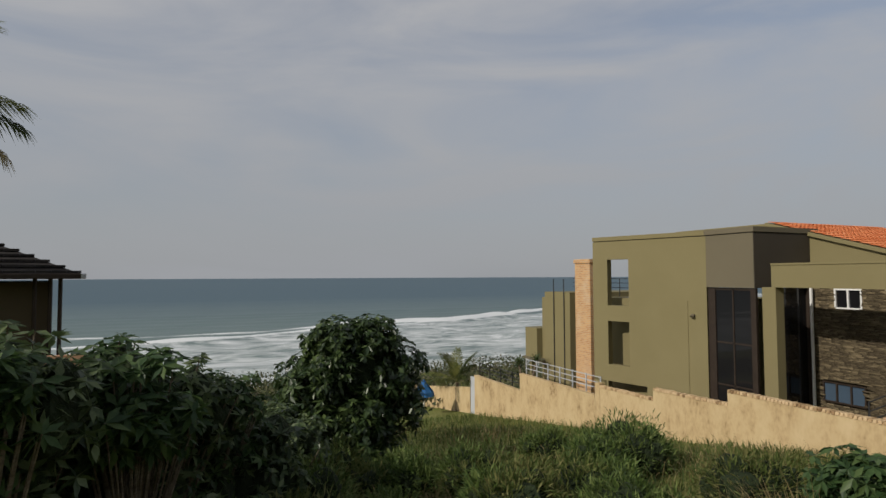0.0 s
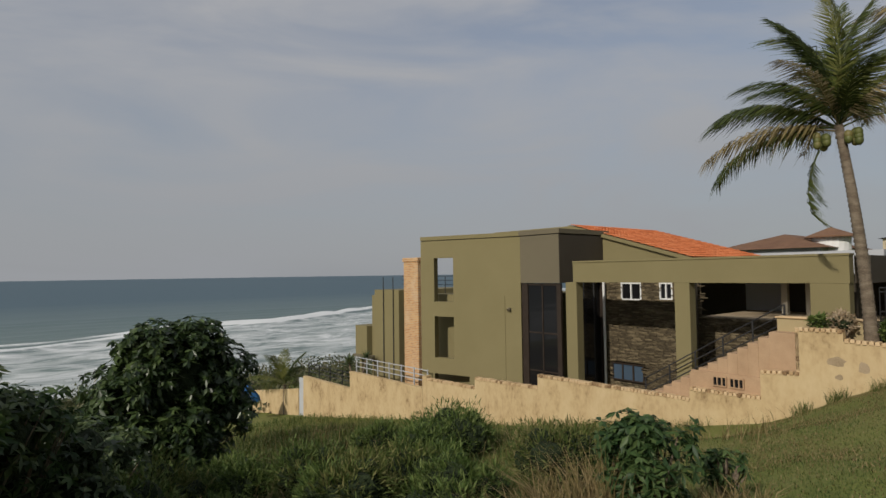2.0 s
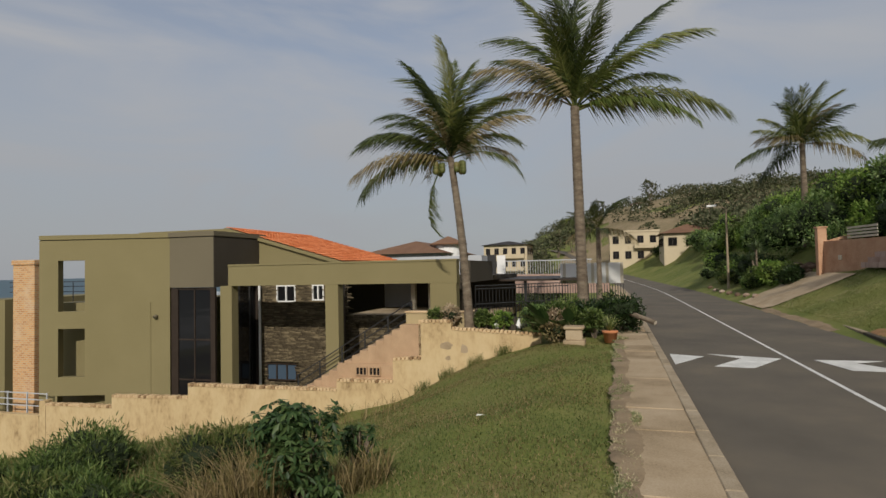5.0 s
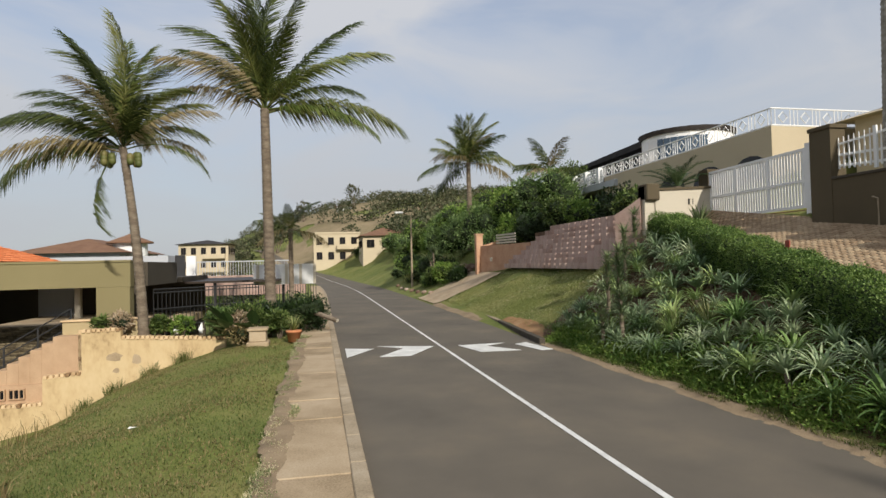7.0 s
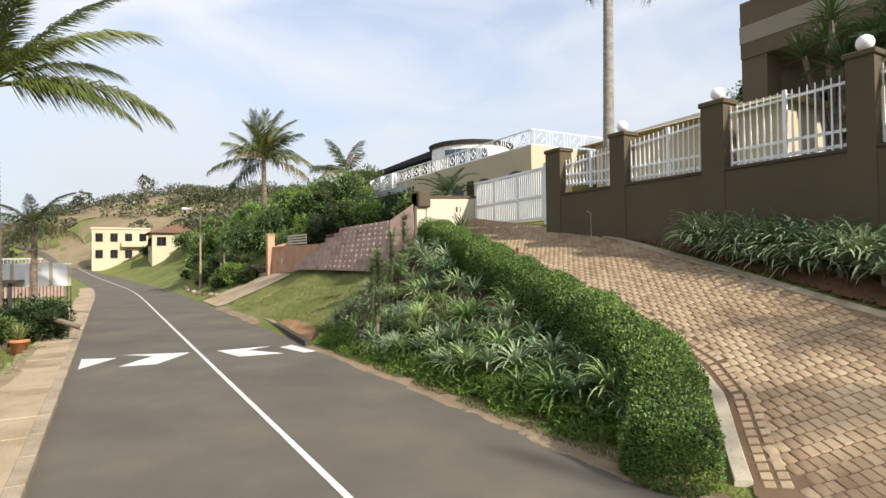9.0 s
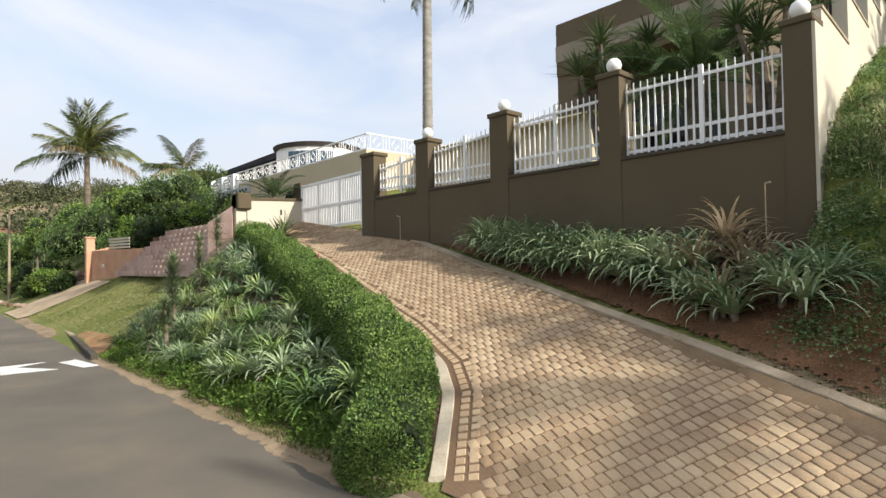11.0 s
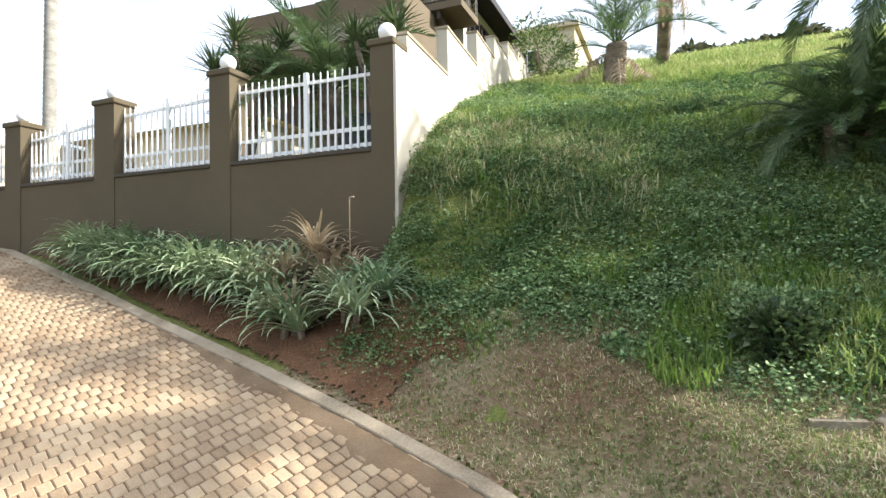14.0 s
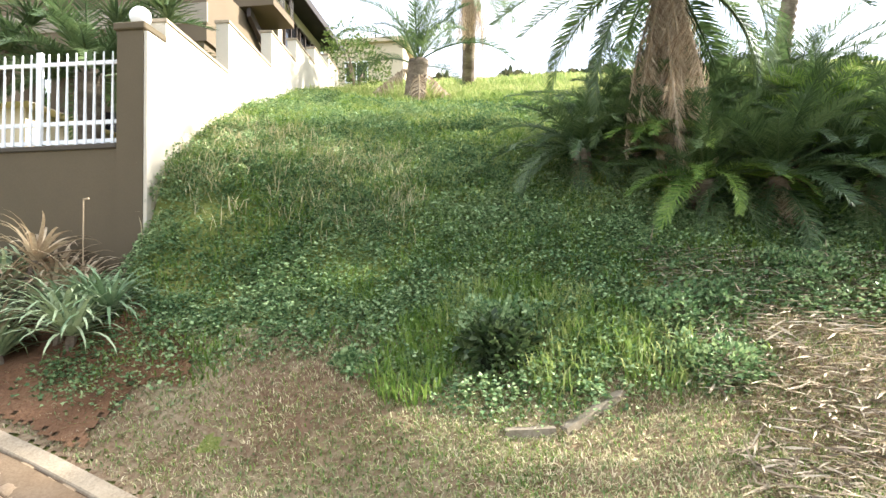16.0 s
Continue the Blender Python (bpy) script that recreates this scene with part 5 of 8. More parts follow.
def build_upper_house():
    """The brown house above the fence."""
    th = thing("brown_house", label="brown plastered hillside house with dark eaves and balcony", category="house")
    part("side_block", boxes((3.6, 10.4, -30, -22.0, 9.2, 11.2)), "brown_plaster", th)
    part("side_band", boxes((3.58, 10.42, -22.04, -21.98, 9.75, 10.35)), "ivory_shade", th, "paler plaster band")
    part("pillar", boxes((9.5, 10.4, -22.9, -22.05, 3.0, 9.2)), "brown_plaster", th)
    part("pillar", boxes((3.7, 4.4, -22.9, -22.05, 3.0, 9.2)), "brown_plaster", th)
    part("lower_wall", boxes((3.7, 10.4, -30, -24.2, 3.0, 9.19)), "brown_plaster", th)
    # dark panel on the back wall paints the recess's shade
    part("garage_shade", boxes((4.9, 8.9, -24.19, -24.14, 4.0, 7.9)), "dark_glass", th)
    part("balcony_slab", boxes((2.5, 8.6, -26.2, -24.3, 11.3, 11.55)), "brown_plaster", th)
    for x in (3.4, 4.6, 5.8):
        part("strut", slab_along((x, -24.4), (x, -26.1), 11.0, 11.3, 10.2, 10.5, 0.14), "frame_dark", th)
    rail_fence(th, [(2.55, -26.2), (2.55, -24.35), (8.5, -24.35)], 11.55, 0.95, "frame_dark", 0.16, diamonds=True)
    part("upper_wall", boxes((3.1, 8.6, -31.2, -26.2, 7.0, 12.7)), "ivory", th)
    for y in (-26.6, -28.2, -29.8):
        window(th, "window", (3.01, y, 10.4), (0, -1), 1.3, 1.8, "frame_dark", "dark_glass", 1, 0.08)
    for x in (5.0, 7.4):
        window(th, "window", (x + 1.6, -26.11, 10.0), (-1, 0), 1.6, 2.1, "frame_dark", "dark_glass", 1, 0.08)
    bm = bmesh.new()
    a = [bm.verts.new(p) for p in ((2.2, -32, 12.75), (9.0, -32, 12.75), (9.0, -25.2, 12.75), (2.2, -25.2, 12.75), (5.2, -28.6, 14.6), (6.2, -28.6, 14.6))]
    for f in ((0, 1, 5, 4), (1, 2, 5), (2, 3, 4, 5), (3, 0, 4), (3, 2, 1, 0)):
        bm.faces.new([a[i] for i in f])
    part("roof", bm, "dark_tiles", th, "dark roof with deep brown eaves")
    part("fascia", boxes((2.18, 2.24, -32, -25.2, 12.5, 12.78)), "frame_dark", th)
    b = thing("flat_house", label="pale flat-roofed house on the hill", category="house")
    part("wall", boxes((1.5, 7.0, -52, -44, 10, 18.0)), "plaster_far", b)
    part("roof_slab", boxes((1.2, 7.3, -52.3, -43.7, 18.0, 18.3)), "plaster_far", b)
    window(b, "window", (5.5, -43.91, 15.3), (-1, 0), 1.6, 1.5, "white", "dark_glass", 1, 0.08)


# ivory plaster at half brightness: shade on the band put into its colour
M["ivory_shade"] = material("ivory_shade", [(0.26, 0.225, 0.17), (0.31, 0.27, 0.21)], 0.6, 0.85, 0.15, 40)
M["brown_plaster"] = material("brown_plaster", [(0.115, 0.088, 0.055), (0.145, 0.11, 0.07)], 0.5, 0.85, 0.15, 40)
build_fence()
build_gate()
build_mansion()
build_upper_house()


# ---- the block wall and the brick wall further along ----
def build_block_wall():
    th = thing("wall_blocks", label="battered wall of stacked brown concrete planter blocks", category="wall", kind="structure")
    bm = bmesh.new()
    # one hollow block with a rounded front
    prof = [(-0.26, 0.2), (-0.26, -0.06), (-0.18, -0.15), (0.0, -0.19), (0.18, -0.15), (0.26, -0.06), (0.26, 0.2)]
    prism(bm, prof, 0, 0.22)
    bmesh.ops.recalc_face_normals(bm, faces=bm.faces)
    me = bpy.data.meshes.new("planter_block")
    bm.to_mesh(me)
    bm.free()
    me.materials.append(M["block"])
    rng = random.Random(2)
    rows = 9
    for j in range(rows):
        z = 1.85 + j * 0.215
        x0 = 15.6 + (0.28 if j % 2 else 0)
        x1 = 28.2 - j * 0.40
        n = int((x1 - x0) / 0.56)
        for i in range(n):
            x = x0 + i * 0.56
            ob = new("planter_block", me)
            ob.parent = th
            ob.matrix_world = pose(x + rng.uniform(-0.015, 0.015), -10.95 - j * 0.15, z, 0, 0, 180 + rng.uniform(-2, 2))
    part("backfill", slab_along((15.6, -12.6), (26.5, -12.6), 1.0, 3.6, 1.0, 3.6, 0.9), "soil", th)
    b = thing("wall_brick", label="face-brick garden wall with white slatted rails", category="wall", kind="structure")
    part("wall_panel", slab_along((25.6, -11.6), (31.4, -10.6), 0.8, 3.1, 0.8, 3.1, 0.22), "face_brick", b)
    for x, y in ((31.3, -10.5),):
        part("pier", boxes((x - 0.2, x + 0.2, y - 0.2, y + 0.2, 0.8, 3.75), bevel=0.02), "face_brick", b)
        part("pier_cap", boxes((x - 0.24, x + 0.24, y - 0.24, y + 0.24, 3.75, 3.83), bevel=0.02), "face_brick", b)
    for k in range(4):
        part("slat", slab_along((27.2, -11.33), (29.3, -10.95), 3.16 + k * 0.14, 3.25 + k * 0.14, 3.16 + k * 0.14, 3.25 + k * 0.14, 0.04), "ivory", b)
    part("wall_panel", slab_along((31.4, -10.6), (31.9, -16), 0.8, 3.1, 2.8, 4.6, 0.22), "face_brick", b)
    part("post_box", boxes((29.6, 29.85, -10.86, -10.72, 2.2, 2.42)), "ivory", b)
    # concrete crossing to the neighbour's drive
    bm = bmesh.new()
    rows_ = []
    for k in range(9):
        s = k / 8
        x0, x1, y = 28.5 - 1.0 * s, 33.6 + 0.5 * s, -7.2 - 3.4 * s
        rows_.append([bm.verts.new((x0, y, float(height(x0, y)) + 0.05)), bm.verts.new((x1, y, float(height(x1, y)) + 0.05))])
    for a, c in zip(rows_, rows_[1:]):
        bm.faces.new((a[0], c[0], c[1], a[1]))
    tagged(part("driveway", bm, "concrete"), "pale concrete driveway crossing the verge", "driveway", kind="structure")


M["face_brick"] = material("face_brick", [(0.36, 0.19, 0.11), (0.46, 0.27, 0.165), (0.52, 0.34, 0.22)], 1.5, 0.9, 0.3, 18)
build_block_wall()


# ---- houses far off ----
def hip_roof(x0, x1, y0, y1, z, h, over=0.6):
    bm = bmesh.new()
    x0, x1, y0, y1 = x0 - over, x1 + over, y0 - over, y1 + over
    r = min(x1 - x0, y1 - y0) / 2
    if x1 - x0 > y1 - y0:
        top = [(x0 + r, (y0 + y1) / 2, z + h), (x1 - r, (y0 + y1) / 2, z + h)]
        fs = ((0, 1, 5, 4), (1, 2, 5), (2, 3, 4, 5), (3, 0, 4))
    else:
        top = [((x0 + x1) / 2, y0 + r, z + h), ((x0 + x1) / 2, y1 - r, z + h)]
        fs = ((0, 1, 4), (1, 2, 5, 4), (2, 3, 5), (3, 0, 4, 5))
    v = [bm.verts.new(p) for p in ((x0, y0, z), (x1, y0, z), (x1, y1, z), (x0, y1, z), *top)]
    for f in fs:
        bm.faces.new([v[i] for i in f])
    bm.faces.new([v[i] for i in (3, 2, 1, 0)])
    return bm


def far_house(label, x0, x1, y0, y1, z0, z1, wall, roof, roof_h, floors=2, cols=4, balcony=True):
    th = thing("house", label=label, category="house")
    part("wall", boxes((x0, x1, y0, y1, z0 - 4, z1)), wall, th)
    if roof_h:
        part("roof", hip_roof(x0, x1, y0, y1, z1, roof_h), roof, th)
    else:
        part("parapet", boxes((x0 - 0.15, x1 + 0.15, y0 - 0.15, y1 + 0.15, z1, z1 + 0.3)), wall, th)
    fh = (z1 - z0) / floors
    for k in range(floors):
        for i in range(cols):
            w = (y1 - y0) / cols
            y = y1 - (i + 0.25) * w
            window(th, "window", (x0 - 0.09, y, z0 + k * fh + 0.25 * fh), (0, -1), w * 0.5, fh * 0.5, "frame_dark", "dark_glass", 1, 0.06)
        for i in range(3):
            w = (x1 - x0) / 3
            window(th, "window", (x0 + (i + 0.75) * w, y1 + 0.09, z0 + k * fh + 0.25 * fh), (-1, 0), w * 0.45, fh * 0.5, "frame_dark", "dark_glass", 1, 0.06)
            window(th, "window", (x0 + (i + 0.25) * w, y0 - 0.09, z0 + k * fh + 0.25 * fh), (1, 0), w * 0.45, fh * 0.5, "frame_dark", "dark_glass", 1, 0.06)
        if balcony and k:
            part("balcony", boxes((x0 - 1.0, x0, y0 + 0.5, y0 + (y1 - y0) * 0.5, z0 + k * fh - 0.2, z0 + k * fh + 0.7)), wall, th)
    return th


far_house("cream double-storey house with flat roof and balconies", 107, 116, -8.7, -0.3, 2.6, 8.0, "plaster_far", "old_tiles", 0, 2, 4)
far_house("cream house with a brown tiled hip roof", 88, 97, -15.0, -7.9, 4.2, 6.6, "plaster_far", "old_tiles", 1.5, 1, 3)
far_house("white house with a brown tiled hip roof", 45, 55, 12.9, 19.5, -3, 3.5, "grey_far", "old_tiles", 1.2, 2, 3, False)
far_house("pale apartment block with a flat dark roof", 117, 126, 16, 25, -1, 6.8, "plaster_far", "dark_tiles", 1.0, 3, 5)
far_house("small white house high on the hill", 187, 192, -12, -7, 19.2, 21.0, "white", "old_tiles", 0.8, 1, 2, False)


def build_round_house():
    th = thing("round_house", label="white round turret with a brown tiled cone roof", category="house")
    bm = bmesh.new()
    tube(bm, [(47.7, 13.0, -4), (47.7, 13.0, 4.3)], 1.2, 20)
    part("turret_wall", bm, "white", th)
    bm = bmesh.new()
    tube(bm, [(47.7, 13.0, 4.25), (47.7, 13.0, 4.35), (47.7, 13.0, 5.0)], [1.65, 1.65, 0.06], 20)
    part("roof", bm, "old_tiles", th)
    g = thing("garage_block", label="pale blue-grey flat wall and screen of a building", category="building")
    part("wall", boxes((33.5, 36, 6.9, 14.2, -4, 2.95)), "grey_far", g)
    part("dark_brace", slab_along((33.4, 6.0), (33.4, 6.5), -0.5, 2.95, -0.5, 2.95, 0.2), "black_metal", g)
    part("brace", slab_along((33.3, 5.4), (33.3, 5.9), -0.5, 2.9, -0.5, 2.9, 0.15), "white", g)
    c = thing("carport", label="dark flat carport roof beside the black fence", category="carport")
    part("roof_sheet", boxes((25.0, 33.0, 0.4, 6.4, 1.55, 1.64)), "frame_dark", c)
    for x, y in ((25.2, 0.6), (25.2, 3.0), (32.5, 0.6)):
        part("post", boxes((x, x + 0.12, y, y + 0.12, -0.3, 1.55)), "black_metal", c)
    s = thing("fence", label="white corrugated screen above a black fence", category="fence")
    n = 22
    for i in range(n):
        y = -1.2 + i * 0.13
        part("sheet_rib", boxes((27.0 + (i % 2) * 0.03, 27.06 + (i % 2) * 0.03, y, y + 0.13, 1.35, 2.3)), "white" if i % 5 else "ivory", s)
    for i in range(24):
        y = -1.2 + i * 0.12
        part("bar", boxes((27.1, 27.13, y, y + 0.03, 0.0, 1.35)), "black_metal", s)
    # balustrade on the house behind
    b = thing("balustrade", label="pale railing of a roof terrace", category="railing")
    for i in range(34):
        y = 0.6 + i * 0.16
        part("baluster", boxes((36.0, 36.03, y, y + 0.025, 1.7, 2.55)), "grey_far", b)
    part("rail", boxes((35.98, 36.04, 0.5, 6.1, 2.54, 2.6)), "grey_far", b)
    part("parapet", boxes((36.0, 37.0, -0.5, 6.1, 0.5, 1.7)), "block", b)


build_round_house()


def build_black_fence():
    th = thing("metal_fence", (19.8, 4.1, 0.1), "black wrought-iron fence beside the palms", "fence")
    a, b = Vector((19.8, 4.1)), Vector((22.8, 1.0))
    n = 30
    for i in range(n):
        p = a + (b - a) * (i / (n - 1))
        bm = bmesh.new()
        tube(bm, [(p.x - 19.8, p.y - 4.1, -0.2), (p.x - 19.8, p.y - 4.1, 1.42)], 0.014, 5)
        part("bar", bm, "black_metal", th)
    for z in (0.15, 0.75, 1.3, 1.42):
        bm = bmesh.new()
        tube(bm, [(0, 0, z), (b.x - 19.8, b.y - 4.1, z)], 0.02, 5)
        part("rail", bm, "black_metal", th)


build_black_fence()


def build_neighbour():
    """The neighbour's house beside the vacant plot, seen at the start."""
    th = thing("house", label="house with a dark tiled hip roof and grey gutter", category="house")
    th.matrix_world = pose(-2.4, 15.85, 0, 0, 0, 11) @ pose(2.4, -15.85, 0)
    part("wall", boxes((-12.0, -2.95, 16.4, 24, -6, 2.0)), "brown_wall", th)
    roof = part("roof", hip_roof(-12.0, -2.95, 16.4, 24, 2.2, 1.9, 0.55), "dark_tiles", th)
    bm = bmesh.new()
    # tile rows on the slope towards the road
    for j in range(14):
        s0, s1 = j / 14, (j + 1) / 14
        z0, z1 = 2.2 + 1.9 * s0, 2.2 + 1.9 * s1
        y0, y1 = 15.85 + 4.35 * s0, 15.85 + 4.35 * s1
        xr = -2.4 - 4.35 * s0
        n = 30
        for i in range(n):
            xa = xr - 0.3 * i
            if xa < -12.5 + 4.35 * s0:
                break
            box(bm, xa - 0.28, xa, y0 - 0.03, y1, z0 + 0.02, z0 + 0.075)
    tl = part("roof_tiles", bm, "dark_tiles", roof)
    tagged(tl, kind="stuff")
    part("gutter", boxes((-12.55, -2.4, 15.75, 15.87, 2.08, 2.21), bevel=0.02), "frame_dark", th)
    part("gutter", boxes((-2.42, -2.3, 15.75, 24, 2.08, 2.21), bevel=0.02), "grey_far", th)
    for x in (-3.3, -3.0, -2.8):
        bm = bmesh.new()
        tube(bm, [(x, 16.2, -4), (x, 16.2, 2.1)], 0.045, 6)
        part("downpipe", bm, "frame_dark", th)
    w = thing("wall_orange", label="orange brick garden wall", category="wall", kind="structure")
    part("wall_panel", boxes((-6, -1.2, 15.3, 15.5, -6, 0.35)), "face_brick", w)


build_neighbour()


def build_street_lamp():
    th = thing("street_lamp", (42, -8.2, 0.3), "tall grey street lamp beside the road", "street lamp")
    bm = bmesh.new()
    tube(bm, [(0, 0, 0), (0, 0, 5.6)], [0.09, 0.05], 8)
    part("pole", bm, "kerb", th)
    bm = bmesh.new()
    tube(bm, [(0, 0, 5.55), (0.0, 0.7, 5.75)], 0.035, 6)
    part("arm", bm, "kerb", th)
    part("lamp_head", boxes((-0.12, 0.12, 0.6, 1.2, 5.68, 5.82), bevel=0.03), "white", th)


build_street_lamp()


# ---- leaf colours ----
# near-black green: the shade deep inside foliage, put into a colour
M["shade_core"] = material("shade_core", [(0.012, 0.02, 0.008), (0.025, 0.038, 0.013)], 3, 0.95, 0.8, 14, bump_dist=0.1)
M["flax_leaf"] = material("flax_leaf", [(0.07, 0.11, 0.025), (0.16, 0.20, 0.06), (0.34, 0.34, 0.15)], 1.5, 0.5, 0.0, 30, through_light=0.2, per_island=0.5)
M["cover_leaf"] = material("cover_leaf", [(0.068, 0.133, 0.05), (0.158, 0.25, 0.10), (0.33, 0.42, 0.195)], 0.5, 0.55, 0.0, 30, through_light=0.3, per_island=0.4)
M["hill_grass"] = material("hill_grass", [(0.19, 0.28, 0.07), (0.34, 0.40, 0.13), (0.50, 0.50, 0.22)], 0.3, 0.7, 0.0, 30, through_light=0.35, per_island=0.35)
M["straw_grass"] = material("straw_grass", [(0.13, 0.20, 0.065), (0.36, 0.345, 0.165), (0.62, 0.54, 0.35)], 0.5, 0.8, 0.0, 30, through_light=0.3, per_island=0.5)
M["castor_leaf"] = material("castor_leaf", [(0.028, 0.06, 0.02), (0.055, 0.10, 0.032), (0.10, 0.15, 0.05)], 1.0, 0.5, 0.0, 30, through_light=0.3, per_island=0.4)
M["straw_ground"] = material("straw_ground", [(0.11, 0.06, 0.033), (0.18, 0.12, 0.068), (0.27, 0.21, 0.125), (0.33, 0.265, 0.165)], 0.7, 0.95, 0.8, 26, bump_dist=0.04)
M["tree_leaf"] = material("tree_leaf", [(0.022, 0.042, 0.014), (0.042, 0.072, 0.022), (0.085, 0.125, 0.04)], 1.0, 0.38, 0.0, 30, spec=0.5, through_light=0.25, per_island=0.4)
M["wild_leaf"] = material("wild_leaf", [(0.032, 0.056, 0.02), (0.065, 0.10, 0.036), (0.14, 0.18, 0.075)], 1.0, 0.45, 0.0, 30, spec=0.4, through_light=0.35, per_island=0.45)
M["coconut_skin"] = material("coconut_skin", [(0.06, 0.075, 0.02), (0.11, 0.12, 0.035), (0.16, 0.14, 0.05)], 3.0, 0.5, 0.0, 30, per_object=0.4)
M["litter_leaf"] = material("litter_leaf", [(0.13, 0.10, 0.065), (0.33, 0.26, 0.175), (0.58, 0.49, 0.36)], 1.5, 0.9, 0.0, 30, through_light=0.2, per_island=0.6)
M["concrete_old"] = material("concrete_old", [(0.13, 0.105, 0.07), (0.21, 0.175, 0.125), (0.30, 0.26, 0.19)], 4.0, 0.95, 0.6, 45, bump_dist=0.01)
M["sun_lawn"] = material("sun_lawn", [(0.14, 0.175, 0.045), (0.24, 0.265, 0.085), (0.37, 0.36, 0.15)], 0.35, 0.7, 0.0, 30, through_light=0.35, per_island=0.35)
M["agave_leaf"] = material("agave_leaf", [(0.05, 0.08, 0.03), (0.105, 0.145, 0.06), (0.20, 0.245, 0.11)], 1.5, 0.5, 0.0, 30, through_light=0.15, per_object=0.35, per_island=0.25)
M["grey_bark"] = material("grey_bark", [(0.16, 0.145, 0.12), (0.27, 0.25, 0.215), (0.38, 0.36, 0.32)], 3.0, 0.95, 0.6, 25, stretch=(1, 1, 2.5), bump_dist=0.02)
M["palm_pale"] = material("palm_pale", [(0.075, 0.11, 0.022), (0.15, 0.19, 0.045), (0.28, 0.28, 0.10)], 0.8, 0.5, 0.0, 30, spec=0.4, through_light=0.35, per_object=0.3, per_island=0.25)
M["date_leaf"] = material("date_leaf", [(0.045, 0.08, 0.028), (0.085, 0.135, 0.048), (0.15, 0.205, 0.08)], 0.8, 0.45, 0.0, 30, spec=0.5, through_light=0.38, per_object=0.35, per_island=0.25)
M["weed_leaf"] = material("weed_leaf", [(0.05, 0.088, 0.02), (0.10, 0.15, 0.034), (0.18, 0.225, 0.07)], 0.8, 0.6, 0.0, 30, through_light=0.3, per_island=0.4)
M["broad_leaf"] = material("broad_leaf", [(0.04, 0.075, 0.02), (0.08, 0.13, 0.035), (0.14, 0.19, 0.07)], 2.0, 0.45, 0.0, 30, through_light=0.3, per_object=0.4)
M["shrub_leaf"] = material("shrub_leaf", [(0.08, 0.145, 0.04), (0.16, 0.25, 0.075), (0.28, 0.37, 0.13)], 1.0, 0.42, 0.0, 30, spec=0.5, through_light=0.45, per_island=0.45)
# scrub_leaf is lightened and greyed, with distance haze mixed into the colour
M["scrub_leaf"] = material("scrub_leaf", [(0.05, 0.066, 0.03), (0.09, 0.10, 0.05), (0.16, 0.145, 0.085)], 0.05, 0.8, 0.0, 3, through_light=0.2, per_island=0.35)


# ---- plants: shared builders ----
def unit(a):
    return a / np.maximum(np.linalg.norm(a, axis=-1, keepdims=True), 1e-9)


def leaf_mesh(name, pts, dirs, length, width, mat, rng, cup=0.25):
    """Leaves as folded kites: a base, two sides and a tip each."""
    n = len(pts)
    d = unit(dirs)
    up = unit(np.stack([rng.normal(0, 0.5, n), rng.normal(0, 0.5, n), np.ones(n)], -1))
    s = unit(np.cross(d, up))
    nn = np.cross(s, d)
    L = (length * rng.uniform(0.6, 1.25, n))[:, None]
    W = (width * rng.uniform(0.7, 1.2, n))[:, None]
    a = pts
    b = pts + d * L * 0.45 + s * W * 0.5 + nn * W * cup
    c = pts + d * L
    e = pts + d * L * 0.45 - s * W * 0.5 + nn * W * cup
    v = np.stack([a, b, c, e], 1).reshape(-1, 3)
    i = np.arange(n)[:, None] * 4
    f = np.concatenate([i + np.array([0, 1, 2]), i + np.array([0, 2, 3])], 1).reshape(-1, 3)
    return raw_mesh(name, v, f, mat)


def blade_mesh(name, pts, height_, width, lean, mat, rng, curl=0.6):
    """Grass blades: three triangles each, bending over."""
    n = len(pts)
    az = rng.uniform(0, math.tau, n)
    out = np.stack([np.cos(az), np.sin(az), np.zeros(n)], -1)
    s = np.stack([-np.sin(az), np.cos(az), np.zeros(n)], -1)
    h = (height_ * rng.uniform(0.5, 1.3, n))[:, None]
    l = (lean * rng.uniform(0.2, 1.2, n))[:, None]
    w = (width * rng.uniform(0.7, 1.3, n))[:, None]
    z = np.array([0, 0, 1.0])
    p0, p1 = pts - s * w / 2, pts + s * w / 2
    m = pts + z * h * 0.6 + out * h * l * 0.4
    p2, p3 = m - s * w * 0.4, m + s * w * 0.4
    t = pts + z * h * (1 - curl * l * 0.5) + out * h * l
    v = np.stack([p0, p1, p2, p3, t], 1).reshape(-1, 3)
    i = np.arange(n)[:, None] * 5
    f = np.concatenate([i + np.array(q) for q in ((0, 1, 3), (0, 3, 2), (2, 3, 4))], 1).reshape(-1, 3)
    return raw_mesh(name, v, f, mat)


def scatter(rng, n, x0, x1, y0, y1, keep=None, sink=0.01):
    x, y = rng.uniform(x0, x1, n), rng.uniform(y0, y1, n)
    if keep is not None:
        k = keep(x, y)
        x, y = x[k], y[k]
    return np.stack([x, y, height(x, y) - sink], -1)


def stuff(name, me, label, category="grass"):
    return tagged(new(name, me), label, category, kind="stuff")


def blotch(x, y, s=0.6, seed=0.0):
    """A smooth uneven value between about 0 and 1."""
    return 0.5 + 0.25 * np.sin(x * s * 1.7 + seed + 1.3 * np.sin(y * s * 0.9)) + 0.25 * np.sin(y * s * 2.1 - seed * 2 + 1.1 * np.sin(x * s * 1.3 + 0.5))


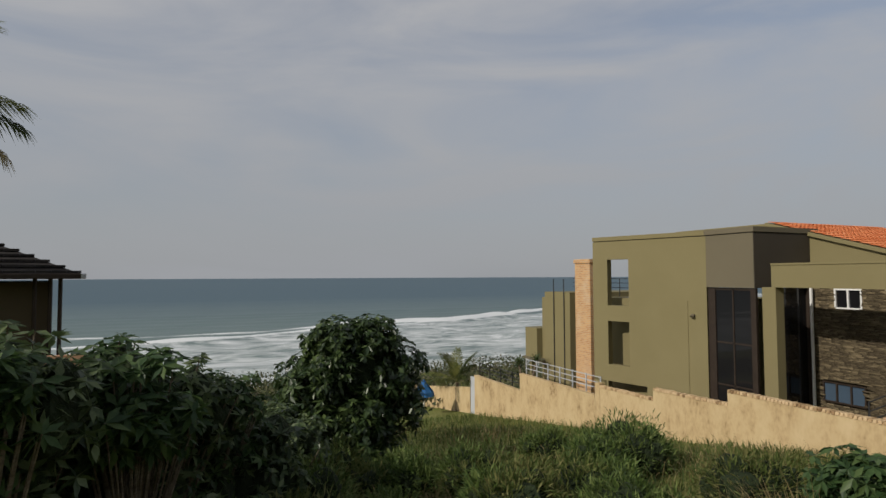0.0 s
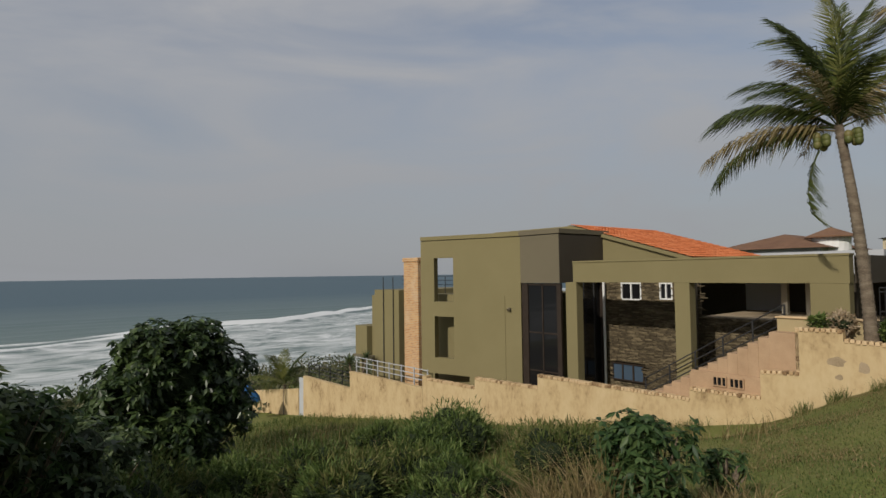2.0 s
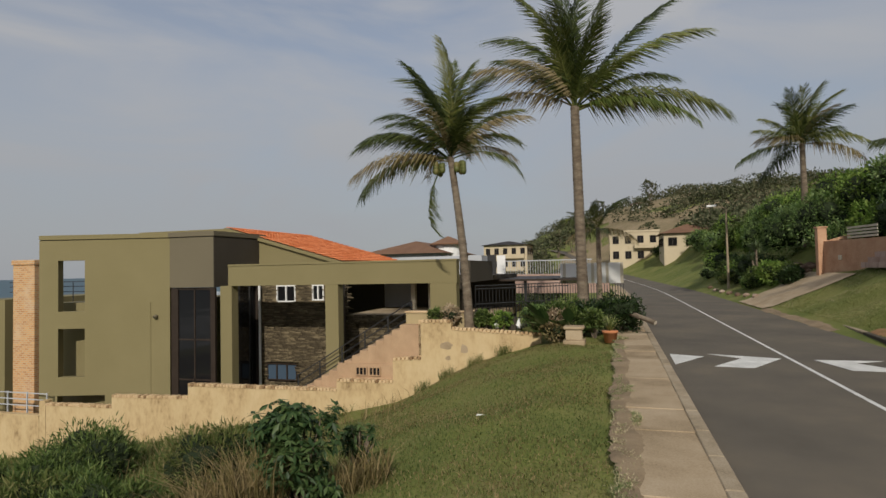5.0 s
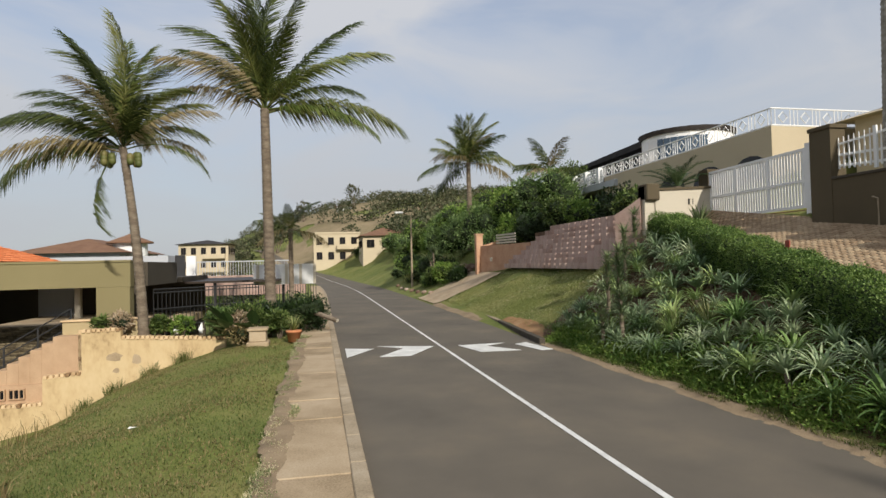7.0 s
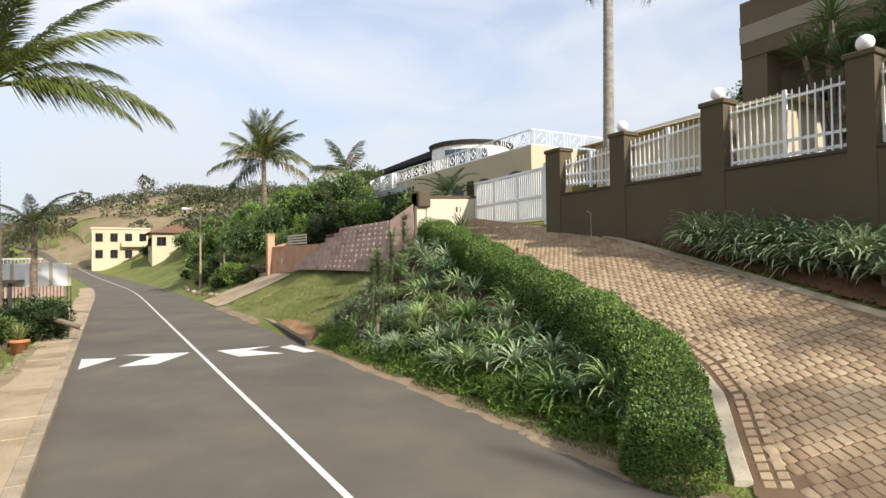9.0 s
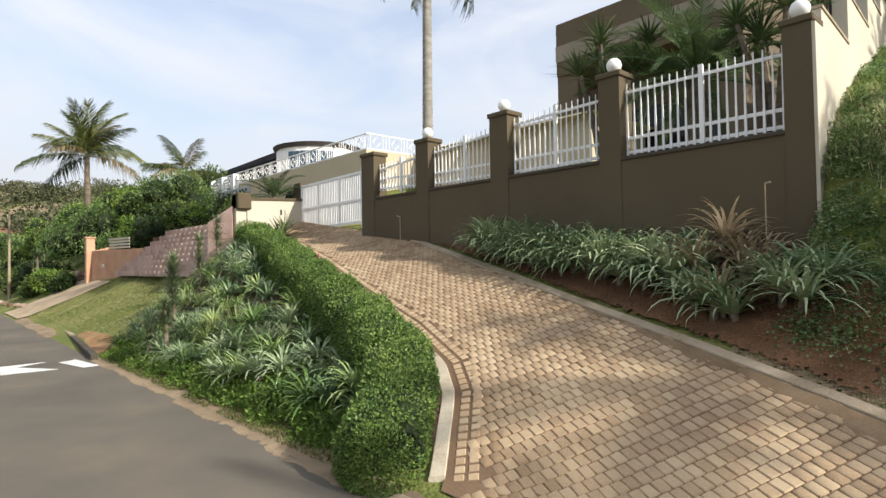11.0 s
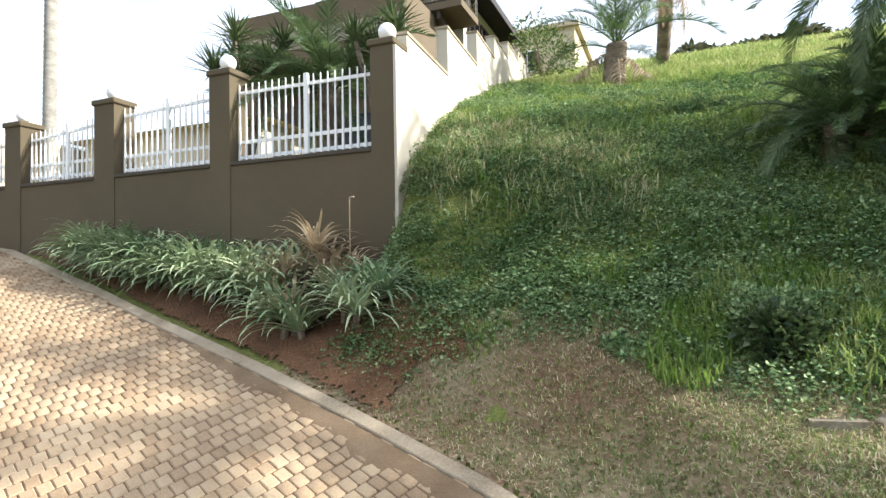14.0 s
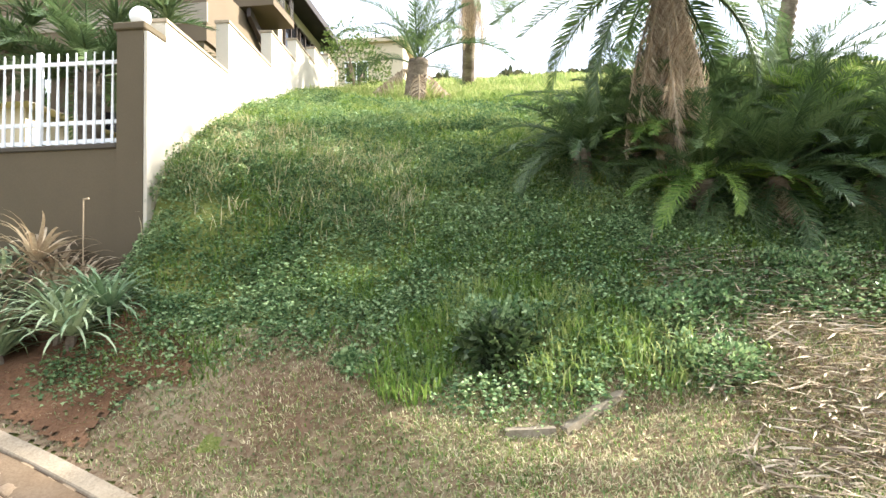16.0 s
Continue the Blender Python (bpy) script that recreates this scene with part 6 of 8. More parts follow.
def clump_points(rng, blobs, n):
    """Points on the skins of overlapping uneven blobs, with outward directions; blobs: (centre, radii)."""
    vol = np.array([b[1][0] * b[1][1] + b[1][0] * b[1][2] for b in blobs])
    pick = rng.choice(len(blobs), n, p=vol / vol.sum())
    d = unit(rng.normal(0, 1, (n, 3)))
    c = np.array([b[0] for b in blobs])[pick]
    r = np.array([b[1] for b in blobs])[pick]
    wob = 1 + 0.12 * np.sin(d[:, :1] * 7 + pick[:, None]) + 0.1 * np.sin(d[:, 1:2] * 9 + 2 * pick[:, None])
    depth = 1 - 0.45 * rng.uniform(0, 1, (n, 1)) ** 2.2
    p = c + d * r * wob * depth
    inside = np.zeros(n, bool)
    for i, b in enumerate(blobs):
        q = (p - np.array(b[0])) / np.array(b[1])
        inside |= (np.linalg.norm(q, axis=1) < 0.5) & (pick != i)
    return p[~inside], d[~inside]


def blob_core(bm, c, r, rng):
    """An uneven dark solid that paints the shade inside a thick bush."""
    res = bmesh.ops.create_icosphere(bm, subdivisions=2, radius=1.0)
    for v in res["verts"]:
        k = 0.62 * (1 + 0.15 * math.sin(v.co.x * 6 + c[0]) + 0.12 * math.sin(v.co.y * 7 + c[1]))
        v.co = Vector((c[0] + v.co.x * r[0] * k, c[1] + v.co.y * r[1] * k, c[2] + v.co.z * r[2] * k))


def bush(name, label, blobs, n, leaf, mat, seed, stems=True, base=None, category="bush", droop=0.0, group="", core=True, wide=0.45):
    """A bush: stems, a dark core coloured as inner shade, and many leaves."""
    rng = np.random.RandomState(seed)
    cx, cy = np.mean([b[0][0] for b in blobs]), np.mean([b[0][1] for b in blobs])
    base = base if base is not None else (cx, cy, float(height(cx, cy)))
    th = thing(name, base, label, category, group)
    o = np.array(base)
    loc = [(tuple(np.array(b[0]) - o), b[1]) for b in blobs]
    p, d = clump_points(rng, loc, n)
    d = d + rng.normal(0, 0.55, d.shape) + np.array([0, 0, 0.25 - droop])
    ob = new("foliage", leaf_mesh("foliage", p, d, leaf, leaf * wide, mat, rng))
    ob.parent = th
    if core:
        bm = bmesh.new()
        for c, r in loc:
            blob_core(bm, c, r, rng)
        part("inner_shade", bm, "shade_core", th)
    if stems:
        bm = bmesh.new()
        for c, r in loc[:6]:
            tube(bm, [(0.08 * c[0], 0.08 * c[1], -0.1), (c[0] * 0.45, c[1] * 0.45, c[2] * 0.5), c], [0.06 * max(r) + 0.015, 0.035 * max(r) + 0.01, 0.01], 6)
        part("stem", bm, "bark", th)
    return th




# ---- palms ----
def frond_mesh(name, length, bend, n, leaflet, mat, rng, vee=0.35, hang=0.5, twist=0.0, ragged=0.15, width=0.04, stalk=0.12, spread=1.0):
    """A palm frond from the origin along +x, arching down by bend degrees, with leaflets along both sides."""
    seg = 14
    pts, dirs = [np.zeros(3)], []
    for i in range(seg):
        a = -radians(bend) * ((i + 0.5) / seg) ** 1.4
        d = np.array([math.cos(a), twist * (i / seg) ** 2, math.sin(a)])
        d /= np.linalg.norm(d)
        dirs.append(d)
        pts.append(pts[-1] + d * length / seg)
    dirs.append(dirs[-1])
    pts, dirs = np.array(pts), np.array(dirs)
    v, f = [], []
    for i in range(seg + 1):
        r = 0.028 * (1 - 0.85 * i / seg)
        sd = np.array([-dirs[i][1], dirs[i][0], 0])
        sd /= np.linalg.norm(sd)
        up = np.cross(dirs[i], sd)
        v += [pts[i] + sd * r, pts[i] + up * r * 0.8, pts[i] - sd * r, pts[i] - up * r * 0.8]
        if i:
            o = (i - 1) * 4
            for k in range(4):
                k2 = (k + 1) % 4
                f += [(o + k, o + k2, o + 4 + k2), (o + k, o + 4 + k2, o + 4 + k)]
    for j in range(n):
        s = stalk + (1 - stalk) * (j + 0.5) / n
        x = s * seg
        i = min(int(x), seg - 1)
        p = pts[i] + (pts[i + 1] - pts[i]) * (x - i)
        d = dirs[i]
        sd = np.array([-d[1], d[0], 0])
        sd /= np.linalg.norm(sd)
        up = np.cross(d, sd) * -1
        if up[2] < 0:
            up = -up
        ll = leaflet * (0.45 + 0.75 * math.sin(math.pi * min(1, (s * 0.86 + 0.12)))) * rng.uniform(1 - ragged, 1 + ragged * 0.5)
        for side in (-1, 1):
            if rng.uniform() < ragged * 0.4:
                continue
            out = sd * side * spread * (1 - 0.35 * s) + d * (0.5 + 0.6 * s) + up * vee + rng.normal(0, 0.09, 3)
            out /= np.linalg.norm(out)
            m = p + out * ll * 0.5
            t = p + out * ll * (1 - 0.18 * hang) + np.array([0, 0, -1]) * ll * hang * rng.uniform(0.6, 1.2)
            wd = d * width * 0.5
            o = len(v)
            v += [p - wd * 0.6, p + wd * 0.6, m - wd, m + wd, t]
            f += [(o, o + 1, o + 3), (o, o + 3, o + 2), (o + 2, o + 3, o + 4)]
    return raw_mesh(name, np.array(v), np.array(f), mat)


def palm(name, label, base, top, r0, r1, sets, seed, group="", rings=True, extra=None, lean=(0, 0), size=1.0, crown=(), trunk="bark"):
    """A palm: ringed trunk and a crown of fronds. sets: (count, elevation from, to, mesh list); crown: single fronds (compass angle, elevation, length, kind)."""
    rng = random.Random(seed)
    th = thing(name, base, label, "palm tree", group)
    h = Vector(top) - Vector(base)
    bm = bmesh.new()
    n = max(8, int(h.length / (0.13 if rings else 0.3)))
    pts, rad = [], []
    for i in range(n + 1):
        s = i / n
        p = h * s + Vector((math.sin(s * math.pi) * lean[0], math.sin(s * math.pi) * lean[1], 0))
        r = r0 + (r1 - r0) * s + 0.12 * r0 * max(0, 1 - s * 8)
        pts += [p + Vector((0, 0, -0.004)), p + Vector((0, 0, h.z / n * 0.5))]
        rad += [r * (1.1 if rings else 1.0), r * 0.95]
    tube(bm, pts, rad, 10)
    settle(part("trunk", bm, trunk, th))
    k = 0
    for count, e0, e1, meshes in sets:
        off = rng.uniform(0, 360)
        for i in range(count):
            ob = new("frond", meshes[i % len(meshes)])
            ob.parent = th
            az = off + 360 * i / count + rng.uniform(-14, 14)
            el = rng.uniform(e0, e1)
            s = size * rng.uniform(0.86, 1.1)
            ob.matrix_basis = Matrix.Translation(h + Vector((0, 0, rng.uniform(-0.1, 0.12)))) @ Matrix.Rotation(radians(az), 4, "Z") @ Matrix.Rotation(radians(-el), 4, "Y") @ Matrix.Rotation(radians(rng.uniform(-12, 12)), 4, "X") @ Matrix.Diagonal((s, s, s, 1))
            k += 1
    for az, el, ln, kind in crown:
        me, bend = COCO[kind]
        ob = new("frond", me)
        ob.parent = th
        q = ln / 2.75
        ob.matrix_basis = Matrix.Translation(h + Vector((0, 0, rng.uniform(-0.12, 0.1)))) @ Matrix.Rotation(radians(az), 4, "Z") @ Matrix.Rotation(radians(-(el + 0.4 * bend)), 4, "Y") @ Matrix.Rotation(radians(rng.uniform(-20, 20)), 4, "X") @ Matrix.Diagonal((q, q, q, 1))
    if extra:
        extra(th, h, rng)
    return th


RNG = np.random.RandomState(21)
COCO_UP = [frond_mesh("frond", 2.7, b, 78, 0.66, "palm_leaf", RNG, 0.2, 0.5, t, width=0.042) for b, t in ((30, 0.1), (45, -0.15))]
COCO_MID = [frond_mesh("frond", 2.8, b, 74, 0.62, m, RNG, 0.1, 0.75, t, 0.3, 0.042) for b, t, m in ((38, 0.2, "palm_leaf"), (58, -0.15, "palm_leaf"), (46, 0.05, "palm_leaf"), (52, -0.2, "palm_old"))]
COCO_LOW = [frond_mesh("frond", 2.7, b, 66, 0.6, m, RNG, 0.05, 0.95, t, 0.45, 0.042) for b, t, m in ((34, 0.15, "palm_leaf"), (48, -0.2, "palm_old"), (38, 0.1, "palm_leaf"))]
# fronds of the roadside coconut palms: kind -> (mesh, how far it arches)
COCO = {
    "straight": (frond_mesh("frond", 2.75, 26, 120, 0.48, "palm_leaf", RNG, 0.12, 0.45, 0.05, 0.2, 0.032), 26),
    "arch": (frond_mesh("frond", 2.75, 60, 120, 0.50, "palm_leaf", RNG, 0.05, 0.75, -0.1, 0.25, 0.032), 60),
    "droop": (frond_mesh("frond", 2.75, 85, 112, 0.50, "palm_leaf", RNG, 0.0, 0.9, 0.1, 0.35, 0.032), 85),
    "tall": (frond_mesh("frond", 2.75, 42, 124, 0.46, "palm_leaf", RNG, 0.15, 0.55, 0.12, 0.2, 0.032), 42),
    "dry": (frond_mesh("frond", 2.75, 58, 100, 0.50, "palm_old", RNG, 0.0, 0.95, -0.15, 0.5, 0.03), 58),
    "pale": (frond_mesh("frond", 2.75, 50, 116, 0.46, "palm_pale", RNG, 0.1, 0.6, 0.1, 0.25, 0.032), 50),
    "thin": (frond_mesh("frond", 2.75, 95, 60, 0.42, "palm_leaf", RNG, 0.0, 0.7, 0.0, 0.4, 0.04, 0.35), 95),
}
PHX = [frond_mesh("frond", 2.3, b, 70, 0.36, "date_leaf", RNG, 0.35, 0.2, t, width=0.028, stalk=0.16) for b, t in ((45, 0.1), (65, -0.1), (80, 0.05))]
# lit copy of the date fronds: sunlight put into a brighter leaf colour
PHX_SUNLIT = [frond_mesh("frond", 2.2, b, 70, 0.36, "bright_leaf", RNG, 0.35, 0.2, t, width=0.028, stalk=0.16) for b, t in ((60, 0.1), (75, -0.1))]
PHX_DEAD = [frond_mesh("frond", 2.1, b, 64, 0.30, "dead_leaf", RNG, 0.0, 0.8, t, 0.3, 0.03) for b, t in ((12, 0.1), (20, -0.1))]

SKIRT = [frond_mesh("frond", ln, b, 84, 0.40, "dead_leaf", RNG, 0.0, 0.35, t, 0.5, 0.017, 0.1, 0.33) for ln, b, t in ((2.35, 16, 0.1), (1.9, 26, -0.12), (1.5, 36, 0.05), (2.1, 10, -0.05))]


def coconuts(th, h, rng):
    for i in range(16):
        side = 1 if i % 2 else -1
        a, k = i * 2.1, i // 2
        bm = bmesh.new()
        bmesh.ops.create_icosphere(bm, subdivisions=2, radius=0.105)
        for v in bm.verts:
            v.co.z *= 1.3
        bmesh.ops.translate(bm, verts=bm.verts, vec=h + Vector((-0.1 + 0.13 * math.cos(a), side * 0.36 + 0.13 * math.sin(a), -0.2 - 0.035 * k - 0.05 * math.sin(a * 3))))
        settle(part("coconut", bm, "coconut_skin", th, "green coconut"))
    for az, el, ln in ((100, -80, 3.2), (70, -66, 2.2)):
        ob = new("frond", COCO["thin"][0])
        ob.parent = th
        ob.matrix_basis = Matrix.Translation(h + Vector((-0.1, 0.2, -0.15))) @ Matrix.Rotation(radians(az), 4, "Z") @ Matrix.Rotation(radians(-el - 20), 4, "Y") @ Matrix.Diagonal((ln / 2.75, 0.6, 0.8, 1))


palm("coconut_palm", "coconut palm with green nuts and a leaning grey trunk", (17.72, 3.82, -0.1), (17.72, 4.36, 5.85), 0.155, 0.105,
     [], 3, "roadside coconut palms", extra=coconuts, lean=(0, -0.08),
     crown=[(78, 16, 4.0, "arch"), (100, 8, 3.6, "droop"), (88, -17, 4.0, "arch"), (110, -8, 3.4, "dry"), (70, 1, 3.2, "dry"), (95, 30, 3.2, "droop"), (75, 58, 3.9, "droop"), (105, 66, 3.7, "tall"), (60, 88, 4.0, "straight"), (-60, 74, 3.6, "tall"), (20, 80, 3.6, "tall"), (-100, 60, 3.3, "droop"), (150, 62, 3.2, "tall"),
            (-80, 32, 2.9, "arch"), (-105, 22, 3.0, "dry"), (-70, 12, 2.9, "droop"), (-92, -18, 2.9, "thin"), (-120, 40, 3.0, "droop"), (-35, 46, 3.2, "arch"), (10, 38, 3.2, "arch"), (45, 44, 3.2, "droop"), (170, 34, 2.8, "dry"), (140, 20, 2.8, "droop"), (-150, 26, 2.8, "arch"), (-10, 10, 3.0, "droop"), (30, -4, 3.0, "dry"), (-50, 4, 2.8, "dry")])
palm("coconut_palm", "tall coconut palm with a straight ringed trunk", (18.6, 0.2, 0.0), (18.5, 0.3, 7.35), 0.185, 0.14,
     [], 9, "roadside coconut palms",
     crown=[(92, 44, 4.23, "droop"), (80, 66, 4.51, "tall"), (60, 84, 4.78, "straight"), (-40, 82, 4.78, "tall"), (110, 76, 4.42, "tall"), (-100, 72, 4.23, "straight"), (95, 24, 3.96, "dry"), (75, 11, 3.86, "dry"), (105, 36, 3.31, "arch"), (-85, 47, 4.60, "straight"), (-98, 27, 4.60, "pale"), (-78, 17, 3.59, "arch"), (-90, -6, 4.69, "arch"), (-105, -13, 3.86, "pale"), (-70, -4, 3.31, "dry"),
            (175, 60, 3.50, "droop"), (150, 52, 3.31, "tall"), (10, 56, 3.68, "arch"), (-15, 32, 3.50, "arch"), (35, 34, 3.50, "droop"), (-150, 46, 3.31, "arch"), (140, 28, 2.76, "dry"), (-130, 20, 2.94, "pale")])
palm("coconut_palm", "coconut palm rising from the garden thicket", (36.9, -11.5, 3.0), (36.7, -11.4, 8.9), 0.2, 0.14,
     [(8, 60, 88, COCO_UP), (9, 30, 60, COCO_MID), (6, 4, 24, COCO_MID), (2, -20, 0, COCO_LOW)], 5, size=1.15)
palm("garden_palm", "feathery palm beside the terraced villa", (33.2, -15.8, 3.5), (33.2, -15.8, 7.9), 0.14, 0.1,
     [(4, 45, 75, COCO_MID), (10, -5, 35, COCO_LOW)], 6, size=0.95)
palm("tall_palm", "slender palm with a bare grey trunk behind the fence", (10.5, -15.45, 3.5), (10.3, -15.4, 12.5), 0.17, 0.12,
     [(5, 40, 80, COCO_UP), (8, 0, 36, COCO_MID), (6, -35, -10, COCO_LOW)], 8, trunk="grey_bark")
palm("garden_palm", "dark palm beyond the corner of the road", (24.0, -0.2, 0.0), (24.0, -0.2, 3.7), 0.12, 0.09, [(3, 40, 70, COCO_UP), (6, -5, 30, COCO_LOW)], 12, size=0.62)
palm("garden_palm", "bushy date palm behind the white fence", (2.2, -15.4, 3.4), (2.15, -15.3, 5.7), 0.24, 0.22, [(12, 45, 84, PHX), (16, 15, 48, PHX), (10, -15, 15, PHX)], 14, rings=False, size=1.0)
palm("small_palm", "low palm beside the pool terrace", (17.7, 38.0, -8.2), (17.7, 38.0, -5.6), 0.14, 0.1, [(5, 40, 80, COCO_UP), (7, 5, 36, COCO_MID)], 15)
palm("cycad", "squat cycad palm with a rough trunk on the slope", (-2.75, -20.1, 6.0), (-2.95, -20.0, 7.4), 0.28, 0.26, [(7, 50, 85, PHX), (7, 15, 45, PHX), (4, -60, -30, PHX_DEAD)], 16, rings=False)
palm("date_palm", "date palm with a skirt of hanging dead fronds on the hill", (-3.9, -24.5, 7.8), (-4.2, -21.3, 10.3), 0.2, 0.2, [(8, 10, 60, PHX), (10, -35, 5, PHX), (20, -84, -64, SKIRT)], 17, rings=False, size=0.9)
palm("date_palm", "date palm with a thick skirt of dead hanging fronds", (-7.35, -14.6, 3.0), (-7.15, -13.95, 6.25), 0.17, 0.15,
     [(9, 35, 80, PHX), (12, 5, 32, PHX), (14, -38, 2, PHX), (34, -89, -76, SKIRT), (20, -78, -66, SKIRT)], 18, rings=False, size=1.05)
palm("tall_palm", "leaning palm trunk above the palm thicket", (-10.4, -18.6, 4.8), (-10.9, -17.4, 10.0), 0.17, 0.13, [(8, 0, 60, PHX), (8, -40, 0, PHX)], 19)
# two unseen palms, added only to shade the driveway and the bank
palm("tall_palm", "tall palm out of view, added to cast shadow", (-12.6, -13.4, 1.9), (-12.8, -13.4, 8.2), 0.2, 0.15, [(12, 0, 70, PHX), (12, -45, 0, PHX)], 23, size=1.45)
palm("tall_palm", "tall palm out of view, added to cast shadow", (-14.6, -10.9, 0.9), (-14.8, -10.8, 8.2), 0.2, 0.15, [(9, 0, 70, PHX), (9, -45, 0, PHX)], 24, size=1.2)
palm("coconut_palm", "coconut palm beside the neighbour's house", (-6.0, 14.3, -4.0), (-6.0, 14.2, 5.45), 0.17, 0.13, [(5, 55, 84, COCO_UP), (8, 25, 50, COCO_MID), (7, 0, 18, COCO_MID)], 27)


def palm_thicket():
    """The dense thicket of wild date palms on the slope."""
    rng = random.Random(31)
    spots = [(-7.3, -13.75), (-8.3, -13.6), (-9.2, -13.7), (-10.2, -13.6), (-6.15, -14.7), (-6.6, -15.2), (-7.2, -14.5), (-7.9, -14.9), (-8.6, -14.4), (-9.3, -14.8), (-10.0, -14.3), (-10.8, -14.6), (-7.4, -16.0), (-8.6, -16.0), (-9.8, -16.0), (-11.6, -15.2)]
    for i, (x, y) in enumerate(spots):
        z = float(height(x, y))
        tall = 0.25 + 0.35 * rng.random()
        # palms beyond x = -9 get fronds with sunlight painted in
        palm("wild_date_palm", "wild date palm in a dense thicket with brown stems", (x, y, z - 0.1), (x + rng.uniform(-0.2, 0.2), y + 0.15, z + tall), 0.13, 0.14,
             [(7, 50, 78, PHX), (13, 25, 52, PHX_SUNLIT if x < -9 and i % 2 else PHX), (13, -4, 26, PHX if i % 3 else PHX_SUNLIT), (9, -40, -8, PHX), (8, -80, -50, PHX_DEAD)], 40 + i, "palm thicket", rings=False, size=0.62)


palm_thicket()


# ---- aloes and other rosettes ----
def rosette_mesh(name, n, length, width, rng, mat, curl=1.0, upright=0.5, seg=5, thick=0.3):
    """A rosette of tapering arched leaves with a channel along each."""
    v, f = [], []
    for i in range(n):
        az = i * 2.39996 + rng.uniform(-0.2, 0.2)
        e = upright + (1.25 - upright) * (i / n) ** 1.0 + rng.uniform(-0.12, 0.12)
        L = length * rng.uniform(0.75, 1.15) * (1 - 0.25 * i / n)
        p = np.array([math.cos(az) * 0.03, math.sin(az) * 0.03, 0.02 + 0.1 * length * i / n])
        a = e
        sd = np.array([-math.sin(az), math.cos(az), 0])
        o = len(v)
        for k in range(seg + 1):
            s = k / seg
            w = width * 0.5 * (1 - s) ** 0.7 * (1 if k else 0.8)
            out = np.array([math.cos(az) * math.cos(a), math.sin(az) * math.cos(a), math.sin(a)])
            nn = np.cross(out, sd)
            if nn[2] < 0 and a < 1.5:
                nn = -nn
            v += [p - sd * w, p - nn * w * thick, p + sd * w]
            p = p + out * L / seg
            a -= curl * (0.1 + 0.5 * s) * rng.uniform(0.7, 1.2) * 1.5 / seg * 2
        for k in range(seg):
            q = o + k * 3
            for j in range(2):
                f += [(q + j, q + j + 1, q + j + 4), (q + j, q + j + 4, q + j + 3)]
    return raw_mesh(name, np.array(v), np.array(f), mat, True)


R2 = random.Random(17)
ALOES = [rosette_mesh("aloe", 48, 0.58, 0.042, R2, m, 2.1, 0.3, 6) for m in ("aloe", "aloe_green", "aloe", "aloe", "aloe_green")]
ALOES_DRY = [rosette_mesh("aloe", 38, 0.55, 0.042, R2, "aloe_dry", 1.9, 0.4, 6) for _ in range(2)]
AGAVE = [rosette_mesh("agave", 34, 0.75, 0.06, R2, "agave_leaf", 0.35, 0.1) for _ in range(2)]
BROAD = [rosette_mesh("succulent", 16, 0.4, 0.14, R2, "aloe", 0.5, 0.25) for _ in range(2)]


def rosettes(name, meshes, spots, label, category, group, seed, lift=0.1, scale=(0.8, 1.2), stem=True):
    rng = random.Random(seed)
    for i, (x, y) in enumerate(spots):
        z = float(height(x, y))
        ob = new(name, meshes[i % len(meshes)])
        s = rng.uniform(*scale)
        ob.matrix_world = Matrix.Translation((x, y, z + lift * s * rng.uniform(0.4, 1.4))) @ pose(0, 0, 0, rng.uniform(-14, 14), rng.uniform(-14, 14), rng.uniform(0, 360)) @ Matrix.Diagonal((s, s, s, 1))
        tagged(ob, label, category, group)
        if stem:
            bm = bmesh.new()
            tube(bm, [(0, 0, -lift * 1.6 - 0.1), (0, 0, 0.06)], 0.035, 6)
            part("stem", bm, "bark", ob)


FLAX = [rosette_mesh("flax", 60, 1.0, 0.045, R2, "flax_leaf", 0.35, 0.75)]


def bed_spots(n, seed, x0=2.6, x1=14.0, gap=0.42):
    """Places in the bed between the road and the hedge."""
    rng = random.Random(seed)
    out = []
    for _ in range(n * 30):
        x = rng.uniform(x0, x1)
        y1, y0 = -7.75, float(drive_left(x)) + 1.25
        if y1 - y0 < 0.15:
            y0 = y1 - 0.15
        y = rng.uniform(y0, y1)
        if all((x - a) ** 2 + (y - b) ** 2 > gap ** 2 for a, b in out):
            out.append((x, y))
        if len(out) == n:
            break
    return out


spots = bed_spots(105, 5, gap=0.33)
rosettes("aloe_plant", ALOES, spots[:88], "grey-green aloe rosette in the roadside bed", "aloe", "aloes in the bed", 1, 0.16, (0.85, 1.25))
rosettes("succulent_plant", BROAD, spots[88:104], "broad-leaved pale green succulent in the bed", "succulent", "succulents in the bed", 2, 0.12, (0.8, 1.1))
rosettes("flax_plant", FLAX, [(8.6, -8.7), (9.2, -8.4)], "variegated flax clump in the roadside bed", "flax", "flax clumps", 3, 0.0, (0.8, 0.95), False)


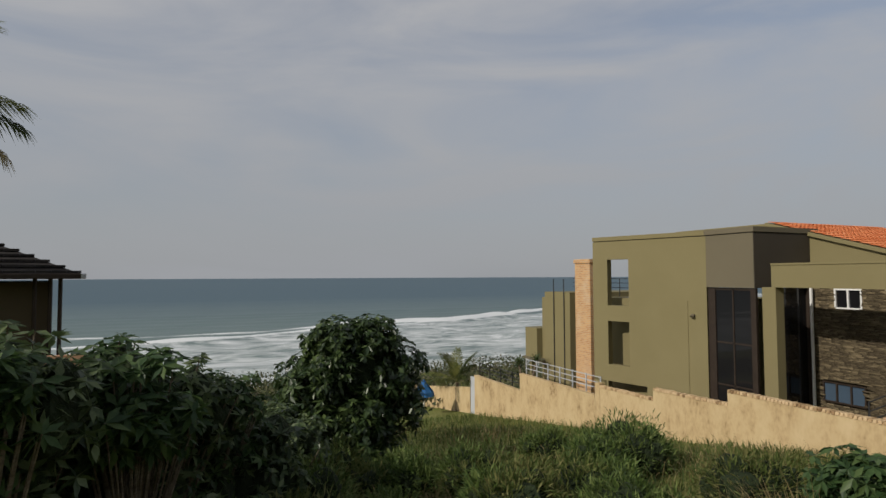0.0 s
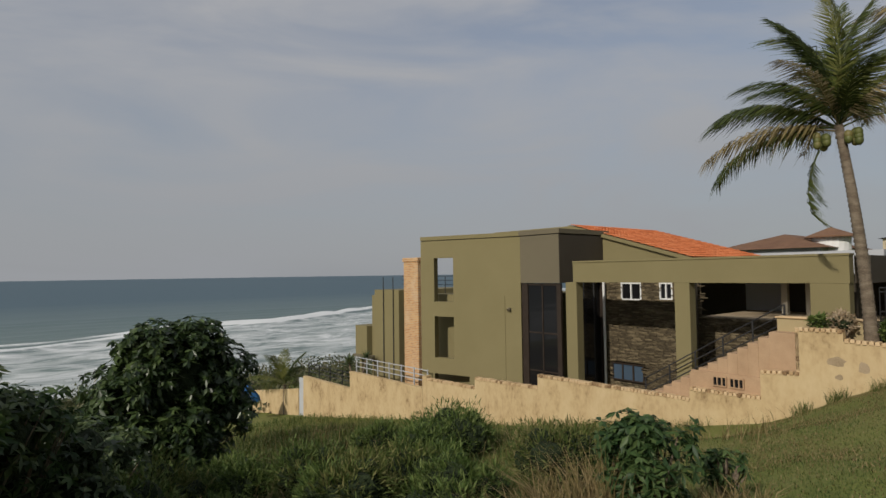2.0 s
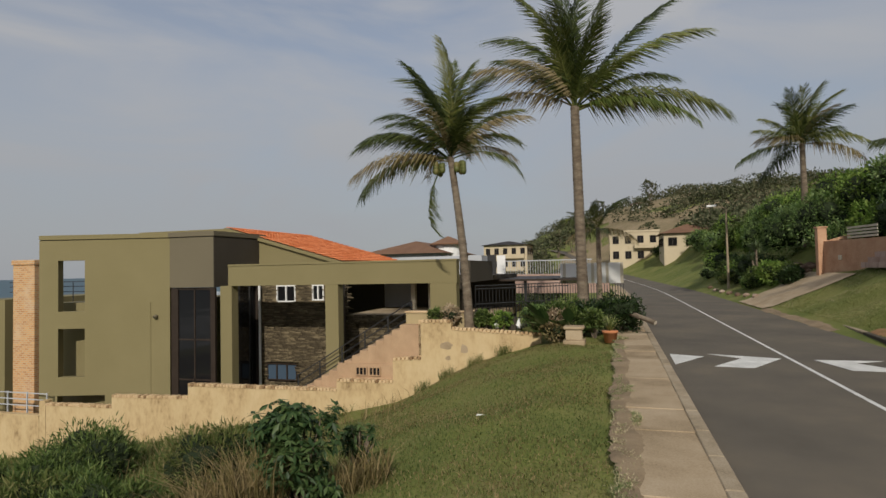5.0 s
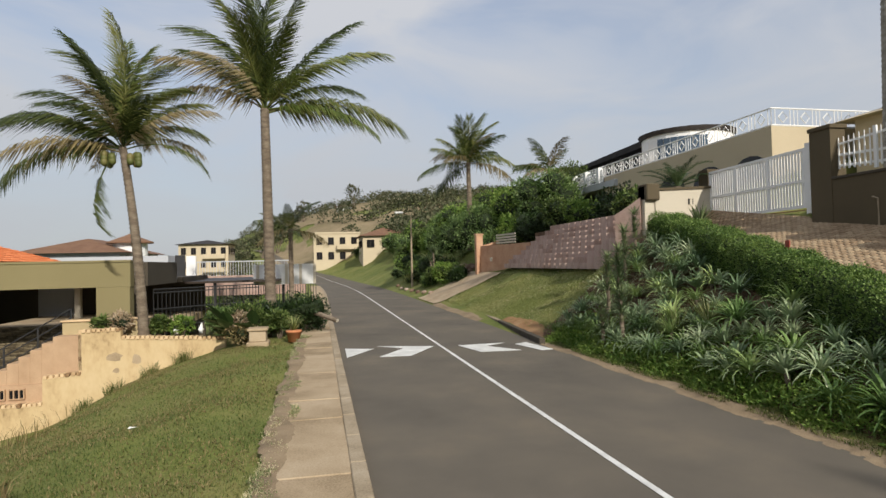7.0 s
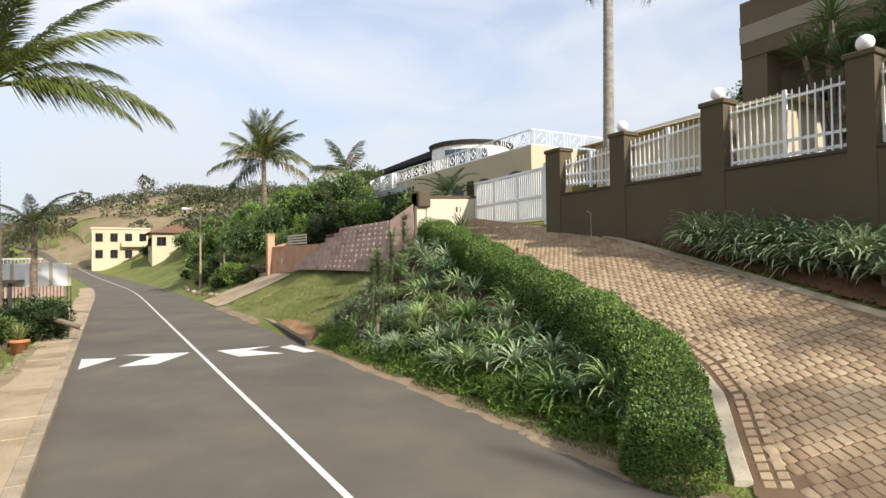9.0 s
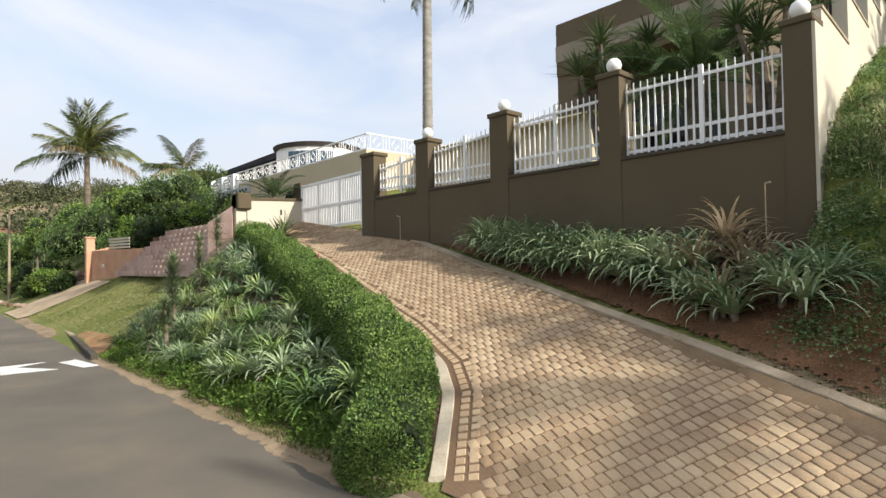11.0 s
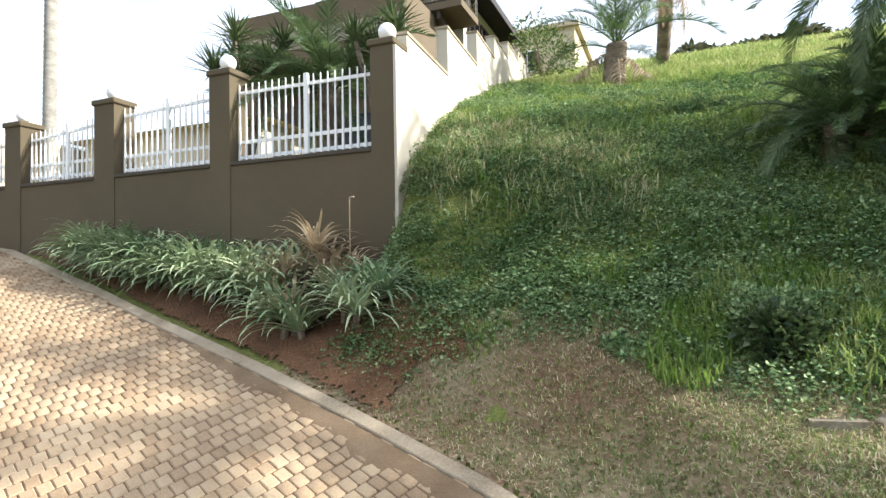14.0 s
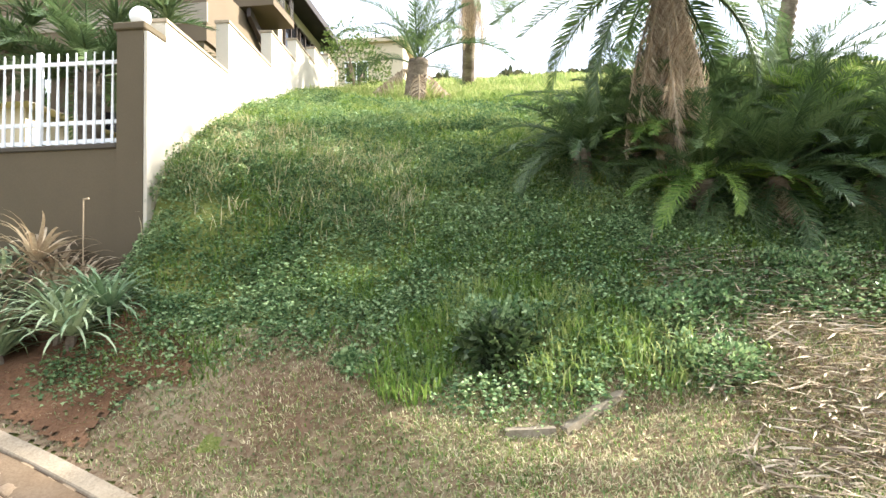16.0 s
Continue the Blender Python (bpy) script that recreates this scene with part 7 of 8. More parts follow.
def tree_aloe(x, y, h, seed, s=0.9, n=1):
    rng = random.Random(seed)
    z = float(height(x, y))
    th = thing("tree_aloe", (x, y, z), "tall tree aloe with layered spiky leaves", "aloe", "tree aloes")
    bm = bmesh.new()
    tube(bm, [(0, 0, -0.1), (0.04, 0.02, h)], [0.05, 0.035], 7)
    part("stem", bm, "bark", th)
    k = max(2, int(h / 0.22))
    for i in range(k):
        ob = new("leaf_whorl", AGAVE[i % 2])
        ob.parent = th
        q = s * (0.45 + 0.2 * rng.random())
        ob.matrix_basis = Matrix.Translation((0.02, 0.01, h * (0.35 + 0.65 * (i + 1) / k))) @ Matrix.Rotation(rng.uniform(0, 6), 4, "Z") @ Matrix.Diagonal((q, q, q, 1))


for i, (x, y, h) in enumerate(((11.2, -8.3, 1.9), (10.4, -7.9, 1.2), (12.3, -8.6, 1.5), (13.2, -9.6, 1.4), (10.9, -7.7, 0.8), (14.0, -10.4, 1.3))):
    tree_aloe(x, y, h, i)
rng_w = random.Random(8)
wall_spots = []
for i in range(64):
    s = i / 63
    x = 5.6 - 4.6 * s
    wall_spots.append((x + rng_w.uniform(-0.15, 0.15), -12.78 + rng_w.uniform(-0.1, 0.1) + (0.0, 0.35, 0.7)[i % 3] * (0.2 + 0.8 * s)))
rosettes("aloe_plant", ALOES[2:4], wall_spots, "grey-green aloe with arching leaves below the brown wall", "aloe", "aloes below the wall", 4, 0.12, (1.35, 1.8))
rosettes("aloe_plant", ALOES_DRY, [(0.65, -12.5), (0.35, -12.4), (0.95, -12.3), (0.15, -12.6), (0.5, -12.7), (0.35, -11.65)], "dry brown aloe with withered curling leaves", "aloe", "withered aloes", 5, 0.42, (1.3, 1.7))
rosettes("aloe_plant", ALOES[2:4], [(-0.35, -11.7), (-0.6, -11.55), (-0.45, -12.05), (-0.8, -11.85), (-0.2, -11.95), (0.4, -11.55), (0.15, -11.5), (0.75, -11.75)], "large grey-green aloe on bare red soil", "aloe", "aloes below the wall", 6, 0.12, (1.2, 1.5))
rosettes("agave_plant", AGAVE, [(13.6, -12.3), (13.3, -12.0)], "spiky agave beside the driveway gate", "agave", "agaves by the gate", 7, 0.3, (0.9, 1.2))


def cycad_fan(name, label, x, y, z, seed, s=1.0, n=16):
    rng = random.Random(seed)
    th = thing(name, (x, y, z), label, "cycad")
    for i in range(n):
        ob = new("frond", PHX[i % 3])
        ob.parent = th
        q = s * rng.uniform(0.45, 0.6)
        ob.matrix_basis = Matrix.Rotation(radians(360 * i / n + rng.uniform(-8, 8)), 4, "Z") @ Matrix.Rotation(radians(-rng.uniform(15, 70)), 4, "Y") @ Matrix.Diagonal((q, q, q, 1))
    bm = bmesh.new()
    tube(bm, [(0, 0, -0.6), (0, 0, 0.05)], [0.16, 0.14], 8)
    part("stem", bm, "bark", th)


cycad_fan("cycad", "dark green cycad behind the cream gate wall", 15.9, -13.1, 4.5, 3, 1.1, 18)


def dragon_tree(x, y, z, heads, seed, label):
    rng = random.Random(seed)
    th = thing("dragon_tree", (x, y, z), label, "dragon tree")
    for i, (dx, dy, dz) in enumerate(heads):
        bm = bmesh.new()
        tube(bm, [(0, 0, -0.2), (dx * 0.4, dy * 0.4, dz * 0.5), (dx, dy, dz)], [0.09, 0.07, 0.05], 7)
        part("branch", bm, "bark", th)
        for k in range(2):
            ob = new("leaf_head", AGAVE[(i + k) % 2])
            ob.parent = th
            q = rng.uniform(0.85, 1.05)
            ob.matrix_basis = Matrix.Translation((dx, dy, dz - 0.12 * k)) @ Matrix.Rotation(rng.uniform(0, 6), 4, "Z") @ Matrix.Diagonal((q, q, q, 1))


dragon_tree(4.0, -14.9, 3.6, [(0.0, 0.1, 3.3), (0.55, 0.1, 2.75), (-0.7, 0.0, 2.6), (-0.95, -0.2, 3.1), (0.3, -0.3, 3.0), (-0.3, 0.3, 2.3)], 4, "spiky dragon tree behind the white fence")
dragon_tree(18.2, 29.4, -6.0, [(-0.3, 0.3, 2.9), (0.4, -0.5, 3.1), (0.1, 0.9, 2.6)], 5, "pair-headed dragon tree by the sea wall")
dragon_tree(38.5, -9.2, 0.8, [(0, 0, 2.2), (0.3, 0.2, 1.6)], 6, "pale spiky yucca beside the road")
dragon_tree(0.7, -15.0, 3.6, [(0.2, 0, 2.5), (-0.3, 0.2, 2.9), (0.5, 0.3, 2.8)], 7, "reddish spiky plant behind the white fence")


# ---- hedge along the driveway ----
def build_hedge():
    th = thing("hedge", (7, -9.7, 1.0), "clipped dense green hedge beside the brick driveway", "hedge")
    o = np.array([7, -9.7, 1.0])
    left = [Vector(p) for p in DRIVE_L]
    rows = []
    for p, d in resample(left, 0.25):
        side = Vector((-d.y, d.x))          # away from the driveway
        a, b = p + side * 0.24, p + side * 1.13
        za = float(drive_plane(p.x, p.y)) + 0.26
        rows.append((a, b, za))
    rows = rows[1:]
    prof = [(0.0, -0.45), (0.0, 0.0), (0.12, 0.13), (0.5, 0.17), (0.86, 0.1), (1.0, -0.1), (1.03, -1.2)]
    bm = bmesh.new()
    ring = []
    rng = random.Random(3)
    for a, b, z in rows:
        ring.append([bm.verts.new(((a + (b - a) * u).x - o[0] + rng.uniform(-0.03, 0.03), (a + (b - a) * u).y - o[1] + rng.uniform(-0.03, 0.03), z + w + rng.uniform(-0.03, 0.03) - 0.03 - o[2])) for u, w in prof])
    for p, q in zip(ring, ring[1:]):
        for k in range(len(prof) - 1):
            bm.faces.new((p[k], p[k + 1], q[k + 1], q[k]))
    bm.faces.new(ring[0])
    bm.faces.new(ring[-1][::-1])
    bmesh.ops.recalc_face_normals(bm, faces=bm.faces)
    # dark shell under the leaves paints the hedge's inner shade
    part("inner_shade", bm, "shade_core", th)
    r = np.random.RandomState(6)
    n = 105000
    i = r.randint(0, len(rows) - 1, n)
    s = r.uniform(0, 1, n)
    A = np.array([(a.x, a.y, z) for a, b, z in rows])
    B = np.array([(b.x, b.y, z) for a, b, z in rows])
    pa, pb = A[i] + (A[i + 1] - A[i]) * s[:, None], B[i] + (B[i + 1] - B[i]) * s[:, None]
    t = r.uniform(0, 1, n) * 2.95
    # walk round the profile
    P = np.array(prof)
    seg = np.hypot(*np.diff(P, axis=0).T)
    cum = np.concatenate([[0], np.cumsum(seg)])
    t = t / 2.95 * cum[-1]
    u, w = np.interp(t, cum, P[:, 0]), np.interp(t, cum, P[:, 1])
    pts = pa + (pb - pa) * u[:, None]
    lump = 0.05 * np.sin(pts[:, 0] * 5 + pts[:, 1] * 3) + 0.03 * np.sin(pts[:, 0] * 11)
    pts[:, 2] += w + lump + r.normal(0, 0.025, n)
    nrm = unit(pb - pa) * ((u - 0.5) * 2)[:, None] * 0.9 + np.array([0, 0, 0.7])
    pts += unit(nrm) * r.uniform(-0.03, 0.05, n)[:, None]
    # the round end towards the road
    ne = 5000
    a0, b0, z0 = rows[0]
    d = unit(r.normal(0, 1, (ne, 3)) + np.array([-0.5, 1.0, 0.3]))
    c = np.array([(a0.x + b0.x) / 2, (a0.y + b0.y) / 2, z0 - 0.25])
    end = c + d * np.array([0.5, 0.38, 0.42])
    pts = np.concatenate([pts, end]) - o
    nrm = np.concatenate([nrm, d])
    dirs = nrm + r.normal(0, 0.7, nrm.shape)
    ob = new("foliage", leaf_mesh("foliage", pts, dirs, 0.043, 0.027, "hedge_leaf", r))
    ob.parent = th


build_hedge()


# ---- soil of the beds ----
def patch(name, x0, x1, y0, y1, inside, mat, lift, label, step=0.045):
    xs, ys = np.arange(x0, x1, step), np.arange(y0, y1, step)
    gx, gy = np.meshgrid(xs, ys)
    gz = height(gx, gy) + lift
    v = np.stack([gx, gy, gz], -1).reshape(-1, 3)
    i = np.arange(len(ys) - 1)[:, None] * len(xs) + np.arange(len(xs) - 1)[None, :]
    f = np.stack([i, i + 1, i + 1 + len(xs), i + len(xs)], -1).reshape(-1, 4)
    c = v[f].mean(1)
    jit = np.random.RandomState(5).normal(0, 0.05, (2, len(c)))
    f = f[inside(c[:, 0] + jit[0], c[:, 1] + jit[1]) & inside(c[:, 0], c[:, 1])]
    return tagged(new(name, raw_mesh(name, v, f, mat, True)), label, "soil", kind="structure")


def drive_right(x):
    return along(DRIVE_R + [(11.0, -13.3), (15.0, -13.6)], x)


patch("flower_bed", -4.0, 8.5, -13.2, -9.3, lambda x, y: (y < drive_right(x) - 0.24) & (y > -13.1) & (x > -2.75 + 1.1 * blotch(x, y, 1.9) + 0.5 * blotch(x, y, 5.0, 2)) & (y > -10.75 - 0.75 * (x + 2.5) - 0.35 * blotch(x, y, 2, 1)), "red_soil", 0.065, "bare red-brown soil of the aloe bed")
patch("dry_lawn_soil", -14.0, 0.0, -12.2, -7.2, lambda x, y: (y > -11.3 - 0.8 * blotch(x, y, 1.3)) & (y < -7.25) & ((x < -5.6) | (y < drive_right(x) - 0.15)), "straw_ground", 0.03, "sun-dried thin lawn over sandy soil")
patch("flower_bed", 1.9, 15.0, -12.0, -7.4, lambda x, y: (y > drive_left(x) + 0.15) & (y < -7.5), "soil", 0.012, "dark soil under the roadside plants")


# ---- grass, weeds and ground cover ----
def domes(r, c, n, wide, high):
    """Leaf places and directions on many low domes: clumps of a creeper."""
    k = r.randint(0, len(c), n)
    rad, hi = r.uniform(*wide, len(c))[k], r.uniform(*high, len(c))[k]
    q, a = np.sqrt(r.uniform(0, 1, n)), r.uniform(0, math.tau, n)
    x, y = c[k, 0] + np.cos(a) * q * rad, c[k, 1] + np.sin(a) * q * rad
    z = height(x, y) + hi * (1 - q ** 2) + r.normal(0, 0.012, n)
    d = np.stack([np.cos(a) * (0.3 + q) + r.normal(0, 0.5, n), np.sin(a) * (0.3 + q) + r.normal(0, 0.5, n), 0.15 - 0.5 * q + r.normal(0, 0.2, n)], -1)
    return np.stack([x, y, z], -1), d


def tufts(r, c, n, wide):
    """Places of blades gathered in tufts."""
    k = r.randint(0, len(c), n)
    q, a = wide * r.uniform(0, 1, n) ** 0.8, r.uniform(0, math.tau, n)
    x, y = c[k, 0] + np.cos(a) * q, c[k, 1] + np.sin(a) * q
    return np.stack([x, y, height(x, y) - 0.01], -1)


def fields():
    r = np.random.RandomState(77)
    # mown verge beside the road
    p = scatter(r, 90000, 1.0, 17.3, -0.95, 6.5, lambda x, y: (y > -0.75 + 0.35 * blotch(x, y, 2.2)) & (r.uniform(0, 1, x.shape) < 1.15 - 0.05 * np.hypot(x, y)))
    stuff("lawn_grass", blade_mesh("lawn_grass", p, 0.055, 0.009, 0.9, "grass_blade", r), "short green and straw-coloured lawn grass")
    p = scatter(r, 60000, 1.0, 17.3, -0.8, 6.0, lambda x, y: r.uniform(0, 1, x.shape) < ramp(blotch(x, y, 1.1, 3) + 0.4 * blotch(x, y, 3.5, 1), 0.45, 1.0) + 0.12)
    stuff("dry_grass", blade_mesh("dry_grass", p, 0.058, 0.009, 1.3, "dry_grass", r), "dry straw blades in the lawn")
    p = scatter(r, 9000, -4, 17.0, -1.02, -0.7, lambda x, y: blotch(x, y, 2.6, 3) > 0.42, -0.03)
    stuff("edge_grass", blade_mesh("edge_grass", p, 0.05, 0.008, 1.2, "straw_grass", r), "ragged dry grass creeping over the path edge")
    p = scatter(r, 9000, 1.8, 14, -7.6, -7.2, lambda x, y: blotch(x, y, 2.6, 1) > 0.4, -0.01)
    stuff("edge_grass", blade_mesh("edge_grass", p, 0.06, 0.009, 1.2, "grass_blade", r), "thin grass at the road edge")
    # lawn bank past the aloes
    p = scatter(r, 52000, 13.5, 29, -11.0, -7.7)
    stuff("lawn_grass", blade_mesh("lawn_grass", p, 0.05, 0.014, 1.3, "sun_lawn", r), "short lawn grass on the bank")
    p = scatter(r, 16000, 13.5, 29, -11.0, -7.8, lambda x, y: blotch(x, y, 0.9, 2) > 0.35)
    stuff("dry_grass", blade_mesh("dry_grass", p, 0.05, 0.014, 1.3, "straw_grass", r), "straw-coloured blades on the lawn bank")
    c = scatter(r, 700, -4, 17.0, -1.15, -0.72, lambda x, y: y > -0.74 - 0.4 * blotch(x, y, 2.1, 1) ** 2, -0.06)
    p = tufts(r, c, 16000, 0.09)
    p[:, 2] = np.maximum(p[:, 2], 0.075)
    stuff("edge_grass", blade_mesh("edge_grass", p, 0.05, 0.008, 1.3, "straw_grass", r), "tufts of dry grass lying over the path edge")
    # vacant plot: tall weeds
    keep = lambda x, y: (blotch(x, y, 0.8, 2.0) > 0.3) & (y > 3.4 + 0.55 * np.clip(x - 5.5, 0, 8))
    p = scatter(r, 26000, -4, 17.2, 3.4, 13, keep)
    stuff("tall_weeds", blade_mesh("tall_weeds", p, 0.34, 0.016, 1.0, "grass_blade", r), "tall green weeds on the vacant plot", "weeds")
    p = scatter(r, 22000, -4, 17.2, 9, 34)
    stuff("tall_weeds", blade_mesh("tall_weeds", p, 0.38, 0.03, 1.0, "grass_blade", r), "rough grass on the vacant plot", "weeds")
    p = scatter(r, 7000, 1.5, 17, 4.0, 20, lambda x, y: blotch(x, y, 0.7, 5.0) > 0.62)
    stuff("dry_grass", blade_mesh("dry_grass", p, 0.5, 0.014, 1.0, "dry_grass", r), "dry brown grass among the weeds")
    # ground cover on the slope
    def slope(x, y):
        k = blotch(x, y, 0.9, 1.0)
        return (x < side_wall_x(np.minimum(y, -13.0)) - 0.03) & (y < -10.65 - 0.75 * k + 0.2 * np.clip(-x - 5, 0, 3)) & ~((x < -7.0) & (y > -11.7))
    c = scatter(r, 9000, -13, 1.0, -19, -10.4, lambda x, y: slope(x, y) & (r.uniform(0, 1, x.shape) < 0.45 + 0.8 * blotch(x, y, 1.9, 4) - 0.15 * ramp(-y, 14.2, 17.5)), 0.0)
    p, d = domes(r, c, 400000, (0.10, 0.36), (0.05, 0.22))
    stuff("ground_cover", leaf_mesh("ground_cover", p, d, 0.045, 0.04, "cover_leaf", r), "dense leafy green creeper on the bank", "creeper")
    c = scatter(r, 2600, -13, 1.0, -20, -10.7, lambda x, y: slope(x, y) & (blotch(x, y, 1.9, 4) < 0.62))
    stuff("bank_grass", blade_mesh("bank_grass", tufts(r, c, 52000, 0.22), 0.17, 0.012, 1.2, "bright_leaf", r), "fresh green grass on the bank")
    c = scatter(r, 2400, -9, 1.0, -24, -13.0, lambda x, y: slope(x, y) & (r.uniform(0, 1, x.shape) < ramp(-y + 0.9 * (blotch(x, y, 1.1, 2) - 0.5), 13.2, 15.2)))
    stuff("bank_grass", blade_mesh("bank_grass", tufts(r, c, 38000, 0.24), 0.19, 0.013, 1.3, "hill_grass", r), "sunlit yellow-green grass on the upper bank")
    p = tufts(r, scatter(r, 300, -3.8, 0.0, -15.2, -13.0, slope), 3800, 0.3)
    stuff("bank_grass", blade_mesh("bank_grass", p, 0.26, 0.012, 1.1, "straw_grass", r), "withered grass on the shoulder of the bank")
    p = scatter(r, 50000, -16, 4.5, -46, -19, lambda x, y: x < side_wall_x(y) + np.where(y < -24.3, 3.0, -0.05))
    stuff("bank_grass", blade_mesh("bank_grass", p, 0.22, 0.035, 1.0, "hill_grass", r), "yellow-green hillside grass")
    # dry mown grass by the road below the bank
    p = scatter(r, 190000, -12, 0.0, -12.0, -7.25, lambda x, y: (y > -11.1 - 0.9 * blotch(x, y, 1.3)) & (y < -7.3) & ((x < -5.5) | (y < drive_right(x) - 0.2)) & (r.uniform(0, 1, x.shape) < 1.1 - 0.75 * ramp(x + 1.4 * (blotch(x, y, 1.7, 2) - 0.5) + 0.6 * (blotch(x, y, 5.5, 1) - 0.5), -4.0, -0.9)))
    stuff("dry_lawn", blade_mesh("dry_lawn", p + np.array([0, 0, 0.03]), 0.055, 0.009, 1.5, "straw_grass", r), "sun-dried short grass by the road")
    p = scatter(r, 30000, -12, -1.5, -11.6, -7.3, lambda x, y: (y > -11.6) & (blotch(x, y, 2.2, 6) > 0.48) & ((x < -5.5) | (y < drive_right(x) - 0.4)))
    d = np.stack([r.normal(0, 1, len(p)), r.normal(0, 1, len(p)), r.normal(0.3, 0.3, len(p))], -1)
    stuff("lawn_weeds", leaf_mesh("lawn_weeds", p, d, 0.05, 0.03, "cover_leaf", r), "small green weeds in the dry lawn", "weeds")
    g = np.random.default_rng(77)
    p = scatter(g, 45000, -12, -1.2, -11.6, -7.3, lambda x, y: (y > -11.5) & (g.uniform(0, 1, x.shape) < 1.5 * blotch(x, y, 1.5, 8) - 0.25 + 0.4 * (blotch(x, y, 6.0, 3) - 0.5)) & ((x < -5.5) | (y < drive_right(x) - 0.3)))
    stuff("lawn_grass", blade_mesh("lawn_grass", p + np.array([0, 0, 0.03]), 0.06, 0.009, 1.4, "bright_leaf", g), "short green grass among the dry lawn")
    # low green growth at the foot of the bed
    p = scatter(r, 60000, 1.9, 13.6, -9.5, -7.3, lambda x, y: (y > drive_left(x) + 0.9) & (y < -7.3 - 0.22 * blotch(x, y, 3)) & (r.uniform(0, 1, x.shape) < 1.3 - 0.9 * (-7.3 - y)))
    p[:, 2] += r.uniform(0, 0.24, len(p)) * ramp(-p[:, 1], 7.3, 7.7)
    d = np.stack([r.normal(0, 1, len(p)), r.normal(0.4, 1, len(p)), r.normal(0.7, 0.5, len(p))], -1)
    stuff("bed_weeds", leaf_mesh("bed_weeds", p, d, 0.085, 0.04, "bright_leaf", r), "bright green weeds at the foot of the bed", "weeds")
    # fallen fronds and straw
    p = scatter(r, 11000, -11.5, -6.4, -12.7, -9.9, lambda x, y: blotch(x, y, 1.2, 3) + 0.3 * blotch(x, y, 4.0) > 0.4, -0.05)
    d = np.stack([r.normal(0, 1, len(p)), r.normal(0, 1, len(p)), r.normal(0, 0.12, len(p))], -1)
    stuff("leaf_litter", leaf_mesh("leaf_litter", p, d, 0.26, 0.02, "litter_leaf", r), "dry fallen palm leaflets on the ground", "leaf litter")


fields()


# ---- bushes and trees ----
def blobs_round(c, r, n, seed, flat=0.8):
    rng = random.Random(seed)
    out = [(c, (r * 0.75, r * 0.75, r * flat * 0.8))]
    for i in range(n):
        a, b = rng.uniform(0, math.tau), rng.uniform(-0.6, 1.1)
        out.append(((c[0] + math.cos(a) * math.cos(b) * r * 0.6, c[1] + math.sin(a) * math.cos(b) * r * 0.6, c[2] + math.sin(b) * r * flat * 0.6), tuple(r * rng.uniform(0.35, 0.5) for _ in range(3))))
    return out


def palmate_bush(name, label, blobs, n, size, mat, seed, group="", fingers=8, broad=0.36, core=False, category="bush", stems=40):
    """A bush of fingered leaves, or of leaves in whorls, on long stalks."""
    rng = np.random.RandomState(seed)
    x, y = blobs[0][0][:2]
    base = np.array([x, y, float(height(x, y))])
    th = thing(name, tuple(base), label, category, group)
    # dark cores fill the bush with painted shade
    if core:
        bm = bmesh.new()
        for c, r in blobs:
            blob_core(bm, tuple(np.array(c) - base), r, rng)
        part("inner_shade", bm, "shade_core", th)
    p, d = clump_points(rng, [(tuple(np.array(b[0]) - base), b[1]) for b in blobs], n)
    m = len(p)
    nrm = unit(d + np.array([-0.2, -0.3, 0.9]) + rng.normal(0, 0.3, d.shape))
    a = unit(np.cross(nrm, rng.normal(0, 1, nrm.shape)))
    b = np.cross(nrm, a)
    pts, dirs = [], []
    for k in range(fingers):
        ang = (k - (fingers - 1) / 2) * 5.76 / fingers
        w = a * math.cos(ang) + b * math.sin(ang) - nrm * 0.25
        pts.append(p)
        dirs.append(w)
    pts, dirs = np.concatenate(pts), np.concatenate(dirs)
    ob = new("foliage", leaf_mesh("foliage", pts, dirs, size, size * broad, mat, rng, 0.15))
    ob.parent = th
    bm = bmesh.new()
    for i in range(0, m, max(1, m // stems)):
        q = Vector(p[i])
        tube(bm, [(0.1 * q.x, 0.1 * q.y, 0), (q.x * 0.5, q.y * 0.5, q.z * 0.6), q], [0.02, 0.014, 0.006], 5)
    part("stem", bm, "bark", th)
    return th


palmate_bush("castor_bush", "castor bush with broad fingered green leaves", blobs_round((5.0, 2.65, 0.25), 0.55, 8, 4, 0.9) + [((5.0, 2.65, -0.3), (0.5, 0.5, 0.4))], 420, 0.13, "castor_leaf", 71)
tree_blobs = [((3.18, 12.3, 0.20), (1.25, 1.1, 0.95)), ((2.38, 12.2, -0.20), (0.75, 0.8, 0.7)), ((4.03, 12.2, 0.05), (0.75, 0.8, 0.85)), ((2.83, 12.1, 0.75), (0.65, 0.7, 0.5)), ((3.63, 12.2, 0.80), (0.6, 0.7, 0.5)), ((4.18, 12.1, -0.65), (0.7, 0.7, 0.6)), ((2.08, 12.1, -0.80), (0.65, 0.7, 0.6)), ((3.08, 11.9, -1.00), (1.1, 0.9, 0.8)), ((3.28, 12.0, -2.00), (1.0, 0.9, 0.9))]
palmate_bush("tree", "dense dark green coastal tree with leaves in whorls", tree_blobs, 1900, 0.2, "tree_leaf", 5, fingers=8, broad=0.42, core=True, category="tree")
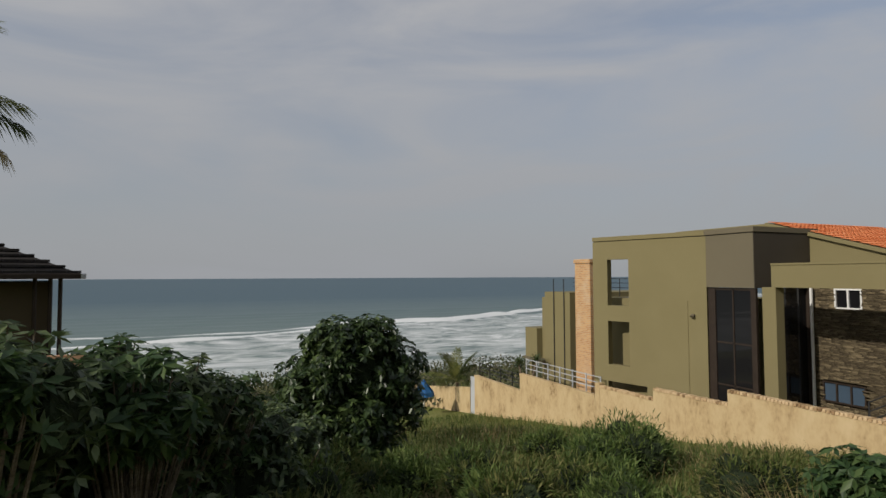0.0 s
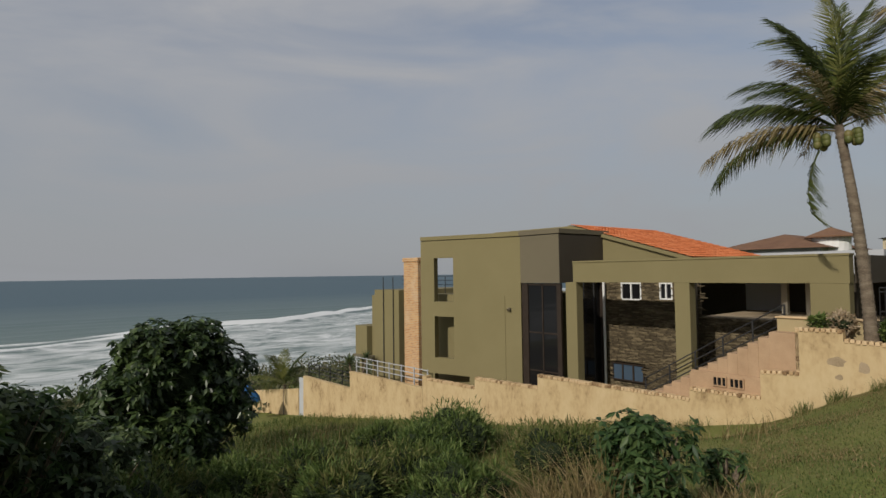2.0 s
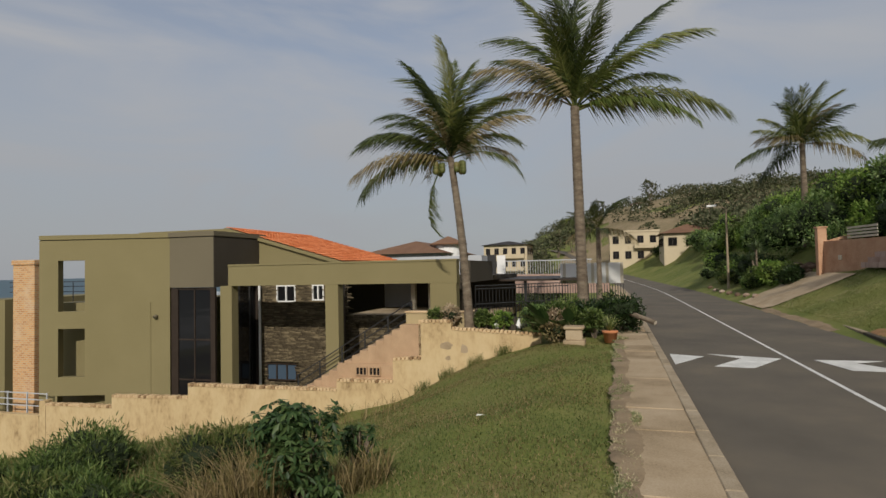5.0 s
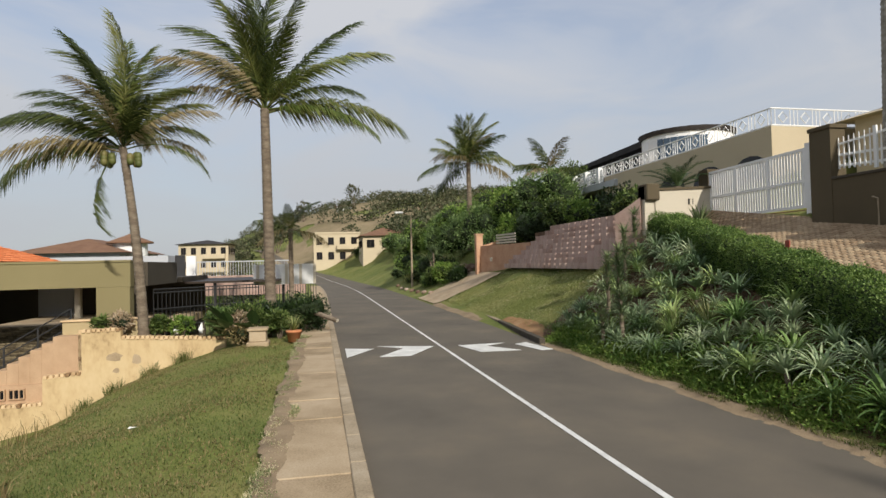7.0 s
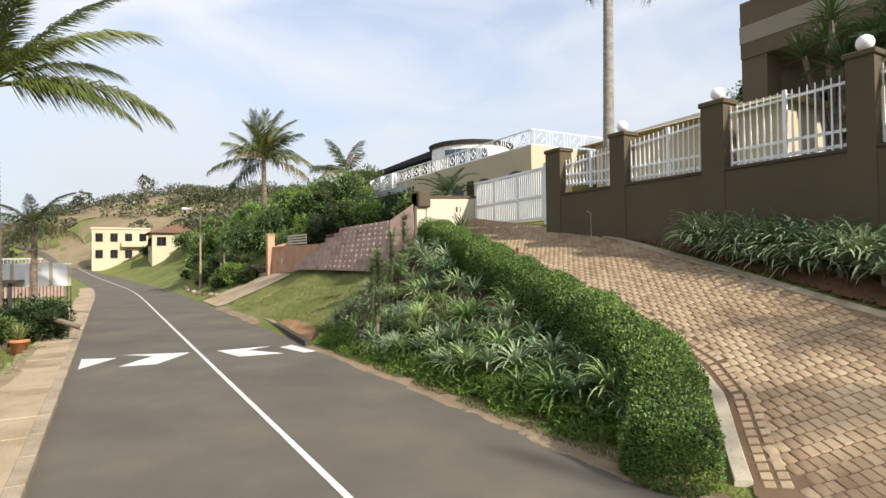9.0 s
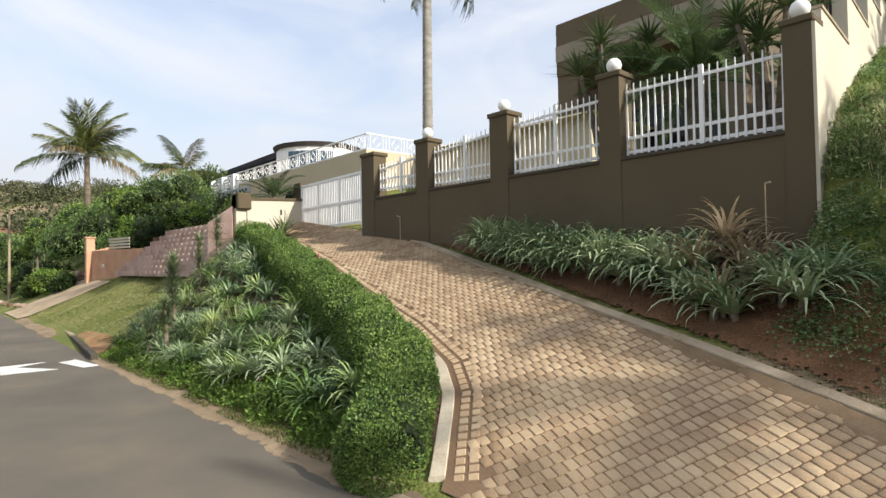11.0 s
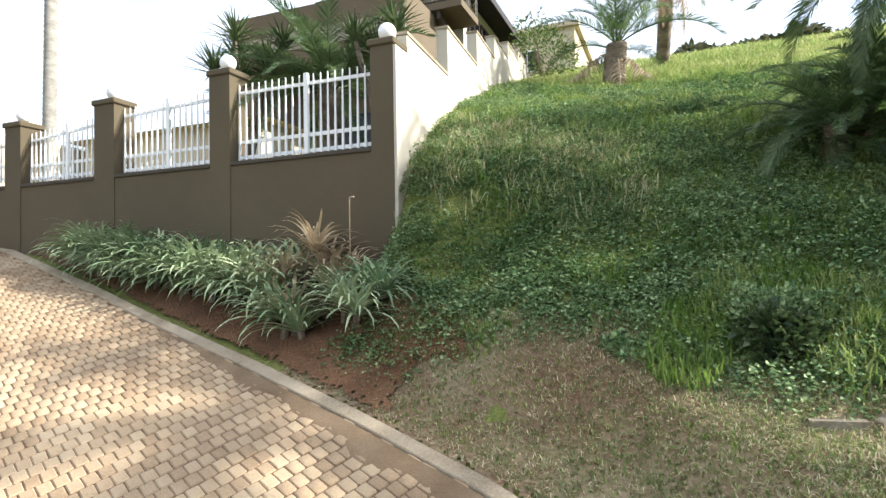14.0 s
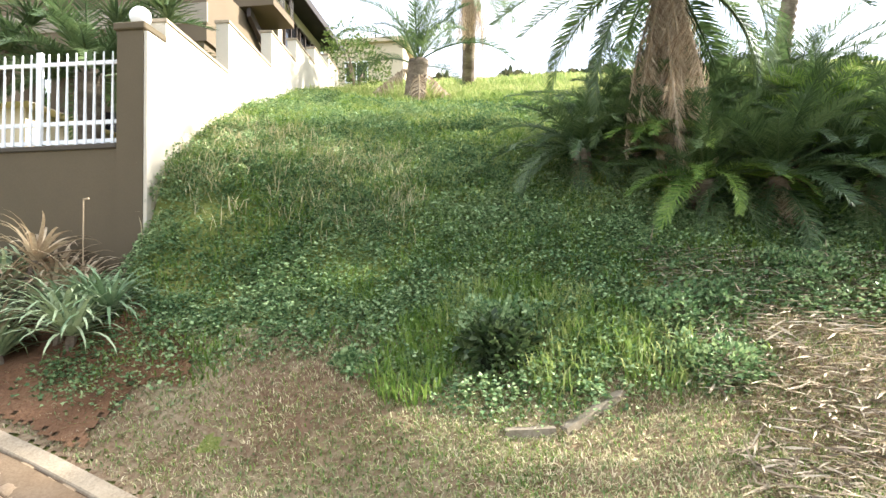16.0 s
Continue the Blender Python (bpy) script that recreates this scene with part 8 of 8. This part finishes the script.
for i, (x, y, z, r) in enumerate(((-1.35, 5.0, 0.95, 0.9), (-0.95, 6.3, 0.78, 0.95), (-2.2, 5.8, 1.05, 1.1), (-0.3, 6.9, 0.45, 0.85), (0.2, 7.4, 0.3, 0.8), (0.75, 8.0, -0.35, 0.85), (1.4, 9.4, -0.7, 0.95), (-0.9, 4.2, -0.3, 0.7), (-0.3, 5.2, -0.6, 0.65))):
    palmate_bush("shrub", "wild shrub with broad fingered dark leaves and bare stems", blobs_round((x, y, z), r, 8, i, 0.95) + [((x, y, z - r * 0.9), (r * 0.8, r * 0.8, r * 0.9))], 420, 0.15, ("wild_leaf", "castor_leaf", "wild_leaf")[i % 3], 60 + i, "wild shrubs", 7, 0.4, True)
palmate_bush("castor_bush", "castor bush among the wild shrubs", blobs_round((-0.45, 5.6, 1.0), 0.6, 8, 5, 1.0), 220, 0.17, "castor_leaf", 72)
palmate_bush("castor_bush", "castor bush among the wild shrubs", blobs_round((-1.3, 4.6, 1.15), 0.65, 8, 6, 1.0), 220, 0.17, "castor_leaf", 73)
palmate_bush("castor_bush", "young castor plant at the lawn's edge", blobs_round((6.2, 2.5, -0.05), 0.28, 5, 7, 1.1), 60, 0.12, "castor_leaf", 74)
wr = random.Random(12)
for i in range(44):
    x, y = wr.uniform(-0.6, 8.0), wr.uniform(5.2, 12.0)
    r = wr.uniform(0.55, 0.95)
    z = float(height(x, y)) + r * 0.35
    bush("weed_clump", "tall leafy weeds tangled with grass", blobs_round((x, y, z), r, 6, 30 + i, 0.8), 2600, 0.15, ("weed_leaf", "weed_leaf", "grass_blade")[i % 3], 80 + i, group="weed clumps", wide=0.17, stems=False, category="weeds")



def tussock(x, y, n, h, seed, mat="dry_grass", spread=0.45, label="tussock of tall dry brown grass"):
    r = np.random.RandomState(seed)
    a, q = r.uniform(0, math.tau, n), spread * np.sqrt(r.uniform(0, 1, n))
    px, py = x + np.cos(a) * q, y + np.sin(a) * q
    p = np.stack([px, py, height(px, py) - 0.02], -1)
    tagged(new("grass_tussock", blade_mesh("grass_tussock", p, h, 0.013, 0.75, mat, r)), label, "grass", "grass tussocks")


tussock(4.5, 3.15, 900, 0.95, 1)
tussock(4.1, 3.5, 500, 0.8, 2)
tussock(5.6, 2.3, 350, 0.45, 3)
tussock(3.3, 4.2, 400, 0.7, 4)
for i, (x, y) in enumerate(((16.9, 4.4), (16.9, 3.5), (17.0, 2.6), (16.8, 5.2))):
    tussock(x, y, 120, 0.35, 10 + i, "grass_blade", 0.25, "tuft of green grass against the cream wall")
for i, (x, y) in enumerate(((-4.25, -11.55), (-4.6, -11.9), (-5.1, -11.95), (-5.5, -11.75), (-5.85, -11.5), (-6.2, -11.25), (-4.1, -11.1), (-5.4, -11.2))):
    tussock(x, y, 620, 0.24, 20 + i, ("bright_leaf", "hill_grass")[i % 2], 0.36, "fresh green tuft on the bank")
bush("nightshade_bush", "dark leafy clump in a hollow of the bank", blobs_round((-4.8, -11.35, 1.55), 0.36, 7, 8, 0.6), 1100, 0.11, "wild_leaf", 90, wide=0.7, stems=False)
for i, (x, y, r, mat) in enumerate(((-9.4, -12.6, 0.55, "bright_leaf"), (-10.3, -12.2, 0.6, "bright_leaf"), (-9.2, -11.4, 0.35, "cover_leaf"), (-6.6, -11.9, 0.4, "cover_leaf"), (-7.9, -12.5, 0.4, "cover_leaf"), (-4.8, -11.85, 0.45, "cover_leaf"), (-3.7, -11.2, 0.25, "cover_leaf"), (-6.7, -11.3, 0.4, "cover_leaf"))):
    bush("creeper_clump", "leafy green creeper clump below the palms", blobs_round((x, y, float(height(x, y)) - r * 0.2), r * 1.3, 9, 50 + i, 0.2), 3400, 0.05, mat, 100 + i, wide=0.8, stems=False, group="creeper clumps", core=False)
bush("frangipani", "sparse grey-stemmed shrub beside the cream wall", blobs_round((-0.2, -23.6, 8.9), 1.35, 9, 6, 0.9), 2400, 0.16, "weed_leaf", 110, core=False, wide=0.35)

for i, (x, y, z, r) in enumerate(((12.9, -27.5, 8.6, 1.7), (14.6, -27.5, 7.6, 1.5), (17.2, -28.0, 7.4, 1.6), (11.6, -26.0, 7.6, 1.3))):
    bush("garden_tree", "dense green tree behind the white fence", blobs_round((x, y, z), r, 9, 700 + i, 0.9) + [((x, y, z - r), (r * 0.6, r * 0.6, r))], 3000, 0.2, ("shrub_leaf", "weed_leaf")[i % 2], 700 + i, category="tree", group="trees behind the fence", wide=0.5)
# planter by the house: shrubs, pot, pedestal
bush("shrub", "rounded green shrub beside the path", blobs_round((18.3, -0.95, 0.6), 0.95, 9, 12, 0.8), 4800, 0.1, "bush_leaf", 120, wide=0.5)
bush("shrub", "reddish-green garden shrub under the palm", blobs_round((17.6, 0.75, 0.6), 0.7, 7, 13, 0.85), 2400, 0.12, "weed_leaf", 121)
bush("shrub", "low mixed plants in the planter", blobs_round((17.8, 2.7, 0.45), 0.4, 6, 14, 0.7), 900, 0.12, "bright_leaf", 122)
bush("shrub", "dark red-leaved plant at the palm's foot", blobs_round((17.85, 4.5, 0.6), 0.38, 6, 15, 0.7), 700, 0.13, "dead_leaf", 123)
bush("shrub", "small spiky plants in the planter", blobs_round((17.75, 5.0, 0.65), 0.25, 5, 16, 0.8), 400, 0.14, "weed_leaf", 124)
bush("thorn_heap", "brown thorny plant heap at the wall's end", blobs_round((16.6, 0.9, 0.2), 0.5, 6, 17, 0.55), 1300, 0.1, "dry_grass", 125)


def strelitzia(x, y, z, n, seed, label):
    rng = random.Random(seed)
    th = thing("strelitzia", (x, y, z), label, "plant")
    for i in range(n):
        az, L = rng.uniform(0, math.tau), rng.uniform(0.9, 1.5)
        el = rng.uniform(0.6, 1.3)
        v, f = [], []
        p = Vector((0, 0, 0))
        d = Vector((math.cos(az) * math.cos(el), math.sin(az) * math.cos(el), math.sin(el)))
        sd = Vector((-math.sin(az), math.cos(az), 0))
        bm = bmesh.new()
        rows = []
        for k in range(9):
            s = k / 8
            w = 0.012 if s < 0.4 else 0.17 * math.sin(math.pi * min(1, (s - 0.36) / 0.66)) + 0.004
            rows.append((bm.verts.new(p - sd * w), bm.verts.new(p - Vector((0, 0, 0.25 * w))), bm.verts.new(p + sd * w)))
            p = p + d * L / 8
            d = (d + Vector((math.cos(az) * 0.06, math.sin(az) * 0.06, -0.09))).normalized()
        for a, b in zip(rows, rows[1:]):
            bm.faces.new((a[0], a[1], b[1], b[0]))
            bm.faces.new((a[1], a[2], b[2], b[1]))
        part("leaf", bm, "broad_leaf", th)


strelitzia(17.2, 1.2, 0.0, 20, 2, "broad-leaved wild banana in the planter")
strelitzia(17.0, 0.55, 0.0, 14, 8, "broad-leaved wild banana in the planter")
for i, (x, y, r, mat) in enumerate(((17.75, 1.7, 0.45, "shrub_leaf"), (17.7, 0.1, 0.55, "bush_leaf"), (17.1, -0.1, 0.4, "weed_leaf"), (17.75, 3.4, 0.3, "weed_leaf"), (17.3, 0.9, 0.4, "dead_leaf"))):
    bush("shrub", "dense leafy plant in the garden planter", blobs_round((x, y, 0.35 + r * 0.5), r, 7, 140 + i, 0.85), 1500, 0.13, mat, 140 + i, group="planter shrubs", wide=0.4)
strelitzia(4.4, 11.2, -3.0, 12, 5, "wild banana with torn leaves on the vacant plot")
strelitzia(0.9, 8.8, -2.0, 14, 6, "wild banana among the shrubs")


def build_pot():
    th = thing("flower_pot", (16.0, -0.62, 0.02), "terracotta pot with a variegated spiky plant", "flower pot")
    bm = bmesh.new()
    tube(bm, [(0, 0, 0), (0, 0, 0.27), (0, 0, 0.27), (0, 0, 0.33)], [0.15, 0.2, 0.225, 0.225], 18)
    settle(part("pot", bm, "pot", th))
    ob = new("spiky_plant", FLAX[0])
    ob.parent = th
    ob.matrix_basis = Matrix.Translation((0, 0, 0.3)) @ Matrix.Diagonal((0.6, 0.6, 0.6, 1))
    pd = thing("pedestal", (15.9, 0.35, -0.02), "weathered stone pedestal among the plants", "pedestal")
    part("base", boxes((-0.3, 0.3, -0.3, 0.3, -0.1, 0.12), bevel=0.02), "concrete", pd)
    part("shaft", boxes((-0.23, 0.23, -0.23, 0.23, 0.12, 0.42), bevel=0.02), "concrete", pd)
    part("top", boxes((-0.28, 0.28, -0.28, 0.28, 0.42, 0.5), bevel=0.02), "concrete", pd)
    lg = thing("log", (17.6, -1.55, 0.5), "pale sawn log leaning out of the bush", "log")
    bm = bmesh.new()
    tube(bm, [(0.3, 0.5, 0.25), (-0.35, -0.35, -0.05)], 0.075, 10)
    part("trunk", bm, "bark", lg)
    bm = bmesh.new()
    tube(bm, [(-0.35, -0.35, -0.05), (-0.353, -0.354, -0.052)], 0.07, 10)
    part("cut_end", bm, "ivory", lg)


build_pot()

# thicket along the far side of the road
def stone(x, y, r, seed, mat="stone"):
    rng = random.Random(seed)
    bm = bmesh.new()
    bmesh.ops.create_icosphere(bm, subdivisions=2, radius=r)
    for v in bm.verts:
        v.co *= rng.uniform(0.86, 1.12)
        v.co.z *= 0.7
    ob = part("stone", bm, mat)
    ob.matrix_world = pose(x, y, float(height(x, y)) + r * 0.35, 0, 0, rng.uniform(0, 360))
    tagged(ob, "rough brown stone in the rockery by the road", "stone", "rockery stones")


M["stone"] = material("stone", [(0.14, 0.09, 0.06), (0.25, 0.17, 0.12), (0.36, 0.28, 0.22)], 2.0, 0.9, 0.7, 14, per_object=0.5, bump_dist=0.05)
sr = random.Random(71)
for i in range(26):
    x = sr.uniform(33.6, 37.5)
    stone(x, -9.7 - sr.uniform(0, 1.4), sr.uniform(0.15, 0.38), 600 + i)
for i, (x, y) in enumerate(((33.4, -8.0), (35.2, -7.9), (37.0, -7.8), (39.2, -7.75), (41.6, -7.7), (44.0, -7.7), (47.0, -7.8))):
    stone(x, y, 0.2, 640 + i)
dragon_tree(41.0, -9.9, 1.2, [(0, 0, 1.6), (0.4, 0.2, 1.9), (-0.4, 0.1, 1.4)], 16, "big spiky yucca beside the rockery")
dragon_tree(40.2, -9.6, 1.0, [(0, 0, 0.9), (0.3, -0.2, 1.2)], 17, "big spiky yucca beside the rockery")
for i in range(30):
    x = 34.0 + i * 0.78
    y = -8.6 - sr.uniform(0, 2.4)
    r = sr.uniform(0.4, 0.85)
    bush("verge_plant", "mixed garden plant on the road verge", blobs_round((x, y, float(height(x, y)) + r * 0.5), r, 6, 660 + i, 0.85), 700, 0.15, ("weed_leaf", "bright_leaf", "shrub_leaf", "grass_blade")[i % 4], 660 + i, group="verge plants", stems=False, wide=0.4)
tk = random.Random(44)
for i in range(34):
    x = 31.0 + i * 0.95 + tk.uniform(-0.5, 0.5)
    y = -11.8 - tk.uniform(0, 5.5) - 0.02 * (x - 30)
    r = tk.uniform(1.2, 2.3)
    z = float(height(x, y))
    bush("garden_bush", "dense dark green garden bush on the bank", blobs_round((x, y, z + r * 0.7), r, 8, 200 + i, 0.85), 3800, 0.2, ("shrub_leaf", "bright_leaf", "shrub_leaf", "weed_leaf", "bright_leaf")[i % 5], 200 + i, group="garden thicket", stems=False, wide=0.5)
for i, (x, y, r) in enumerate(((33, -9.6, 0.6), (35, -9.2, 0.9), (37, -8.9, 0.8), (40, -9.5, 1.3), (43, -9.3, 1.0), (46, -9.4, 1.2), (50, -9.6, 1.4), (55, -9.8, 1.3), (18.5, -13.2, 1.0), (21, -13.6, 1.1), (23.5, -13.4, 1.0), (26, -13.5, 1.2), (28.5, -13.0, 1.3), (30, -12.4, 1.1), (16.8, -12.4, 0.6))):
    z = float(height(x, y))
    bush("garden_bush", "green garden bush beside the walls", blobs_round((x, y, z + r * 0.6), r, 7, 300 + i, 0.8), 1700, 0.17, ("bush_leaf", "bright_leaf", "weed_leaf")[i % 3], 300 + i, group="garden thicket", stems=False, wide=0.5)


M["dry_hill"] = material("dry_hill", [(0.15, 0.125, 0.06), (0.23, 0.18, 0.10), (0.30, 0.23, 0.14)], 0.06, 0.95, 0.6, 0.9, bump_dist=0.3)


def dry_hill(x, y):
    """Where the far hillside is bare dry grass."""
    return blotch(x, y, 0.055, 2.0) + 0.25 * blotch(x, y, 0.19, 1.0) > 0.52


patch("dry_hillside", 105, 300, -60, 12, dry_hill, "dry_hill", 0.12, "dry brown grass on the distant hillside", 1.5)
for i, (x, y, r) in enumerate(((186, 3.0, 2.6), (196, -13.0, 3.0), (150, 9.0, 3.2), (140, 12.0, 2.6))):
    z = float(height(x, y))
    bush("hill_tree", "lone wind-bent tree on the distant hill", blobs_round((x, y, z + r * 1.5), r, 7, 400 + i, 0.9), 420, 0.8, "scrub_leaf", 400 + i, category="tree", core=False, wide=0.6, group="hill trees")
fk = random.Random(61)
for i in range(46):
    x = 52 + i * 1.25 + fk.uniform(-1, 1)
    y = float(road_mid(x)) - fk.uniform(7.5, 17)
    r = fk.uniform(1.1, 2.2)
    bush("garden_bush", "dense green bush on the far verge", blobs_round((x, y, float(height(x, y)) + r * 0.5), r, 7, 430 + i, 0.8), 900, 0.32, ("shrub_leaf", "weed_leaf", "bright_leaf", "weed_leaf")[i % 4], 430 + i, group="far verge bushes", stems=False, wide=0.5)
for i in range(22):
    x = 56 + i * 2.2 + fk.uniform(-1, 1)
    y = float(road_mid(x)) + fk.uniform(7, 16)
    r = fk.uniform(1.3, 2.4)
    bush("coastal_bush", "grey-green coastal bush below the road", blobs_round((x, y, float(height(x, y)) + r * 0.6), r, 7, 480 + i, 0.85), 700, 0.34, ("weed_leaf", "scrub_leaf")[i % 2], 480 + i, group="coastal bushes", stems=False, wide=0.5)


def far_scrub():
    """Trees and scrub on the distant hills, as one mass."""
    r = np.random.RandomState(8)
    pts, dirs = [], []
    for i in range(1300):
        if i < 900:
            x, y = r.uniform(55, 300), r.uniform(-90, 8)
            if x < 165 and y > float(road_mid(min(x, 160))) - 12:
                y = float(road_mid(min(x, 160))) - 12 - r.uniform(0, 30)
            if x > 105 and y > -55 and dry_hill(x, y) and r.uniform() < 0.8:
                continue
        elif i < 1150:
            x, y = r.uniform(60, 260), r.uniform(8, 60)
            if x < 170 and y < float(road_mid(x)) + 6:
                y = float(road_mid(x)) + 6 + r.uniform(0, 30)
        else:
            x, y = r.uniform(-30, 40), r.uniform(-75, -46)
        s = r.uniform(1.4, 3.8) * (0.32 if i >= 1150 else 1.0)
        z = float(height(x, y))
        d = unit(r.normal(0, 1, (190, 3)))
        pts.append(np.array([x, y, z + s * 0.35]) + d * np.array([s, s, s * 0.75]) * r.uniform(0.55, 1.0, (190, 1)))
        dirs.append(d + r.normal(0, 0.5, d.shape))
    p, d = np.concatenate(pts), np.concatenate(dirs)
    stuff("far_scrub", leaf_mesh("far_scrub", p, d, 0.62, 0.5, "scrub_leaf", r), "dark coastal scrub on the distant hills", "scrub")
    # dune scrub above the beach
    x, y = r.uniform(-30, 60, 26000), r.uniform(40, 108, 26000)
    p = np.stack([x, y, height(x, y) + r.uniform(0, 0.9, 26000)], -1)
    d = unit(r.normal(0, 1, p.shape) + np.array([0, -0.3, 0.5]))
    stuff("dune_scrub", leaf_mesh("dune_scrub", p, d, 0.6, 0.4, "scrub_leaf", r), "low dark dune scrub above the beach", "scrub")


far_scrub()


# ---- small things on the ground ----
def odd_bits():
    for (xa, ya), (xb, yb) in (((-5.33, -10.56), (-5.82, -10.88)), ((-4.9, -10.52), (-5.27, -10.56))):
        za, zb = float(height(xa, ya)) + 0.065, float(height(xb, yb)) + 0.065
        tagged(part("kerb_block", slab_along((xa, ya), (xb, yb), za - 0.3, za, zb - 0.3, zb, 0.09), "concrete_old"), "half-buried concrete kerb block in dry grass", "block", "buried blocks")
    r = random.Random(6)
    for x, y in ((7.45, 1.15),):
        z = max(float(height(x, y)), 0.0)
        bm = bmesh.new()
        bm.faces.new([bm.verts.new(p) for p in ((-0.07, -0.015, 0.03), (0.06, -0.02, 0.045), (0.075, 0.012, 0.03), (-0.05, 0.02, 0.05))])
        ob = tagged(part("litter", bm, "flower_white"), "scrap of pale litter on the ground", "litter", "bits of litter")
        ob.matrix_world = pose(x, y, z, 0, 0, r.uniform(0, 360))
    sg = thing("garden_sign", (8.6, -10.55, float(drive_plane(8.6, -10.75)) + 0.3), "small red and white sign in the hedge", "sign", turn=150)
    part("board", boxes((-0.16, 0.16, -0.008, 0.008, 0.05, 0.25), bevel=0.004), "sign_red", sg)
    part("text_bar", boxes((-0.13, 0.13, 0.009, 0.012, 0.16, 0.19)), "white", sg)
    part("text_bar", boxes((-0.13, 0.13, 0.009, 0.012, 0.09, 0.12)), "white", sg)
    part("stake", boxes((-0.012, 0.012, -0.012, 0.0, -0.4, 0.05)), "kerb", sg)
    for i, (x, y) in enumerate(((17.62, 2.2), (17.6, 2.9))):
        th = thing("stone_ornament", (x, y, 0.22), "small white stone garden ornament", "ornament", "planter ornaments")
        bm = bmesh.new()
        tube(bm, [(0, 0, 0), (0, 0, 0.1), (0.04, 0, 0.22), (0.12, 0, 0.28)], [0.07, 0.09, 0.04, 0.03], 8)
        settle(part("body", bm, "white", th))


M["sign_red"] = material("sign_red", [(0.35, 0.05, 0.04), (0.45, 0.08, 0.06)], 3, 0.6, 0.0, 30)
odd_bits()
